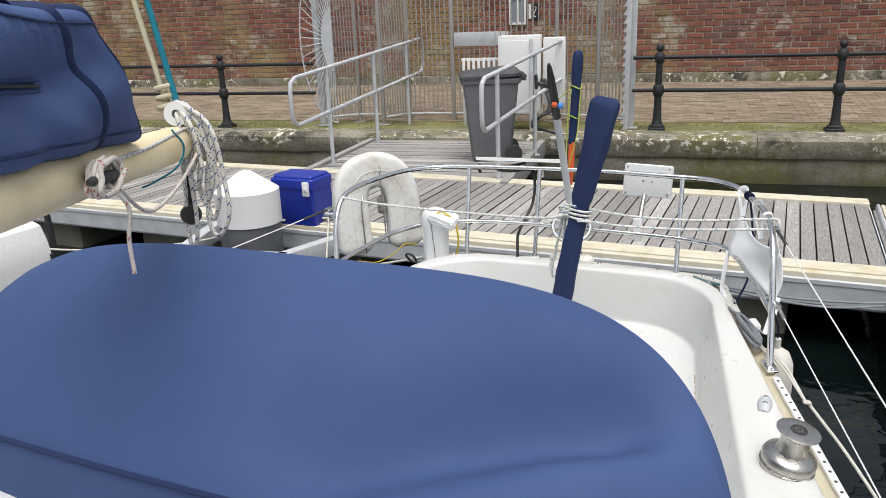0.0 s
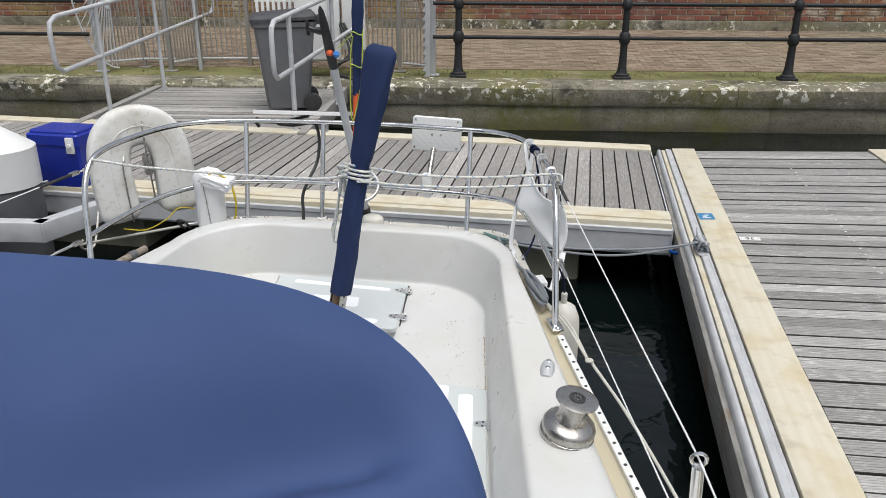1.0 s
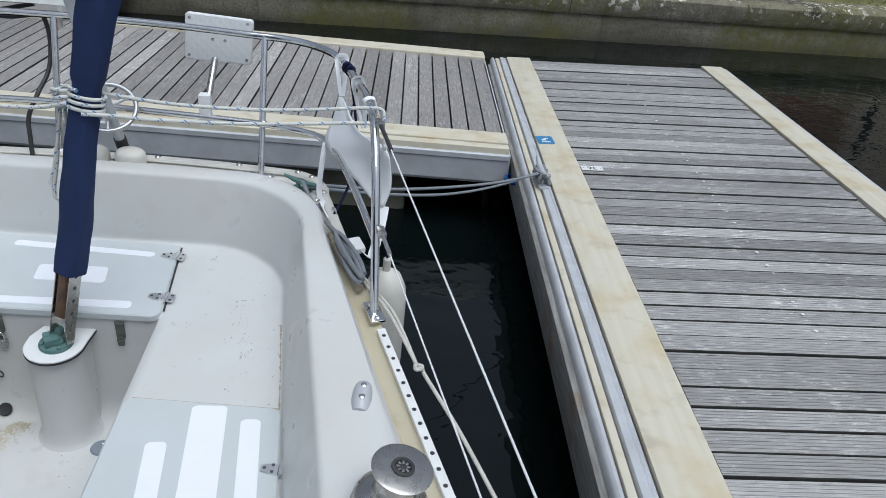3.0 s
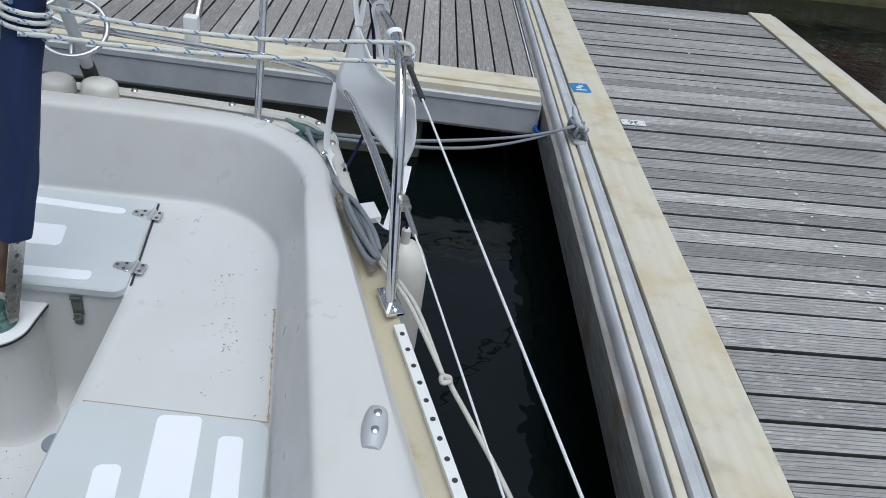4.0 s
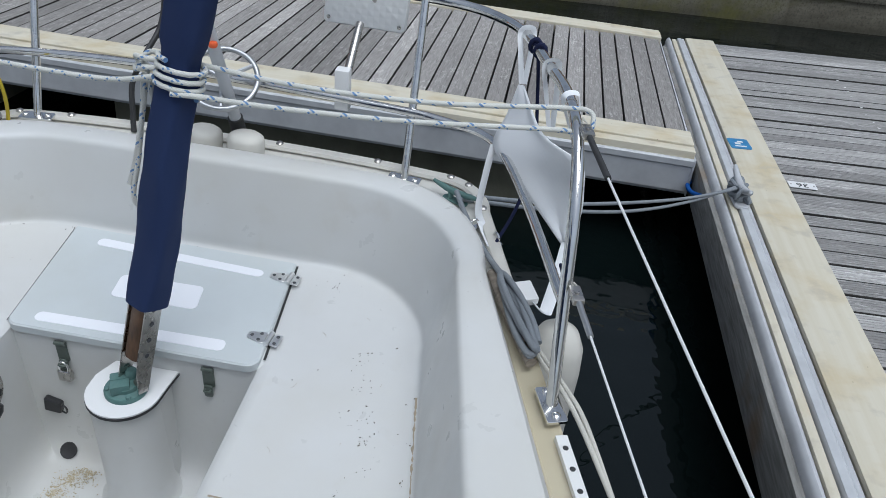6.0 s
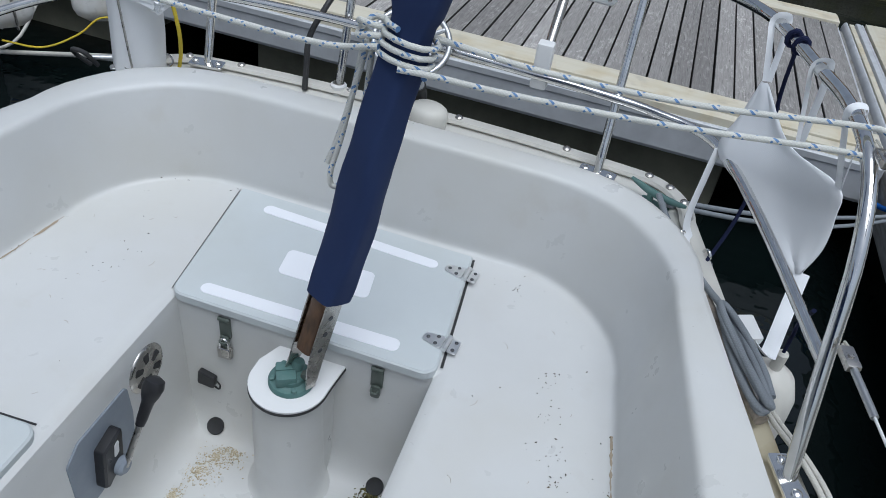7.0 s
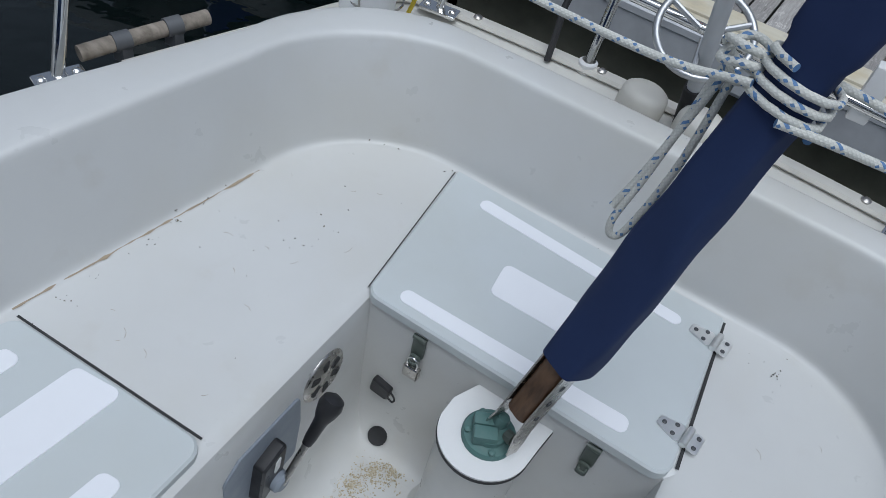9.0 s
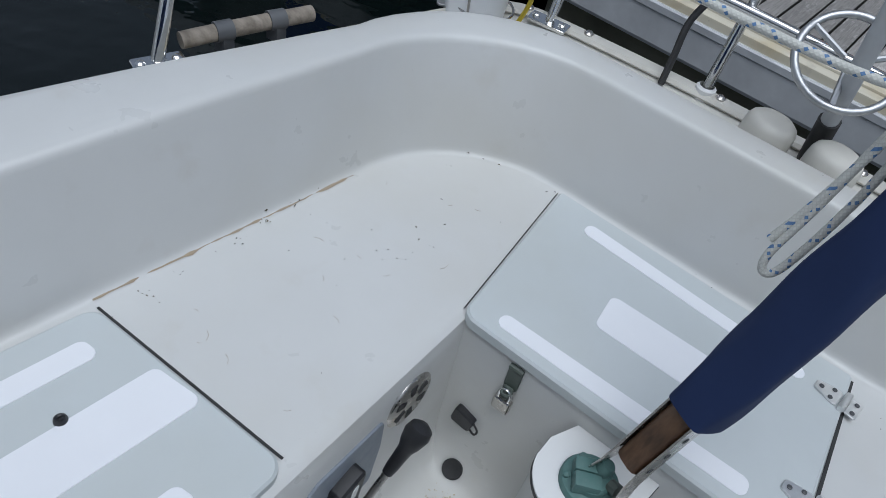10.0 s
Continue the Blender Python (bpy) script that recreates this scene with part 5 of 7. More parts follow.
def guard_wire(a, b, c, fork, label):
    w = thing("guard_wire", label, "guard wire", BOAT, "guard wires")
    d = (Vector(b) - Vector(a)).normalized()
    bm = bmesh.new()
    tube(bm, [Vector(a) + d * fork * 0.6, b, c], 0.0023, 8)
    part("wire", bm, "white_plastic", w)
    bm = bmesh.new()
    tube(bm, [Vector(a) + d * fork * 0.3, Vector(a) + d * fork], 0.006, 10)
    part("sleeve", bm, "rubber" if fork > 0.15 else "alloy", w)
    bm = bmesh.new()
    m = Matrix.Translation(Vector(a) + d * fork * 0.22) @ d.to_track_quat("X", "Z").to_matrix().to_4x4()
    box(bm, -0.022, 0.022, -0.011, 0.011, -0.007, 0.007, 0.003, m)
    lathe(bm, [(0.005, 0.007), (0.005, 0.010), (0, 0.011)], 10, m)
    part("shackle", bm, "satin", w)
    bm = bmesh.new()
    for q in (-0.006, 0.0, 0.006):
        p0 = Vector(a)
        p1 = p0 + d * fork * 0.16
        tube(bm, smooth_path([p0 + Vector((0, 0, q)), p0.lerp(p1, 0.5) + Vector((q, q, 0)), p1], 4), 0.0022, 6)
    part("lashing", bm, "rope_white", w)


guard_wire((0.885, 0.235, 0.578), (1.21, -1.312, 0.58), (1.36, -2.3, 0.58), 0.22, "white steel guard wire from the rail")
guard_wire((0.912, 0.0, 0.355), (1.232, -1.318, 0.33), (1.36, -2.3, 0.32), 0.14, "white steel guard wire from the rail")
guard_wire((-1.04, 0.13, 0.56), (-1.36, -1.312, 0.58), (-1.46, -2.3, 0.58), 0.22, "white steel guard wire from the rail")
guard_wire((-1.02, 0.0, 0.30), (-1.36, -1.312, 0.33), (-1.46, -2.3, 0.32), 0.14, "white steel guard wire from the rail")

# ---- things on the pushpit ----
# rope from the tiller round the rail
KP = T0 + (T1 - T0) * 0.588
rope("tiller_line", [KP + Vector((-0.02, 0.045, 0.01)), KP + Vector((0.04, 0.03, 0.012)), (0.36, 0.135, 0.608), (0.60, 0.185, 0.592), (0.84, 0.235, 0.598), (0.892, 0.235, 0.60), (0.905, 0.222, 0.588), (0.892, 0.205, 0.57), (0.80, 0.20, 0.564), (0.55, 0.15, 0.562), (0.32, 0.085, 0.582), KP + Vector((0.05, -0.03, -0.02)), KP + Vector((0.0, -0.045, -0.015))], 0.0052, "rope_green", "white rope with blue flecks tied from the tiller to the rail", n=8)
rope("tiller_line", [KP + Vector((-0.04, -0.02, 0.0)), (-0.02, 0.06, 0.60), (-0.40, 0.12, 0.578), (-0.80, 0.16, 0.575), (-1.02, 0.185, 0.585), (-1.05, 0.20, 0.575), (-1.035, 0.19, 0.565)], 0.0052, "rope_green", "white rope with blue flecks tied from the tiller to the rail", n=8)
bm = bmesh.new()
wraps = []
for i in range(46):
    a = 2 * math.pi * i / 12
    c = KP + TD * (-0.028 + 0.0155 * i / 12)
    wraps.append(c + TS * 0.046 * math.cos(a) + TN * 0.038 * math.sin(a))
tube(bm, wraps, 0.0049, 10)
tagged(part("rope_lashing", bm, "rope_green"), "white rope with blue flecks wrapped round the tiller cover", "rope").matrix_world = BOAT
kn = KP - TS * 0.058 - TN * 0.01
rope("rope_knot", [kn + Vector(q) for q in ((0.03, 0.0, 0.01), (-0.005, -0.02, 0.02), (-0.03, 0.0, 0.012), (-0.02, 0.018, -0.012), (0.012, 0.012, -0.018), (0.02, -0.012, 0.0), (-0.002, -0.024, 0.004), (-0.028, -0.01, -0.006), (-0.012, 0.016, 0.016), (0.018, 0.012, 0.012), (0.028, -0.006, -0.008), (0.0, -0.02, -0.02), (-0.02, 0.0, -0.024), (-0.03, -0.004, -0.09), (-0.045, -0.02, -0.19), (-0.058, -0.035, -0.262), (-0.050, -0.038, -0.285), (-0.035, -0.03, -0.265), (-0.015, -0.01, -0.16), (-0.005, 0.0, -0.02))], 0.0052, "rope_green", "knotted rope end with a hanging loop", n=8)
rope("rope_tail", [kn + Vector(q) for q in ((-0.012, 0.0, -0.01), (-0.03, -0.008, -0.10), (-0.05, -0.02, -0.19), (-0.066, -0.03, -0.245))], 0.0052, "rope_green", "loose rope end beside the tiller", n=6)

# white plastic bracket plate
plate = thing("mounting_plate", "white plastic mounting plate on a short steel pole", "mounting plate", BOAT)
PM = pose(0.292, 0.955, 0.515, 84, 0, -3)
bm = bmesh.new()
slab(bm, [(-0.124, -0.080), (0.116, -0.080), (0.124, 0.080), (-0.116, 0.086)], -0.012, 0.012, 0.012, 5, 0.003, PM)
part("plate", bm, "embossed", plate)
for a, b in ((-0.108, -0.064), (0.10, -0.064), (0.106, 0.066), (-0.10, 0.070), (-0.02, 0.0), (0.024, 0.0)):
    bm = bmesh.new()
    screw(bm, a, b, 0.012, 0.006, PM)
    part("bolt", bm, "satin", plate)
bm = bmesh.new()
tube(bm, [(0.285, 0.715, 0.33), (0.285, 0.90, 0.46)], 0.012, 12)
part("pole", bm, "satin", plate)
bm = bmesh.new()
box(bm, 0.265, 0.305, 0.700, 0.735, 0.285, 0.40, 0.006)
part("clamp", bm, "white_plastic", plate)

# small solar panel
sp = thing("solar_panel", "small solar panel with a white frame above the rail", "solar panel", BOAT)
SM = pose(-0.385, 1.0, 0.585, -15, 0, 2)
bm = bmesh.new()
slab(bm, [(-0.23, -0.10), (0.23, -0.10), (0.23, 0.10), (-0.23, 0.10)], -0.009, 0.009, 0.006, 3, 0.002, SM)
part("frame", bm, "white_plastic", sp)
bm = bmesh.new()
slab(bm, [(-0.215, -0.087), (0.215, -0.087), (0.215, 0.087), (-0.215, 0.087)], 0.009, 0.0105, 0.003, 2, 0.0004, SM)
part("cell_sheet", bm, "black", sp)
bm = bmesh.new()
tube(bm, smooth_path([(-0.60, 0.92, 0.575), (-0.60, 0.905, 0.55), (-0.585, 0.90, 0.535)], 4), 0.008, 8)
part("clip", bm, "rubber", sp)
bm = bmesh.new()
tube(bm, smooth_path([(-0.36, 1.0, 0.57), (-0.46, 0.95, 0.555), (-0.50, 0.93, 0.545), (-0.42, 0.93, 0.54), (-0.32, 0.93, 0.555), (-0.295, 0.92, 0.53), (-0.285, 0.90, 0.46), (-0.29, 0.86, 0.38), (-0.31, 0.79, 0.32), (-0.335, 0.745, 0.25), (-0.33, 0.715, 0.18), (-0.327, 0.698, 0.12)], 6), 0.0078, 8)
part("cable", bm, "rubber", sp, "black rubber cable")
bm = bmesh.new()
box(bm, -0.27, -0.24, 0.90, 0.93, 0.52, 0.575, 0.003)
part("bracket", bm, "white_plastic", sp)

# boat hook with its ring holder
bh_ = thing("boat_hook", "grey boat hook with a black hook head on the rail", "boat hook", BOAT)
H0, H1 = Vector((0.0, 0.70, 0.14)), Vector((-0.035, 0.40, 1.0))
bm = bmesh.new()
tube(bm, [H0, H1], 0.0165, 14)
part("pole", bm, "galv", bh_)
bm = bmesh.new()
HD = (H1 - H0).normalized()
tube(bm, [H0 - HD * 0.02, H0 + HD * 0.10], 0.021, 12)
part("foot", bm, "rubber", bh_)
bm = bmesh.new()
tube(bm, [H1 + HD * q for q in (-0.06, 0.0, 0.08, 0.14, 0.19, 0.205)], [0.018, 0.020, 0.018, 0.016, 0.010, 0.004], 14)
tube(bm, smooth_path([H1 + HD * 0.10, H1 + HD * 0.105 + Vector((-0.04, 0, 0.0)), H1 + HD * 0.115 + Vector((-0.068, 0, 0.0))], 4), [0.014] * 4 + [0.011] * 5, 10)
tube(bm, [H1 + HD * 0.085 + Vector((-0.072, 0, 0)), H1 + HD * 0.15 + Vector((-0.064, 0, 0))], [0.007, 0.008], 8)
part("hook_head", bm, "black", bh_, "black plastic hook head")
for q, mt, dx in ((0.012, "orange", 0.0), (0.006, "skyblue", 0.026)):
    bm = bmesh.new()
    lathe(bm, [(0, -0.014), (0.010, -0.010), (0.014, 0), (0.010, 0.010), (0, 0.014)], 12, Matrix.Translation(H1 + HD * q + Vector((0.004 + dx, -0.020, 0))))
    part("bead", bm, mt, bh_)
bm = bmesh.new()
lathe(bm, [(0, -0.010), (0.010, -0.006), (0.012, 0), (0.010, 0.006), (0, 0.010)], 12, Matrix.Translation(H0 + HD * 0.36 + Vector((0.01, -0.018, 0))))
part("bead", bm, "orange", bh_)
bm = bmesh.new()
RC = Vector((-0.03, 0.665, 0.345))
RM = Matrix.Translation(RC) @ Vector((0.15, -0.55, 0.82)).to_track_quat("Z", "Y").to_matrix().to_4x4()
tube(bm, [RM @ Vector((0.092 * math.cos(a), 0.092 * math.sin(a), 0)) for a in [2 * math.pi * i / 36 for i in range(36)]], 0.0075, 10, closed=True)
rg_ = part("ring_holder", bm, "alloy", bh_, "grey metal ring with three spokes")
for i in range(3):
    bm = bmesh.new()
    a = 2 * math.pi * i / 3 + 0.5
    tube(bm, [RM @ Vector((0.012 * math.cos(a), 0.012 * math.sin(a), 0)), RM @ Vector((0.09 * math.cos(a), 0.09 * math.sin(a), 0))], 0.006, 8)
    part("spoke", bm, "alloy", rg_)

# spare oar in a navy sleeve, upright by the rail
oar = thing("oar", "oar in a navy sleeve tied with lime cord", "oar", BOAT)
A0, A1 = Vector((-0.108, 0.94, 0.48)), Vector((-0.056, 0.95, 1.25))
AD = (A1 - A0).normalized()
bm = bmesh.new()
tube(bm, [A0 + AD * q for q in (0.22, 0.3, 0.42, 0.52, 0.60, 0.66, 0.68, 0.69)], [0.021, 0.022, 0.022, 0.026, 0.030, 0.028, 0.022, 0.006], 14, flat=0.75)
part("sleeve", bm, "navy_dark", oar)
bm = bmesh.new()
tube(bm, [A0 + AD * 0.0, A0 + AD * 0.23], 0.017, 12)
part("shaft", bm, "orange", oar, "faded orange shaft")
bm = bmesh.new()
for z in (0.51, 0.36):
    tube(bm, [A0 + AD * (z + 0.008 * math.sin(i)) + Vector((0.028 * math.cos(2 * math.pi * i / 12), 0.024 * math.sin(2 * math.pi * i / 12), 0)) for i in range(12)], 0.003, 6, closed=True)
tube(bm, smooth_path([A0 + AD * 0.51 + Vector((0.027, -0.01, 0)), A0 + AD * 0.42 + Vector((0.03, -0.015, 0)), A0 + AD * 0.28 + Vector((0.026, -0.015, 0)), A0 + AD * 0.10 + Vector((-0.01, -0.02, 0)), A0 + AD * 0.2 + Vector((-0.024, -0.02, 0)), A0 + AD * 0.42 + Vector((-0.027, -0.015, 0)), A0 + AD * 0.5 + Vector((-0.02, -0.02, 0)), A0 + AD * 0.44 + Vector((-0.09, -0.01, 0))], 6), 0.003, 6)
part("cord", bm, "rope_lime", oar, "lime cord")

# horseshoe lifebuoy
lb = thing("lifebuoy", "stained white horseshoe lifebuoy hung on the rail", "lifebuoy", BOAT)
LM = pose(-1.175, 0.78, 0.055, 90 - 6, 0, 42) @ Matrix.Diagonal((1.02, 1.12, 1.12, 1))
cl_pts = [(-0.142, 0.02), (-0.146, 0.11), (-0.148, 0.21), (-0.145, 0.30), (-0.125, 0.37), (-0.078, 0.42), (0.0, 0.438), (0.078, 0.42), (0.125, 0.37), (0.145, 0.30), (0.148, 0.21), (0.146, 0.11), (0.142, 0.02)]
path = smooth_path([LM @ Vector((a, b, 0)) for a, b in cl_pts], 5)
bm = bmesh.new()
zd = (LM.to_3x3() @ Vector((0, 0, 1))).normalized()
rows = []
for i, p in enumerate(path):
    t = (path[min(i + 1, len(path) - 1)] - path[max(i - 1, 0)]).normalized()
    sd = zd.cross(t)
    e = 1.0 if 1 < i < len(path) - 2 else (0.9 if 0 < i < len(path) - 1 else 0.6)
    rows.append([p + sd * 0.097 * e * math.copysign(abs(math.cos(a)) ** 0.4, math.cos(a)) + zd * 0.056 * e * math.copysign(abs(math.sin(a)) ** 0.35, math.sin(a)) for a in [2 * math.pi * j / 20 for j in range(20)]])
loft(bm, rows, True, True)
part("cover", bm, "dirty_cloth", lb, "stained white vinyl cover")
bm = bmesh.new()
for sd in (-1, 1):
    tube(bm, [r[5 if sd > 0 else 15] * 1.0 for r in rows], 0.003, 6)
part("piping", bm, "dirty_cloth", lb)
bm = bmesh.new()
tube(bm, smooth_path([LM @ Vector(q) for q in ((-0.1, 0.02, 0.05), (-0.1, 0.25, 0.062), (-0.09, 0.30, 0.062), (-0.07, 0.33, 0.03))], 5), 0.004, 8)
tube(bm, smooth_path([LM @ Vector(q) for q in ((0.02, 0.10, 0.06), (0.02, 0.40, 0.075), (0.03, 0.45, 0.06), (0.03, 0.46, 0.0))], 5), 0.004, 8)
part("holder", bm, "satin", lb, "bent steel rod holder")
bm = bmesh.new()
tube(bm, smooth_path([LM @ Vector(q) for q in ((-0.15, -0.01, 0.03), (-0.05, -0.03, 0.05), (0.05, 0.0, 0.06), (0.12, 0.04, 0.06), (0.2, 0.02, 0.05))], 6), 0.003, 6)
part("line", bm, "yellow", lb, "thin yellow line")
bm = bmesh.new()
box(bm, 0.01, 0.045, 0.21, 0.30, -0.02, 0.03, 0.006, LM)
part("light_holder", bm, "satin", lb)

# throw line in a white bag
bag = thing("throw_bag", "white cloth bag with a yellow line hung on the rail", "throw bag", BOAT)
bm = bmesh.new()
rg = random.Random(8)
lathe(bm, [(0.0, -0.005), (0.052, 0.0), (0.056, 0.02), (0.055, 0.12), (0.058, 0.20), (0.060, 0.25), (0.048, 0.28), (0.020, 0.295), (0, 0.295)], 26, pose(-0.73, 0.56, 0.130, -4, 0, 0) @ Matrix.Diagonal((1.18, 1.1, 1.0, 1)))
for v in bm.verts:
    v.co += Vector((rg.uniform(-1, 1), rg.uniform(-1, 1), rg.uniform(-1, 1))) * 0.0045
part("body", bm, "white_cloth", bag)
bm = bmesh.new()
box(bm, -0.06, 0.085, -0.05, 0.045, 0.0, 0.055, 0.02, pose(-0.685, 0.545, 0.365, 10, 18, 0))
bmesh.ops.subdivide_edges(bm, edges=list(bm.edges), cuts=2, use_grid_fill=True)
for v in bm.verts:
    v.co += Vector((rg.uniform(-1, 1), rg.uniform(-1, 1), rg.uniform(-1, 1))) * 0.005
part("flap", bm, "white_cloth", bag)
bm = bmesh.new()
tube(bm, smooth_path([(-0.70, 0.50, 0.39), (-0.67, 0.515, 0.43), (-0.61, 0.54, 0.38), (-0.595, 0.55, 0.29), (-0.61, 0.57, 0.21), (-0.645, 0.60, 0.13)], 6), 0.005, 8)
part("line", bm, "yellow", bag, "yellow line")
bm = bmesh.new()
tube(bm, [(-0.705 + 0.062 * math.cos(a), 0.56 + 0.062 * math.sin(a), 0.165) for a in [2 * math.pi * i / 24 for i in range(24)]], 0.0028, 6, closed=True)
tube(bm, [(-0.705, 0.496, 0.165), (-0.72, 0.50, 0.38)], 0.0028, 6)
part("wire_holder", bm, "satin", bag)
rope("black_loop", [(-0.86, 0.53, 0.13), (-0.875, 0.50, 0.17), (-0.86, 0.48, 0.195), (-0.835, 0.49, 0.185), (-0.83, 0.52, 0.14)], 0.006, "rubber", "black cord loop on the stern deck", n=6)

# white cloth pocket slung in the corner of the rail
dg = thing("cloth_panel", "white cloth panel slung from the rail by straps", "cloth panel", BOAT)
CT, CT2, CLF, CBT, CB2, CRT = Vector((0.750, 0.610, 0.474)), Vector((0.768, 0.600, 0.474)), Vector((0.713, 0.560, 0.325)), Vector((0.912, 0.355, 0.206)), Vector((0.940, 0.362, 0.275)), Vector((0.915, 0.375, 0.412))
bm = bmesh.new()
N = 20
lefts = smooth_path([CT, CT.lerp(CLF, 0.5) + Vector((0.004, 0.004, 0)), CLF, CLF.lerp(CBT, 0.33), CLF.lerp(CBT, 0.66), CBT], 4)
rights = smooth_path([CT2, CT2.lerp(CRT, 0.5) + Vector((-0.014, -0.004, -0.028)), CRT, CRT.lerp(CB2, 0.5) + Vector((0.008, 0.004, 0)), CB2, CBT + Vector((0.012, -0.004, 0.01))], 4)
rows = []
for i, (lft, rgt) in enumerate(zip(lefts, rights)):
    f2 = i / (len(lefts) - 1)
    rows.append([lft.lerp(rgt, j / 10) + Vector((0.006, 0.008, 0)) * math.sin(math.pi * j / 10) * math.sin(math.pi * f2) + Vector((0.0015, 0.002, 0)) * math.sin(1.1 * j + 4 * f2) for j in range(11)])
loft(bm, rows)
ob = part("cloth", bm, "white_cloth", dg)
so = ob.modifiers.new("thick", "SOLIDIFY")
so.thickness = 0.006


def strap(pts, w, parent):
    bm = bmesh.new()
    tube(bm, smooth_path(pts, 5), w, 8, flat=0.14)
    part("strap", bm, "white_cloth", parent, "white webbing strap")


for rail_at, cloth_at in (((0.752, 0.675, 0.576), (0.757, 0.606, 0.478)), ((0.817, 0.475, 0.581), (0.838, 0.482, 0.425)), ((0.862, 0.305, 0.585), (0.912, 0.372, 0.41))):
    c, q = Vector(rail_at), Vector(cloth_at)
    away = Vector((0.95, 0.30, 0)) * 0.0175
    strap([q, q.lerp(c - away, 0.7), c - away, c - away * 0.6 + Vector((0, 0, 0.016)), c + away * 0.6 + Vector((0, 0, 0.016)), c + away, (q + away * 0.6).lerp(c + away, 0.7), q + away * 0.4], 0.0068, dg)
strap([(0.713, 0.560, 0.327), (0.705, 0.53, 0.26), (0.70, 0.50, 0.17), (0.72, 0.48, 0.13), (0.75, 0.40, 0.130)], 0.0125, dg)
strap([(0.925, 0.353, 0.215), (0.915, 0.30, 0.165), (0.897, 0.215, 0.118), (0.890, 0.196, 0.116), (0.872, 0.204, 0.124), (0.850, 0.222, 0.136)], 0.015, dg)
bm = bmesh.new()
box(bm, -0.022, 0.022, -0.030, 0.030, 0.0, 0.022, 0.005, pose(0.842, 0.228, 0.128, 8, 0, 25))
part("buckle", bm, "white_plastic", dg, "white plastic buckle")
for a in ((0.775, 0.60, 0.578), (0.788, 0.57, 0.578)):
    bm = bmesh.new()
    c = Vector(a)
    tube(bm, [c + Vector((0.013 * math.cos(q), 0.004 * q / 6, 0.016 * math.sin(q))) for q in [2 * math.pi * i / 10 for i in range(14)]], 0.005, 8)
    part("cord", bm, "rope_navy", dg)
rope("navy_cord", [(0.785, 0.59, 0.565), (0.80, 0.63, 0.45), (0.815, 0.60, 0.32), (0.80, 0.52, 0.20), (0.75, 0.40, 0.12)], 0.0045, "rope_navy", "navy cord hanging from the rail", n=6)

# ---- boom with its sail bag ----
B0, B1 = Vector((0.04, -0.02, 2.092)), Vector((-0.594, 1.85, 1.945))
BD = (B1 - B0).normalized()
bside = BD.cross(Vector((0, 0, 1))).normalized()
bup = bside.cross(BD)
boom = thing("boom", "cream painted boom with a wound cleat", "boom")
bm = bmesh.new()
rows = []
for q in [0.12 + i * 0.08 for i in range(12)] + [0.985, 1.0]:
    p = B0.lerp(B1, q)
    s = 0.9 if q == 1.0 else 1
    rows.append([p + s * (bside * 0.039 * math.cos(a) + bup * 0.048 * math.sin(a)) for a in [2 * math.pi * j / 24 for j in range(24)]])
loft(bm, rows, True, True)
part("spar", bm, "boom", boom)
bm = bmesh.new()
ec = B1 + BD * 0.004
tube(bm, [B1 - BD * 0.03, B1 + BD * 0.012], 0.043, 20)
part("end_cap", bm, "boom", boom)
CB = B0.lerp(B1, 0.588) + bside * 0.042
bm = bmesh.new()
tube(bm, [CB + BD * q + bside * (0.030 - 0.25 * abs(q) * 0.1) for q in (-0.07, -0.05, 0.0, 0.05, 0.07)], [0.006, 0.010, 0.012, 0.010, 0.006], 10)
tube(bm, [CB - bside * 0.01, CB + bside * 0.03], 0.012, 10)
part("cleat", bm, "rubber", boom, "black cleat")
rg = random.Random(21)
pts = []
for i in range(56):
    a = 2 * math.pi * i / 11
    s = 1 + 0.16 * rg.uniform(-1, 1)
    pts.append(CB + bside * (0.012 + 0.030 * (i / 56) + 0.004 * rg.random()) + BD * (0.056 * s * math.cos(a) + 0.004) + bup * (0.030 * s * math.sin(a) + 0.006 * math.cos(a)))
bm = bmesh.new()
tube(bm, smooth_path(pts, 4), 0.0052, 8)
tagged(part("rope_lashing", bm, "rope_red"), "white rope with red flecks wound on the boom cleat", "rope")
rope("boom_line", [CB + bside * 0.022, CB + bside * 0.05 - bup * 0.06 + BD * 0.04, CB + bside * 0.04 - bup * 0.13 + BD * 0.05, CB + bside * 0.04 - bup * 0.20 + BD * 0.055], 0.0045, "rope_red", "rope end hanging from the boom cleat", None)
rope("boom_line", [CB + bside * 0.02 + BD * 0.03, B0.lerp(B1, 0.72) + bside * 0.05 - bup * 0.11, B0.lerp(B1, 0.82) + bside * 0.05 - bup * 0.10, B0.lerp(B1, 0.93) + bside * 0.045 - bup * 0.05, B0.lerp(B1, 0.965) + bside * 0.05 + bup * 0.0, B0.lerp(B1, 0.95) + bside * 0.024 + bup * 0.041], 0.0045, "rope_red", "slack rope under the boom", None)
rope("boom_line", [B0.lerp(B1, 0.60) + bside * 0.038 + bup * 0.018, B0.lerp(B1, 0.75) + bside * 0.037 + bup * 0.020, B0.lerp(B1, 0.95) + bside * 0.024 + bup * 0.040], 0.0045, "rope_blue", "rope lying along the boom", None)
rope("blue_line", [B0.lerp(B1, 0.88) + bside * 0.03 + bup * 0.046, B0.lerp(B1, 0.90) + bside * 0.044, B0.lerp(B1, 0.885) + bside * 0.03 - bup * 0.05, B0.lerp(B1, 0.83) - bup * 0.075, B0.lerp(B1, 0.79) - bup * 0.075], 0.0026, "rope_teal", "thin blue line round the boom", None)
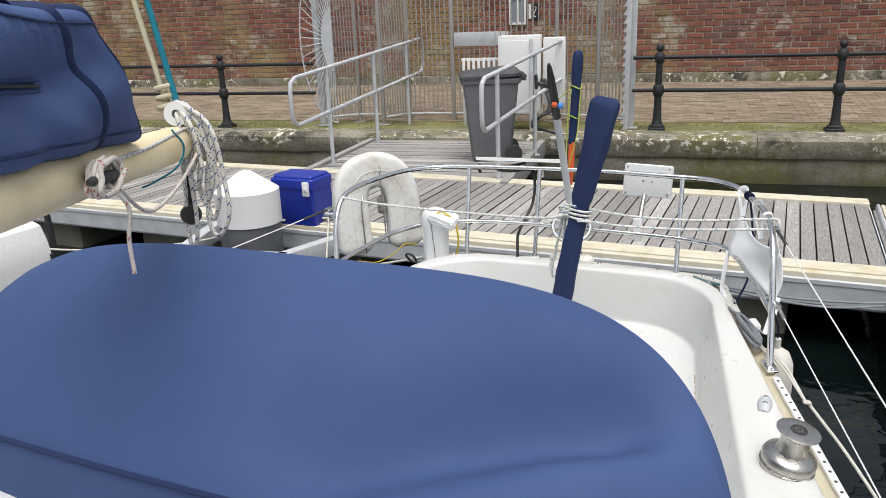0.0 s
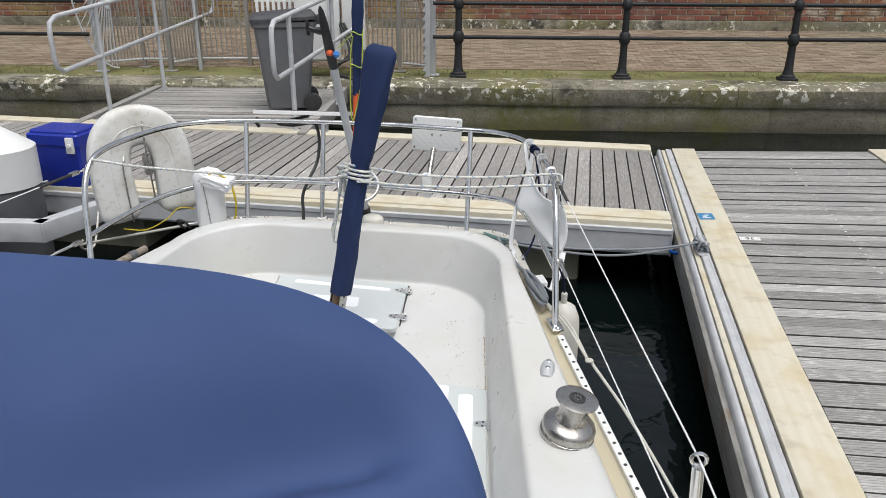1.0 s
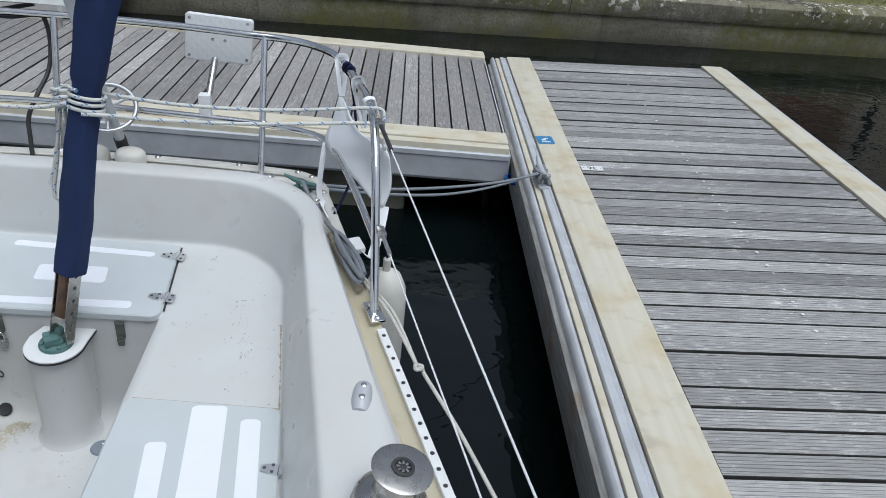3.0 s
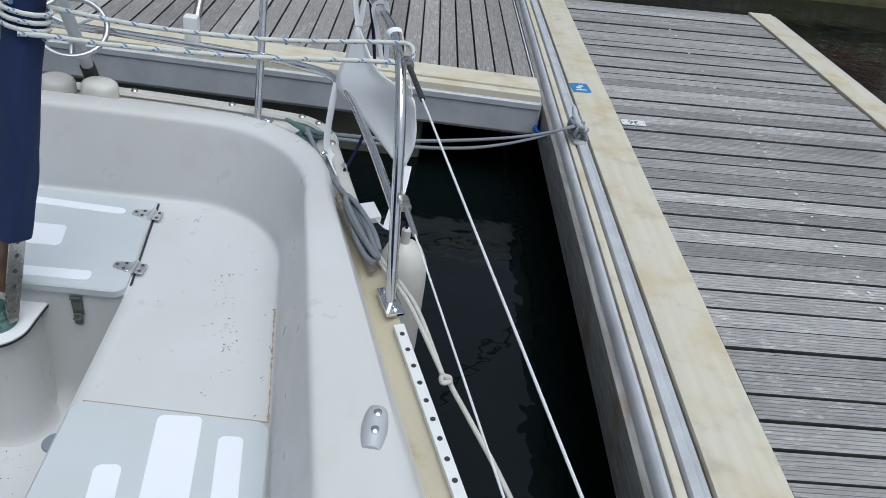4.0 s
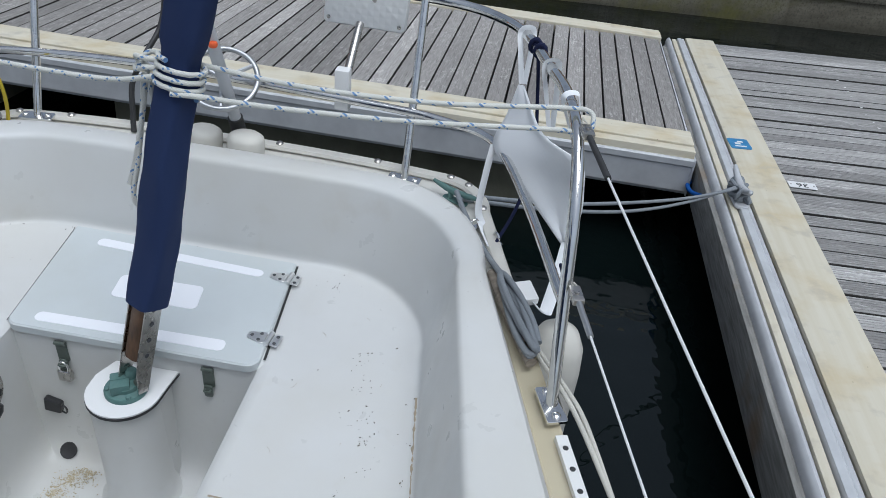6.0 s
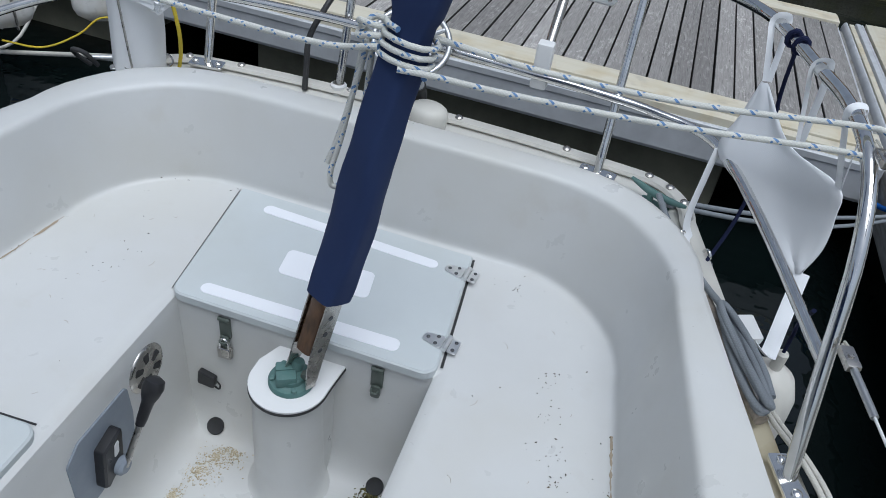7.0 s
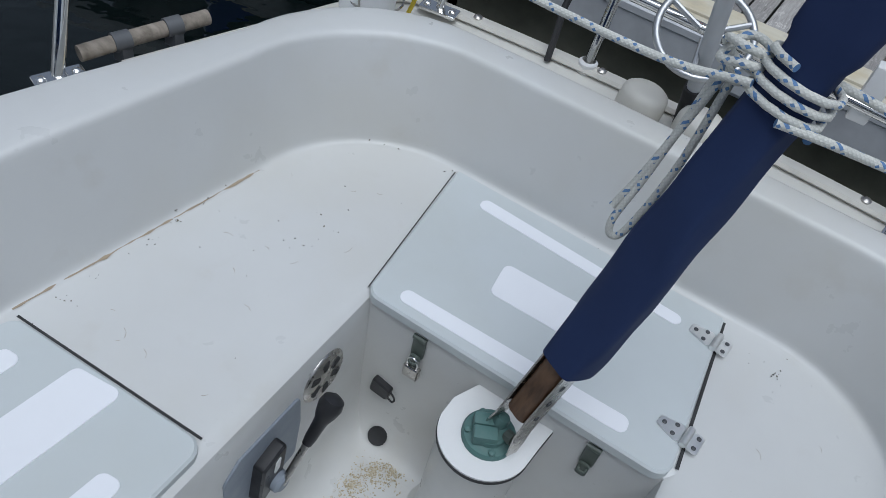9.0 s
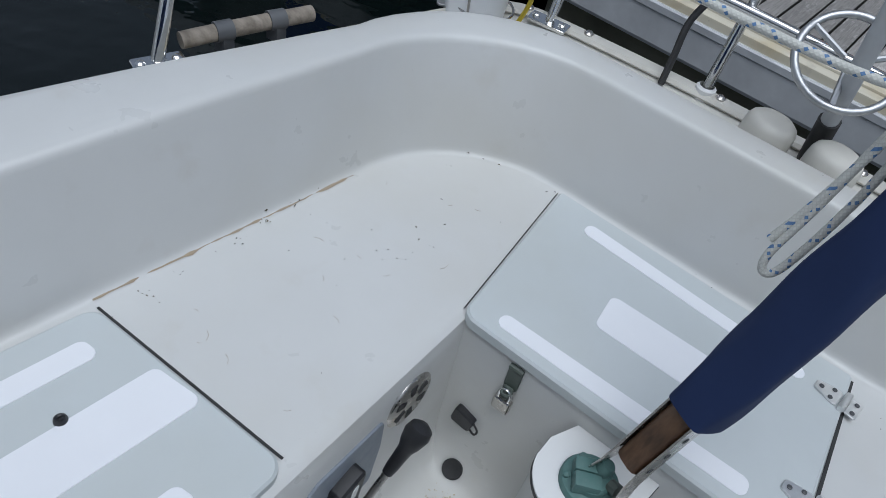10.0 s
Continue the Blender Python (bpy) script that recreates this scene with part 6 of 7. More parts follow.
bp = B1 - BD * 0.06 + bup * 0.05
bm = bmesh.new()
for i in range(3):
    lathe(bm, [(0.012, -0.006), (0.034, -0.006), (0.034, 0.006), (0.012, 0.006)], 18, Matrix.Translation(bp + BD * (0.018 * (i - 1)) + bup * 0.03) @ BD.to_track_quat("Z", "Y").to_matrix().to_4x4())
part("pulley", bm, "white_plastic", boom, "white pulley at the boom end")
T_ = Vector((-0.612, 1.80, 2.05))
rope("topping_lift", [Vector((-0.612, 1.80, 2.06)), Vector((-0.671, 1.80, 2.348)), Vector((-0.845, 1.80, 3.2))], 0.0075, "rope_cream", "cream rope running up from the boom end", None)
rope("topping_lift", [Vector((-0.577, 1.80, 2.055)), Vector((-0.629, 1.80, 2.346)), Vector((-0.79, 1.80, 3.25))], 0.0085, "rope_teal", "teal rope running up from the boom end", None)
bm = bmesh.new()
tube(bm, [T_ + Vector((0.022 * math.cos(1.57 * i / 3), 0.022 * math.sin(1.57 * i / 3), -0.02 + 0.0022 * i)) for i in range(40)], 0.007, 8)
tagged(part("rope_lashing", bm, "rope_cream"), "cream rope whipping at the boom end", "rope")
rg = random.Random(31)
for i in range(6):
    dx, bot = 0.02 * i, 1.64 + 0.045 * ((i * 5) % 6)
    wd = 0.02 + 0.028 * rg.random()
    x0 = -0.565 + 0.018 * i
    yy = 1.78 + 0.02 * rg.random()
    rope("coiled_halyard", [(-0.592, 1.80, 2.035 + 0.004 * i), (x0 - wd * 0.2, yy, 2.02 - 0.02 * i), (x0 - wd * 0.6, yy, (2.0 + bot) / 2), (x0 - wd, yy, bot + 0.05), (x0 - wd * 0.2, yy - 0.01, bot), (x0 + wd, yy - 0.015, bot + 0.06), (x0 + wd * 0.9, yy - 0.01, (2.0 + bot) / 2), (x0 + wd * 0.2, yy - 0.01, 2.0), (-0.590, 1.80, 2.05 + 0.004 * i)], 0.0062, "rope_blue", "white rope with blue flecks hung in loops", None, 8, "halyard loops")
bl = thing("hanging_block", "black pulley block hanging from the boom", "pulley block")
bm = bmesh.new()
lathe(bm, [(0.0, -0.011), (0.026, -0.011), (0.030, -0.006), (0.030, 0.006), (0.026, 0.011), (0, 0.011)], 20, pose(-0.575, 1.79, 1.74, 90, 0, 20))
part("sheave", bm, "rubber", bl)
bm = bmesh.new()
tube(bm, [(-0.572, 1.80, 1.93), (-0.574, 1.79, 1.84), (-0.575, 1.79, 1.72)], [0.008, 0.011, 0.014], 8, flat=0.5)
part("strap", bm, "iron", bl)

sb = thing("sail_bag", "navy canvas sail bag lying along the boom", "sail bag")
bm = bmesh.new()
rows = []
right = smooth_path([(0.030, 0.0, 0), (0.056, 0.04, 0), (0.076, 0.16, 0), (0.084, 0.34, 0), (0.087, 0.54, 0), (0.086, 0.72, 0), (0.083, 0.86, 0), (0.074, 0.95, 0), (0.050, 0.99, 0), (0.0, 1.0, 0)], 5)
BAGN = 89


def crease(i, h):
    """Slack cloth: folds that fan up from the foot, gathers under the top seam and a hollow between."""
    g = i / (BAGN - 1)
    fan = math.sin(26 * g + 5 * h + 1.5 * math.sin(9 * g)) * max(0.0, 1 - 1.5 * h) * 0.0045
    gather = math.sin(95 * g + 3 * math.sin(17 * g)) * math.exp(-((h - 0.80) / 0.10) ** 2) * 0.0022
    slack = 0.006 * math.sin(11 * g - 7 * h + 0.5) * math.sin(math.pi * h) - 0.010 * math.exp(-((h - 0.45 - 0.4 * (g - 0.5)) / 0.10) ** 2) * math.sin(math.pi * g)
    return fan + gather + slack


for i in range(BAGN):
    g = i / (BAGN - 1)
    p = B0.lerp(B1, 0.10 + 0.64 * g) + bup * 0.043
    e = 1.0 if i < BAGN - 1 else 0.0
    hgt = 0.248 + 0.012 * g + 0.004 * math.sin(14 * g)
    sl = 0.23 * g
    rows.append([p - BD * sl * h + bside * sd * (0.76 * a + 2.2 * crease(i, h)) * (0.80 + 0.20 * e) + bup * (h * hgt) for sd, half in ((1, right), (-1, right[-2::-1])) for a, h, _ in half])
loft(bm, rows, True, True)
part("bag", bm, "navy_bag", sb)
for j in (74, 88):
    bm = bmesh.new()
    tube(bm, [v + (v - (B0.lerp(B1, 0.5))).normalized() * 0.001 for v in rows[j]], 0.011, 8, flat=0.25)
    part("webbing_strap", bm, "navy_dark", sb)
bm = bmesh.new()
zp = [rows[i][19] + bside * 0.003 for i in range(34, 64)]
tube(bm, zp, 0.006, 8, flat=0.5)
part("zip", bm, "rubber", sb, "black zip")
bm = bmesh.new()
tube(bm, [p + bside * 0.0 + bup * 0.009 for p in zp], 0.005, 6, flat=0.5)
tube(bm, [p + bside * 0.0 - bup * 0.009 for p in zp], 0.005, 6, flat=0.5)
part("zip_tape", bm, "navy", sb)
for row_ in (32, 8):
    bm = bmesh.new()
    tube(bm, [r[row_] + bside * 0.001 for r in rows], 0.003, 6)
    part("seam", bm, "navy_dark", sb)
bm = bmesh.new()
tube(bm, smooth_path([rows[50][45], rows[54][45] + bup * 0.045, rows[62][45] + bup * 0.05, rows[72][45]], 5), 0.012, 8, flat=0.3)
part("handle", bm, "navy_dark", sb)

# ---- neighbouring boat, pile and blue box ----
nb = thing("neighbour_boat", "white neighbouring boat moored beside", "boat", pose(-2.69, 3.4, 0.0, 0, 0, -7))
bm = bmesh.new()
rows = [[(x, 0.0 + y, z) for x, z in ((0.0, 0.98), (-0.02, 1.08), (-0.05, 1.16), (-0.3, 1.26), (-1.2, 1.28), (-1.6, 1.1), (-1.6, -0.4), (-0.25, -0.4), (-0.04, 0.3))] for y in (-3.0, -1.5, 0.0)]
rows = [[(-0.8 + (x + 0.8) * k2, y, z) for x, _, z in rows[0]] for y, k2 in ((-7.0, 0.03), (-6.2, 0.35), (-5.2, 0.66), (-4.0, 0.90))] + rows
loft(bm, rows, True, True)
part("hull", bm, "hull", nb)
bm = bmesh.new()
tube(bm, [(-0.02, 0.03, 1.30), (-0.01, 0.03, 1.02)], 0.018, 10)
part("strut", bm, "iron", nb, "dark metal strut")
bm = bmesh.new()
slab(bm, [(-0.012, -0.03), (0.012, -0.03), (0.012, 0.03), (-0.012, 0.03)], 0, 0.02, 0.006, 3, 0.003, pose(0.0, 0.005, 0.965, 90, 0, 0))
part("fitting", bm, "black", nb)

pl = thing("pile", "dark mooring pile with a white conical cap", "pile", pose(-2.535, 5.36, 0))
bm = bmesh.new()
lathe(bm, [(0.25, -2.0), (0.25, 0.70), (0.0, 0.70)], 40)
part("shaft", bm, "pile", pl)
bm = bmesh.new()
lathe(bm, [(0.262, 0.655), (0.262, 0.925), (0.258, 0.928), (0.06, 1.07), (0.0, 1.09)], 44)
part("cap", bm, "white_plastic", pl, "white conical cap")
pg = thing("pile_guide", "galvanised pile guide bracket on the pontoon edge", "pile guide", pose(-2.535, 5.36, 0), kind="structure")
for a, b in (((-0.45, -0.36), (0.45, -0.36)), ((-0.45, -0.36), (-0.6, 0.42)), ((0.45, -0.36), (0.75, 0.30))):
    bm = bmesh.new()
    d = Vector((b[0] - a[0], b[1] - a[1], 0))
    m = Matrix.Translation(((a[0] + b[0]) / 2, (a[1] + b[1]) / 2, 0.44)) @ d.to_track_quat("X", "Z").to_matrix().to_4x4()
    box(bm, -d.length / 2 - 0.04, d.length / 2 + 0.04, -0.05, 0.05, -0.07, 0.07, 0.006, m)
    part("arm", bm, "galv", pg)

bb = thing("blue_box", "bright blue plastic cool box on the pontoon edge", "cool box", pose(-2.31, 5.90, 0.513, 0, 0, -8) @ Matrix.Diagonal((1, 1, 0.93, 1)))
bm = bmesh.new()
rows = []
for z, s in ((0.0, 0.97), (0.02, 1.0), (0.34, 1.0), (0.36, 1.0)):
    rows.append([(x * s, y * s, z) for x, y in ((-0.21, -0.14), (-0.195, -0.155), (0.195, -0.155), (0.21, -0.14), (0.21, 0.14), (0.195, 0.155), (-0.195, 0.155), (-0.21, 0.14))])
loft(bm, rows, True, True)
part("body", bm, "blue", bb)
bm = bmesh.new()
slab(bm, [(-0.22, -0.165), (0.22, -0.165), (0.22, 0.165), (-0.22, 0.165)], 0.36, 0.45, 0.03, 5, 0.012)
slab(bm, [(-0.20, -0.145), (0.20, -0.145), (0.20, 0.145), (-0.20, 0.145)], 0.445, 0.475, 0.03, 5, 0.010)
part("lid", bm, "blue", bb)
bm = bmesh.new()
box(bm, 0.125, 0.185, -0.185, -0.16, 0.30, 0.43, 0.006)
lathe(bm, [(0.018, 0), (0.018, 0.012), (0, 0.014)], 14, pose(0.155, -0.185, 0.365, 90, 0, 0))
part("latch", bm, "white_plastic", bb, "white latch")

# ---- pontoon fittings ----


def pontoon_cleat(m, wound):
    c = thing("pontoon_cleat", "grey metal mooring cleat on the pontoon edge", "cleat", m, "pontoon cleats")
    bm = bmesh.new()
    slab(bm, [(-0.03, -0.10), (0.03, -0.10), (0.03, 0.10), (-0.03, 0.10)], 0, 0.012, 0.02, 4, 0.003)
    part("base", bm, "galv", c)
    bm = bmesh.new()
    for q in (-0.04, 0.04):
        tube(bm, [(0, q, 0.01), (0, q, 0.06)], 0.014, 10)
    tube(bm, [(0, q, 0.062 + 2 * q * q) for q in (-0.14, -0.12, -0.06, 0, 0.06, 0.12, 0.14)], [0.007, 0.012, 0.016, 0.017, 0.016, 0.012, 0.007], 12)
    part("horn", bm, "galv", c)
    if wound:
        bm = bmesh.new()
        tube(bm, smooth_path([(0.034 * math.cos(1.9 * i), 0.075 * math.sin(1.3 * i), 0.045 + 0.03 * math.sin(2.3 * i)) for i in range(18)], 5), 0.0095, 8)
        ob = tagged(part("rope_turns", bm, "rope_grey"), "grey rope wound round the pontoon cleat", "rope")
        ob.matrix_world = m
    return c


pontoon_cleat(FINGER @ pose(0.125, -0.43, 0.0, 0, 0, 4), True)
pontoon_cleat(PONT @ pose(-4.35, 0.13, 0.012, 0, 0, 84), True)
rope("stern_line", [PONT @ Vector((-4.35, 0.10, 0.05)), PONT @ Vector((-4.7, 0.0, 0.04)), (-3.0, 5.2, 0.50), (-3.7, 4.7, 0.55), (-4.4, 4.2, 0.75)], 0.009, "rope_white", "pale stern line of the next boat", None)
rope("spring_line", [PONT @ Vector((-4.35, 0.10, 0.05)), (-1.6, 4.75, 0.46), (-1.25, 4.0, 0.75), tuple(BOAT @ Vector((-0.80, 0.59, 0.14)))], 0.007, "rope_white", "pale mooring line from the stern cleat", None)

rope("blue_line", [FINGER @ Vector((0.042, -0.30, -0.06)), FINGER @ Vector((0.012, -0.22, -0.10)), FINGER @ Vector((-0.012, -0.12, -0.13)), FINGER @ Vector((-0.010, 0.0, -0.15)), FINGER @ Vector((0.035, 0.10, -0.16))], 0.011, "rope_sky", "bright blue line hanging behind the cleat", None)

tg = thing("berth_tag", "blue berth tag on the timber edge", "tag", FINGER @ pose(0.235, 0.22, 0.0125, 0, 0, 4))
bm = bmesh.new()
slab(bm, [(-0.052, -0.068), (0.052, -0.068), (0.052, 0.068), (-0.052, 0.068)], 0, 0.002, 0.014, 4, 0.0005)
part("plate", bm, "tag_blue", tg)
for a, b, c, d in ((-0.028, 0.028, -0.042, -0.028), (-0.022, 0.006, -0.012, 0.012), (-0.006, 0.022, 0.016, 0.034)):
    bm = bmesh.new()
    box(bm, a, b, c, d, 0.002, 0.0026)
    part("print", bm, "white_plastic", tg)
np_ = thing("berth_number", "white berth number plate screwed to the planks", "sign", FINGER @ pose(0.45, -0.205, 0.005, 0, 0, 180))
bm = bmesh.new()
slab(bm, [(-0.062, -0.032), (0.062, -0.032), (0.062, 0.032), (-0.062, 0.032)], 0, 0.003, 0.004, 3, 0.0005)
part("plate", bm, "white_plastic", np_)
cu = bpy.data.curves.new("digits", "FONT")
cu.body, cu.size, cu.align_x, cu.align_y, cu.extrude = "36", 0.058, "CENTER", "CENTER", 0.0004
to = new("digits", cu)
dg_ = bpy.context.evaluated_depsgraph_get()
me = bpy.data.meshes.new_from_object(to.evaluated_get(dg_))
bpy.data.objects.remove(to)
me.materials.clear()
me.materials.append(M["black"])
dob = new("digits", me)
dob.parent = np_
dob.location = (0, 0, 0.0036)
dob["label"] = "black digits"
for a in (-0.05, 0.05):
    bm = bmesh.new()
    screw(bm, a, 0, 0.003, 0.004)
    part("screw", bm, "satin", np_)
bm = bmesh.new()
rg = random.Random(2)
for i in range(34):
    y = 1.6 - 0.1065 * i + 0.02 * rg.uniform(-1, 1)
    lathe(bm, [(0.0075 * rg.uniform(0.5, 1.2), 0), (0, 0.0015)], 7, pose(1.062 + 0.018 * y + 0.008 * rg.uniform(-1, 1), y, 0.0035))
ob = tagged(part("droppings", bm, "white_plastic"), "line of small white spots along the planks", "spots", kind="stuff")
ob.matrix_world = FINGER

# ---- quay furniture ----


def railing_post(x):
    """A cast-iron post with a flared foot, two collars and a ball on top."""
    p = thing("railing_post", "black cast-iron railing post on the quay edge", "railing post", pose(x, 10.735, QZ), "quay railing posts")
    bm = bmesh.new()
    slab(bm, [(-0.11, -0.11), (0.11, -0.11), (0.11, 0.11), (-0.11, 0.11)], -0.01, 0.03, 0.01, 2, 0.006)
    lathe(bm, [(0.10, 0.03), (0.098, 0.055), (0.075, 0.07), (0.062, 0.11), (0.056, 0.16), (0.05, 0.30)], 20)
    part("foot", bm, "iron", p)
    bm = bmesh.new()
    lathe(bm, [(0.05, 0.28), (0.047, 0.44), (0.056, 0.45), (0.07, 0.47), (0.074, 0.52), (0.07, 0.57), (0.056, 0.59), (0.046, 0.60), (0.042, 0.88), (0.054, 0.89), (0.064, 0.91), (0.067, 0.95), (0.060, 0.99), (0.042, 1.01), (0.030, 1.02), (0.028, 1.03), (0.042, 1.045), (0.05, 1.07), (0.044, 1.10), (0.024, 1.118), (0, 1.122)], 20)
    part("shaft", bm, "iron", p)
    return p


posts = [0.62 + 2.2 * i for i in range(-8, 9)]
posts = [x for x in posts if not -4.6 < x < 0.3]
for x in posts:
    railing_post(x)
for x0, x1 in ((-18, -4.4), (0.28, 19.5)):
    for z in (0.52, 0.95):
        bm = bmesh.new()
        tube(bm, [(x0, 10.735, QZ + z), (x1, 10.735, QZ + z)], 0.026, 12)
        tagged(part("railing_bar", bm, "iron"), "black iron rail between the quay posts", "rail", "quay rails")

# wall of brick, laid in courses; the bricks nearest the gate are pieces of their own
BL, BH, BX0, BX1 = 0.285, 0.098, -17.5, 12.0
wall = tagged(thing("wall_brick", "old red brick wall with pale and yellow patches", "brick wall", pose(0, WY, WZ)), kind="structure")
bm = bmesh.new()
box(bm, -40, 40, 0.012, 0.4, -0.3, 4.2)
part("mortar_bed", bm, "mortar", wall, smooth=False)
bv = [(0, 0), (1, 0), (1, 1), (0, 1)]


def brick_geo(x0, x1, z0, z1, y, verts, faces):
    i = len(verts)
    e = 0.008
    verts += [(x0, 0.014, z0), (x1, 0.014, z0), (x1, 0.014, z1), (x0, 0.014, z1), (x0 + e, y, z0 + e), (x1 - e, y, z0 + e), (x1 - e, y, z1 - e), (x0 + e, y, z1 - e)]
    faces += [(i + 4, i + 5, i + 6, i + 7), (i, i + 1, i + 5, i + 4), (i + 1, i + 2, i + 6, i + 5), (i + 2, i + 3, i + 7, i + 6), (i + 3, i, i + 4, i + 7)]


rg = random.Random(77)
verts, faces = [], []
single = []
for c in range(26):
    z0 = 0.16 + c * BH
    off = 0.5 * BL * (c % 2)
    x = BX0 + off
    while x < BX1:
        x1 = x + BL - 0.018
        y = rg.uniform(-0.010, 0.002)
        if 1.6 < x < 5.2 and 2 <= c < 20 and len(single) < 290:
            single.append((x, x1, z0, z0 + BH - 0.019, y))
        else:
            brick_geo(x, x1, z0, z0 + BH - 0.019, y, verts, faces)
        x += BL
me = bpy.data.meshes.new("bricks")
me.from_pydata(verts, [], faces)
me.materials.append(M["brick"])
ob = new("bricks", me)
ob.parent = wall
ob["kind"] = "stuff"
bm = bmesh.new()
box(bm, -40, 40, -0.06, 0.02, -0.1, 0.15, 0.008)
part("plinth", bm, "quay", wall, "mossy stone plinth")
shared = {}
for x0, x1, z0, z1, y in single:
    key = round(y * 400)
    if key not in shared:
        v2, f2 = [], []
        brick_geo(0, x1 - x0, 0, z1 - z0, y, v2, f2)
        shared[key] = bpy.data.meshes.new("brick")
        shared[key].from_pydata(v2, [], f2)
        shared[key].materials.append(M["brick_single"])
    ob = new("brick", shared[key])
    ob.parent = wall
    ob.location = (x0, 0, z0)

# pavers on the quay, laid in half-bond rows
verts, faces = [], []
rg = random.Random(78)
y = 11.35
row = 0
while y < WY - 0.1:
    x = -16 + 0.105 * (row % 2)
    while x < 12:
        i = len(verts)
        h = rg.uniform(-0.003, 0.003)
        z0, z1 = ground_z(y) + h, ground_z(y + 0.098) + h
        verts += [(x, y, z0), (x + 0.202, y, z0), (x + 0.202, y + 0.098, z1), (x, y + 0.098, z1), (x, y, z0 - 0.03), (x + 0.202, y, z0 - 0.03), (x + 0.202, y + 0.098, z1 - 0.03), (x, y + 0.098, z1 - 0.03)]
        faces += [(i, i + 1, i + 2, i + 3), (i, i + 4, i + 5, i + 1), (i + 1, i + 5, i + 6, i + 2), (i + 3, i + 7, i + 4, i)]
        x += 0.211
    y += 0.107
    row += 1
me = bpy.data.meshes.new("pavers")
me.from_pydata(verts, [], faces)
me.materials.append(M["paver"])
tagged(new("pavers", me), "pale red brick pavers of the quayside walk", "pavement", kind="stuff")

# grass tufts along the coping and the wall foot
verts, faces = [], []
rg = random.Random(79)
for _ in range(11000):
    if rg.random() < 0.68:
        x, y = rg.uniform(-15, 11), rg.uniform(10.58, 11.4)
        keep = noise.noise(Vector((x * 0.8, y * 2, 0))) > -0.15
    else:
        x, y = rg.uniform(-15, 11), rg.uniform(WY - 0.25, WY - 0.07)
        keep = noise.noise(Vector((x * 0.9, 3.1, 0))) > 0.1
    if not keep or (-3.3 < x < -0.8 and y < 11.1):
        continue
    z = ground_z(y) - 0.012
    a, hgt, b = rg.uniform(0, 6.28), rg.uniform(0.012, 0.045), rg.uniform(0.003, 0.007)
    lx, ly = rg.uniform(-0.03, 0.03), rg.uniform(-0.03, 0.03)
    i = len(verts)
    verts += [(x - b * math.cos(a), y - b * math.sin(a), z), (x + b * math.cos(a), y + b * math.sin(a), z), (x + lx, y + ly, z + hgt)]
    faces.append((i, i + 1, i + 2))
me = bpy.data.meshes.new("grass")
me.from_pydata(verts, [], faces)
me.materials.append(M["grass"])
tagged(new("grass", me), "short rough grass along the quay edge", "grass", kind="stuff")

# security fence and gate at the head of the gangway
fence = thing("security_fence", "galvanised steel bar fence and gate on the quay", "fence", kind="structure")


def bars(x0, x1, y0, y1, step, z0=0.72, z1=3.2, r=0.0105):
    n = max(1, round(math.hypot(x1 - x0, y1 - y0) / (step * 0.62)))
    for i in range(n + 1):
        q = i / n
        bm = bmesh.new()
        tube(bm, [(x0 + (x1 - x0) * q, y0 + (y1 - y0) * q, z0), (x0 + (x1 - x0) * q, y0 + (y1 - y0) * q, z1)], r, 6)
        part("bar", bm, "fence_bar", fence)
    for z in (z0, 2.9):
        bm = bmesh.new()
        tube(bm, [(x0, y0, z), (x1, y1, z)], 0.018, 8)
        part("cross_rail", bm, "galv", fence)


def fence_post(x, y, r=0.035, mat_="galv"):
    bm = bmesh.new()
    box(bm, x - r, x + r, y - r, y + r, QZ - 0.02, 3.3, 0.006)
    slab(bm, [(-0.09, -0.06), (0.09, -0.06), (0.09, 0.06), (-0.09, 0.06)], QZ - 0.005, QZ + 0.012, 0.02, 3, 0.003, pose(x, y, 0))
    part("fence_post", bm, mat_, fence)


bars(-4.35, -3.95, 10.95, 11.3, 0.075)
bars(-3.92, -3.45, 11.3, 11.3, 0.12)
bars(-3.38, -3.15, 11.0, 11.4, 0.085)
bars(-3.1, -2.45, 11.4, 11.45, 0.12)
bars(-2.40, -0.85, 11.45, 11.35, 0.135)
bars(-0.80, -0.25, 11.3, 11.2, 0.12)
bars(-0.15, 0.20, 11.1, 10.85, 0.10)
for x, y, r in ((-4.38, 10.92, 0.045), (-3.93, 11.32, 0.025), (-3.42, 11.0, 0.028), (-3.12, 11.42, 0.022), (-2.42, 11.45, 0.028), (-0.82, 11.32, 0.022), (-0.21, 11.15, 0.028), (0.27, 10.85, 0.04)):
    fence_post(x, y, r, "galv" if r > 0.03 else "fence_bar")
bm = bmesh.new()
box(bm, -2.38, -1.55, 11.40, 11.43, 1.72, 1.92, 0.004)
part("lock_plate", bm, "galv", fence)
# fan of spikes at the left end
FCX, FCZ = -4.12, 1.87
for i in range(26):
    a = math.pi / 2 + math.pi * (i + 0.5) / 26
    d = Vector((0.36 * math.cos(a), -0.55 * abs(math.cos(a)) * 0.3, math.sin(a)))
    bm = bmesh.new()
    tube(bm, [Vector((FCX, 10.9, FCZ)) + d * 0.42, Vector((FCX, 10.9, FCZ)) + d * 1.20], [0.010, 0.006], 6)
    part("spike", bm, "galv", fence)
bm = bmesh.new()
tube(bm, [Vector((FCX, 10.9, FCZ)) + 1.22 * Vector((0.36 * math.cos(a), -0.55 * abs(math.cos(a)) * 0.3, math.sin(a))) for a in [math.pi / 2 + math.pi * i / 30 for i in range(31)]], 0.012, 6)
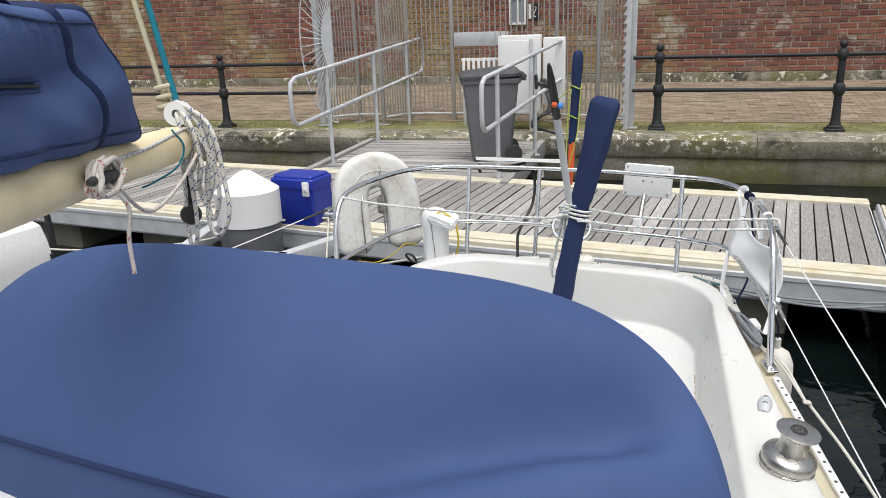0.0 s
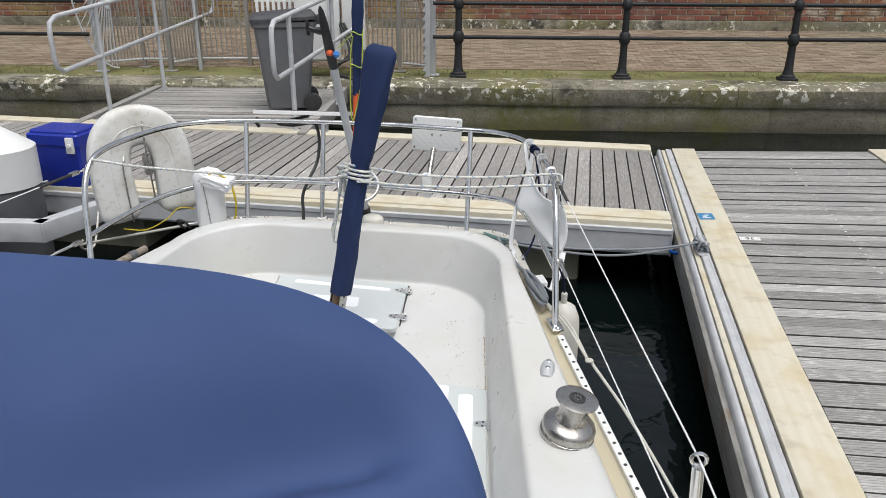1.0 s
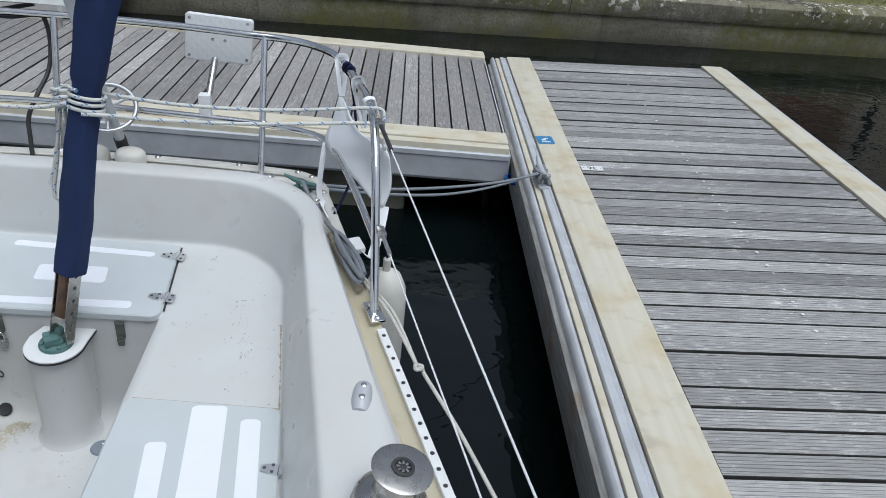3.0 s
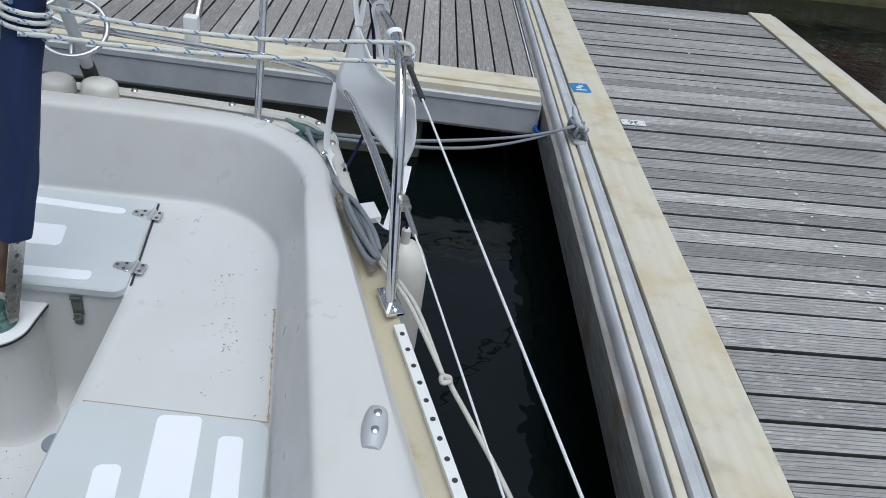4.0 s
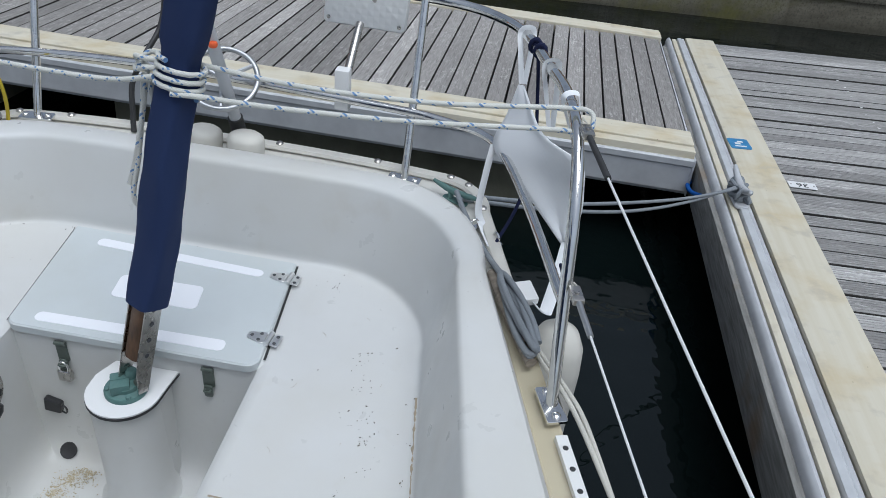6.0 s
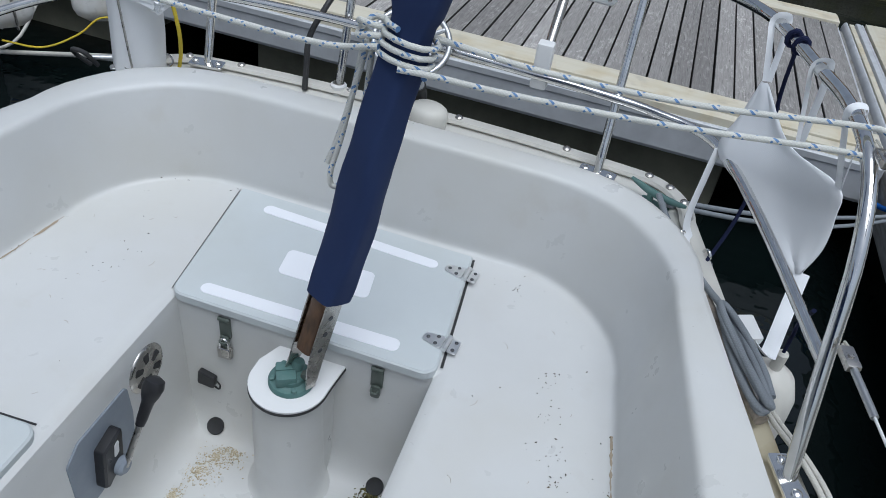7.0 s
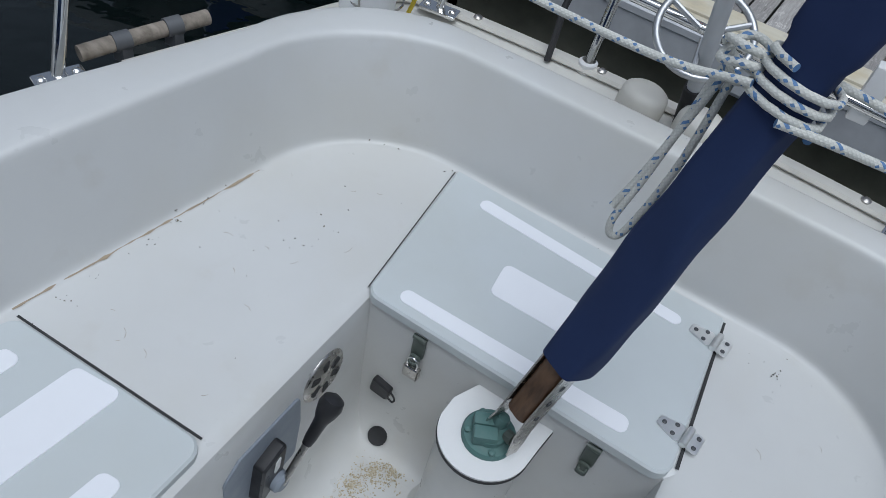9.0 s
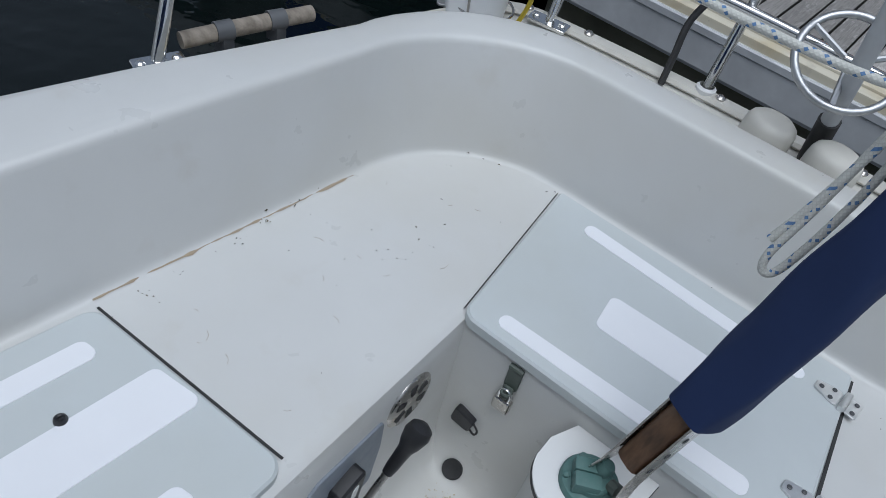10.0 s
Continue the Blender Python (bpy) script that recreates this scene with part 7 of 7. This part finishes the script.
part("fan_rim", bm, "galv", fence)
bm = bmesh.new()
loft(bm, [[Vector((FCX, 10.9 - dy, FCZ)) + 0.44 * Vector((0.36 * math.cos(a), -0.1 * abs(math.cos(a)), math.sin(a))) for a in [math.pi / 2 + math.pi * i / 16 for i in range(17)]] for dy in (0.0, 0.03)], True, True)
part("fan_hub", bm, "galv", fence)
# spiked edge at the right end
for i in range(24):
    bm = bmesh.new()
    z = QZ - 0.05 + 0.11 * i
    loft(bm, [[(0.19, y, z), (0.19, y, z + 0.10), (0.135, y, z + 0.02)] for y in (10.72, 10.73)], True, True)
    part("spike", bm, "galv", fence)
bm = bmesh.new()
box(bm, 0.18, 0.24, 10.715, 10.735, QZ - 0.2, 3.2, 0.003)
part("spiked_strip", bm, "galv", fence)

# window and box seen through the gate
wd = tagged(thing("window_1", "small white framed window in the brick wall", "window", pose(-1.98, WY - 0.02, 2.17)), kind="structure")
for x0, x1, z0, z1 in ((-0.16, -0.12, -0.24, 0.24), (0.12, 0.16, -0.24, 0.24), (-0.12, 0.12, 0.20, 0.24), (-0.12, 0.12, -0.24, -0.20), (-0.02, 0.02, -0.20, 0.20)):
    bm = bmesh.new()
    box(bm, x0, x1, -0.03, 0.0, z0, z1, 0.004)
    part("frame_bar", bm, "white_plastic", wd)
bm = bmesh.new()
box(bm, -0.12, 0.12, -0.012, -0.006, -0.20, 0.20)
part("pane", bm, "grey_plastic", wd)
sg = thing("wall_sign", "small black and white notice on the wall", "sign", pose(-1.66, WY - 0.03, 2.15))
bm = bmesh.new()
box(bm, -0.06, 0.08, -0.006, 0.0, -0.16, 0.14)
part("board", bm, "black", sg)
bm = bmesh.new()
box(bm, -0.115, -0.065, -0.008, 0.0, -0.12, 0.14)
part("notice", bm, "white_plastic", sg)
bm = bmesh.new()
tube(bm, smooth_path([(0.0, -0.012, 0.09), (0.025, -0.012, 0.07), (0.0, -0.012, 0.0), (-0.02, -0.012, -0.06), (0.02, -0.012, -0.09)], 4), 0.007, 6)
part("mark", bm, "white_plastic", sg)

cab = thing("meter_cabinet", "white metal service cabinet beside the gangway", "cabinet", pose(-1.25, 10.75, QZ, 0, 0, 6))
bm = bmesh.new()
box(bm, -0.29, 0.29, -0.2, 0.2, 0.25, 1.28, 0.012)
part("body", bm, "white_plastic", cab)
bm = bmesh.new()
box(bm, -0.26, 0.14, -0.215, -0.2, 0.32, 1.22, 0.006)
part("door", bm, "white_plastic", cab)
bm = bmesh.new()
box(bm, 0.32, 0.62, -0.12, 0.18, 0.35, 1.24, 0.01)
part("side_box", bm, "white_plastic", cab)
bm = bmesh.new()
box(bm, 0.14, 0.18, -0.24, -0.2, -0.05, 1.24, 0.003)
part("leg", bm, "galv", cab)
bm = bmesh.new()
box(bm, -0.25, -0.2, -0.1, 0.1, -0.05, 0.25)
part("leg", bm, "galv", cab)
for q in range(3):
    rope("service_cable", [(-0.95 + 0.03 * q, 10.6, 1.3), (-0.80 + 0.05 * q, 10.4, 0.95), (-1.0, 10.2, 0.72 + 0.03 * q), (-0.75, 10.1, 0.66), (-0.55, 10.05, 0.62)], 0.016, "rubber", "black cable looping from the cabinet", None, 8, "service cables")


def wheelie_bin(x, y, z, rz, lid_mat, label):
    b = thing("wheelie_bin", label, "wheelie bin", pose(x, y, z, 0, 0, rz))
    bm = bmesh.new()
    rows = []
    for zz, hx, hy in ((0.03, 0.215, 0.22), (0.06, 0.225, 0.235), (0.55, 0.255, 0.285), (0.90, 0.275, 0.32), (0.92, 0.295, 0.345), (0.97, 0.30, 0.35), (0.975, 0.28, 0.33)):
        rows.append([(sx * hx + ex, sy * hy + ey, zz) for sx, sy, ex, ey in ((-1, -1, 0, 0.03), (-1, -1, 0.03, 0), (1, -1, -0.03, 0), (1, -1, 0, 0.03), (1, 1, 0, -0.03), (1, 1, -0.03, 0), (-1, 1, 0.03, 0), (-1, 1, 0, -0.03))])
    loft(bm, rows, True, True)
    part("body", bm, "bin", b)
    bm = bmesh.new()
    rows = []
    for zz, hx, hy in ((0.965, 0.31, 0.36), (1.0, 0.31, 0.36), (1.03, 0.28, 0.33), (1.055, 0.16, 0.22)):
        rows.append([(sx * hx + ex, sy * hy + ey, zz + (0.03 if sy > 0 else 0)) for sx, sy, ex, ey in ((-1, -1, 0, 0.03), (-1, -1, 0.03, 0), (1, -1, -0.03, 0), (1, -1, 0, 0.03), (1, 1, 0, -0.03), (1, 1, -0.03, 0), (-1, 1, 0.03, 0), (-1, 1, 0, -0.03))])
    loft(bm, rows, True, True)
    part("lid", bm, lid_mat, b, "dark lid")
    bm = bmesh.new()
    tube(bm, [(-0.25, 0.40, 0.99), (0.25, 0.40, 0.99)], 0.018, 10)
    for q in (-0.25, 0.0, 0.25):
        box(bm, q - 0.02, q + 0.02, 0.32, 0.41, 0.94, 1.0, 0.005)
    part("handle", bm, lid_mat, b)
    for sx in (-1, 1):
        bm = bmesh.new()
        lathe(bm, [(0.03, -0.025), (0.085, -0.025), (0.10, -0.018), (0.10, 0.018), (0.085, 0.025), (0.03, 0.025), (0, 0.02)], 24, pose(sx * 0.26, 0.26, 0.10, 0, 90, 0))
        part("wheel", bm, "rubber", b)
    return b


wheelie_bin(-1.29, 8.95, 0.512, -75, "bin_lid", "grey wheelie bin with a dark lid on the gangway")
for i in range(9):
    bm = bmesh.new()
    box(bm, -2.14 + 0.075 * i, -2.10 + 0.075 * i, 10.94, 10.955, 1.10, 1.56, 0.003)
    part("white_slat", bm, "white_plastic", fence)
for z in (1.12, 1.555):
    bm = bmesh.new()
    box(bm, -2.16, -1.48, 10.955, 10.975, z - 0.02, z + 0.02, 0.003)
    part("slat_rail", bm, "white_plastic", fence)
for x in (-2.13, -1.51):
    bm = bmesh.new()
    box(bm, x - 0.02, x + 0.02, 10.975, 11.0, QZ - 0.01, 1.57, 0.003)
    part("slat_post", bm, "galv", fence)
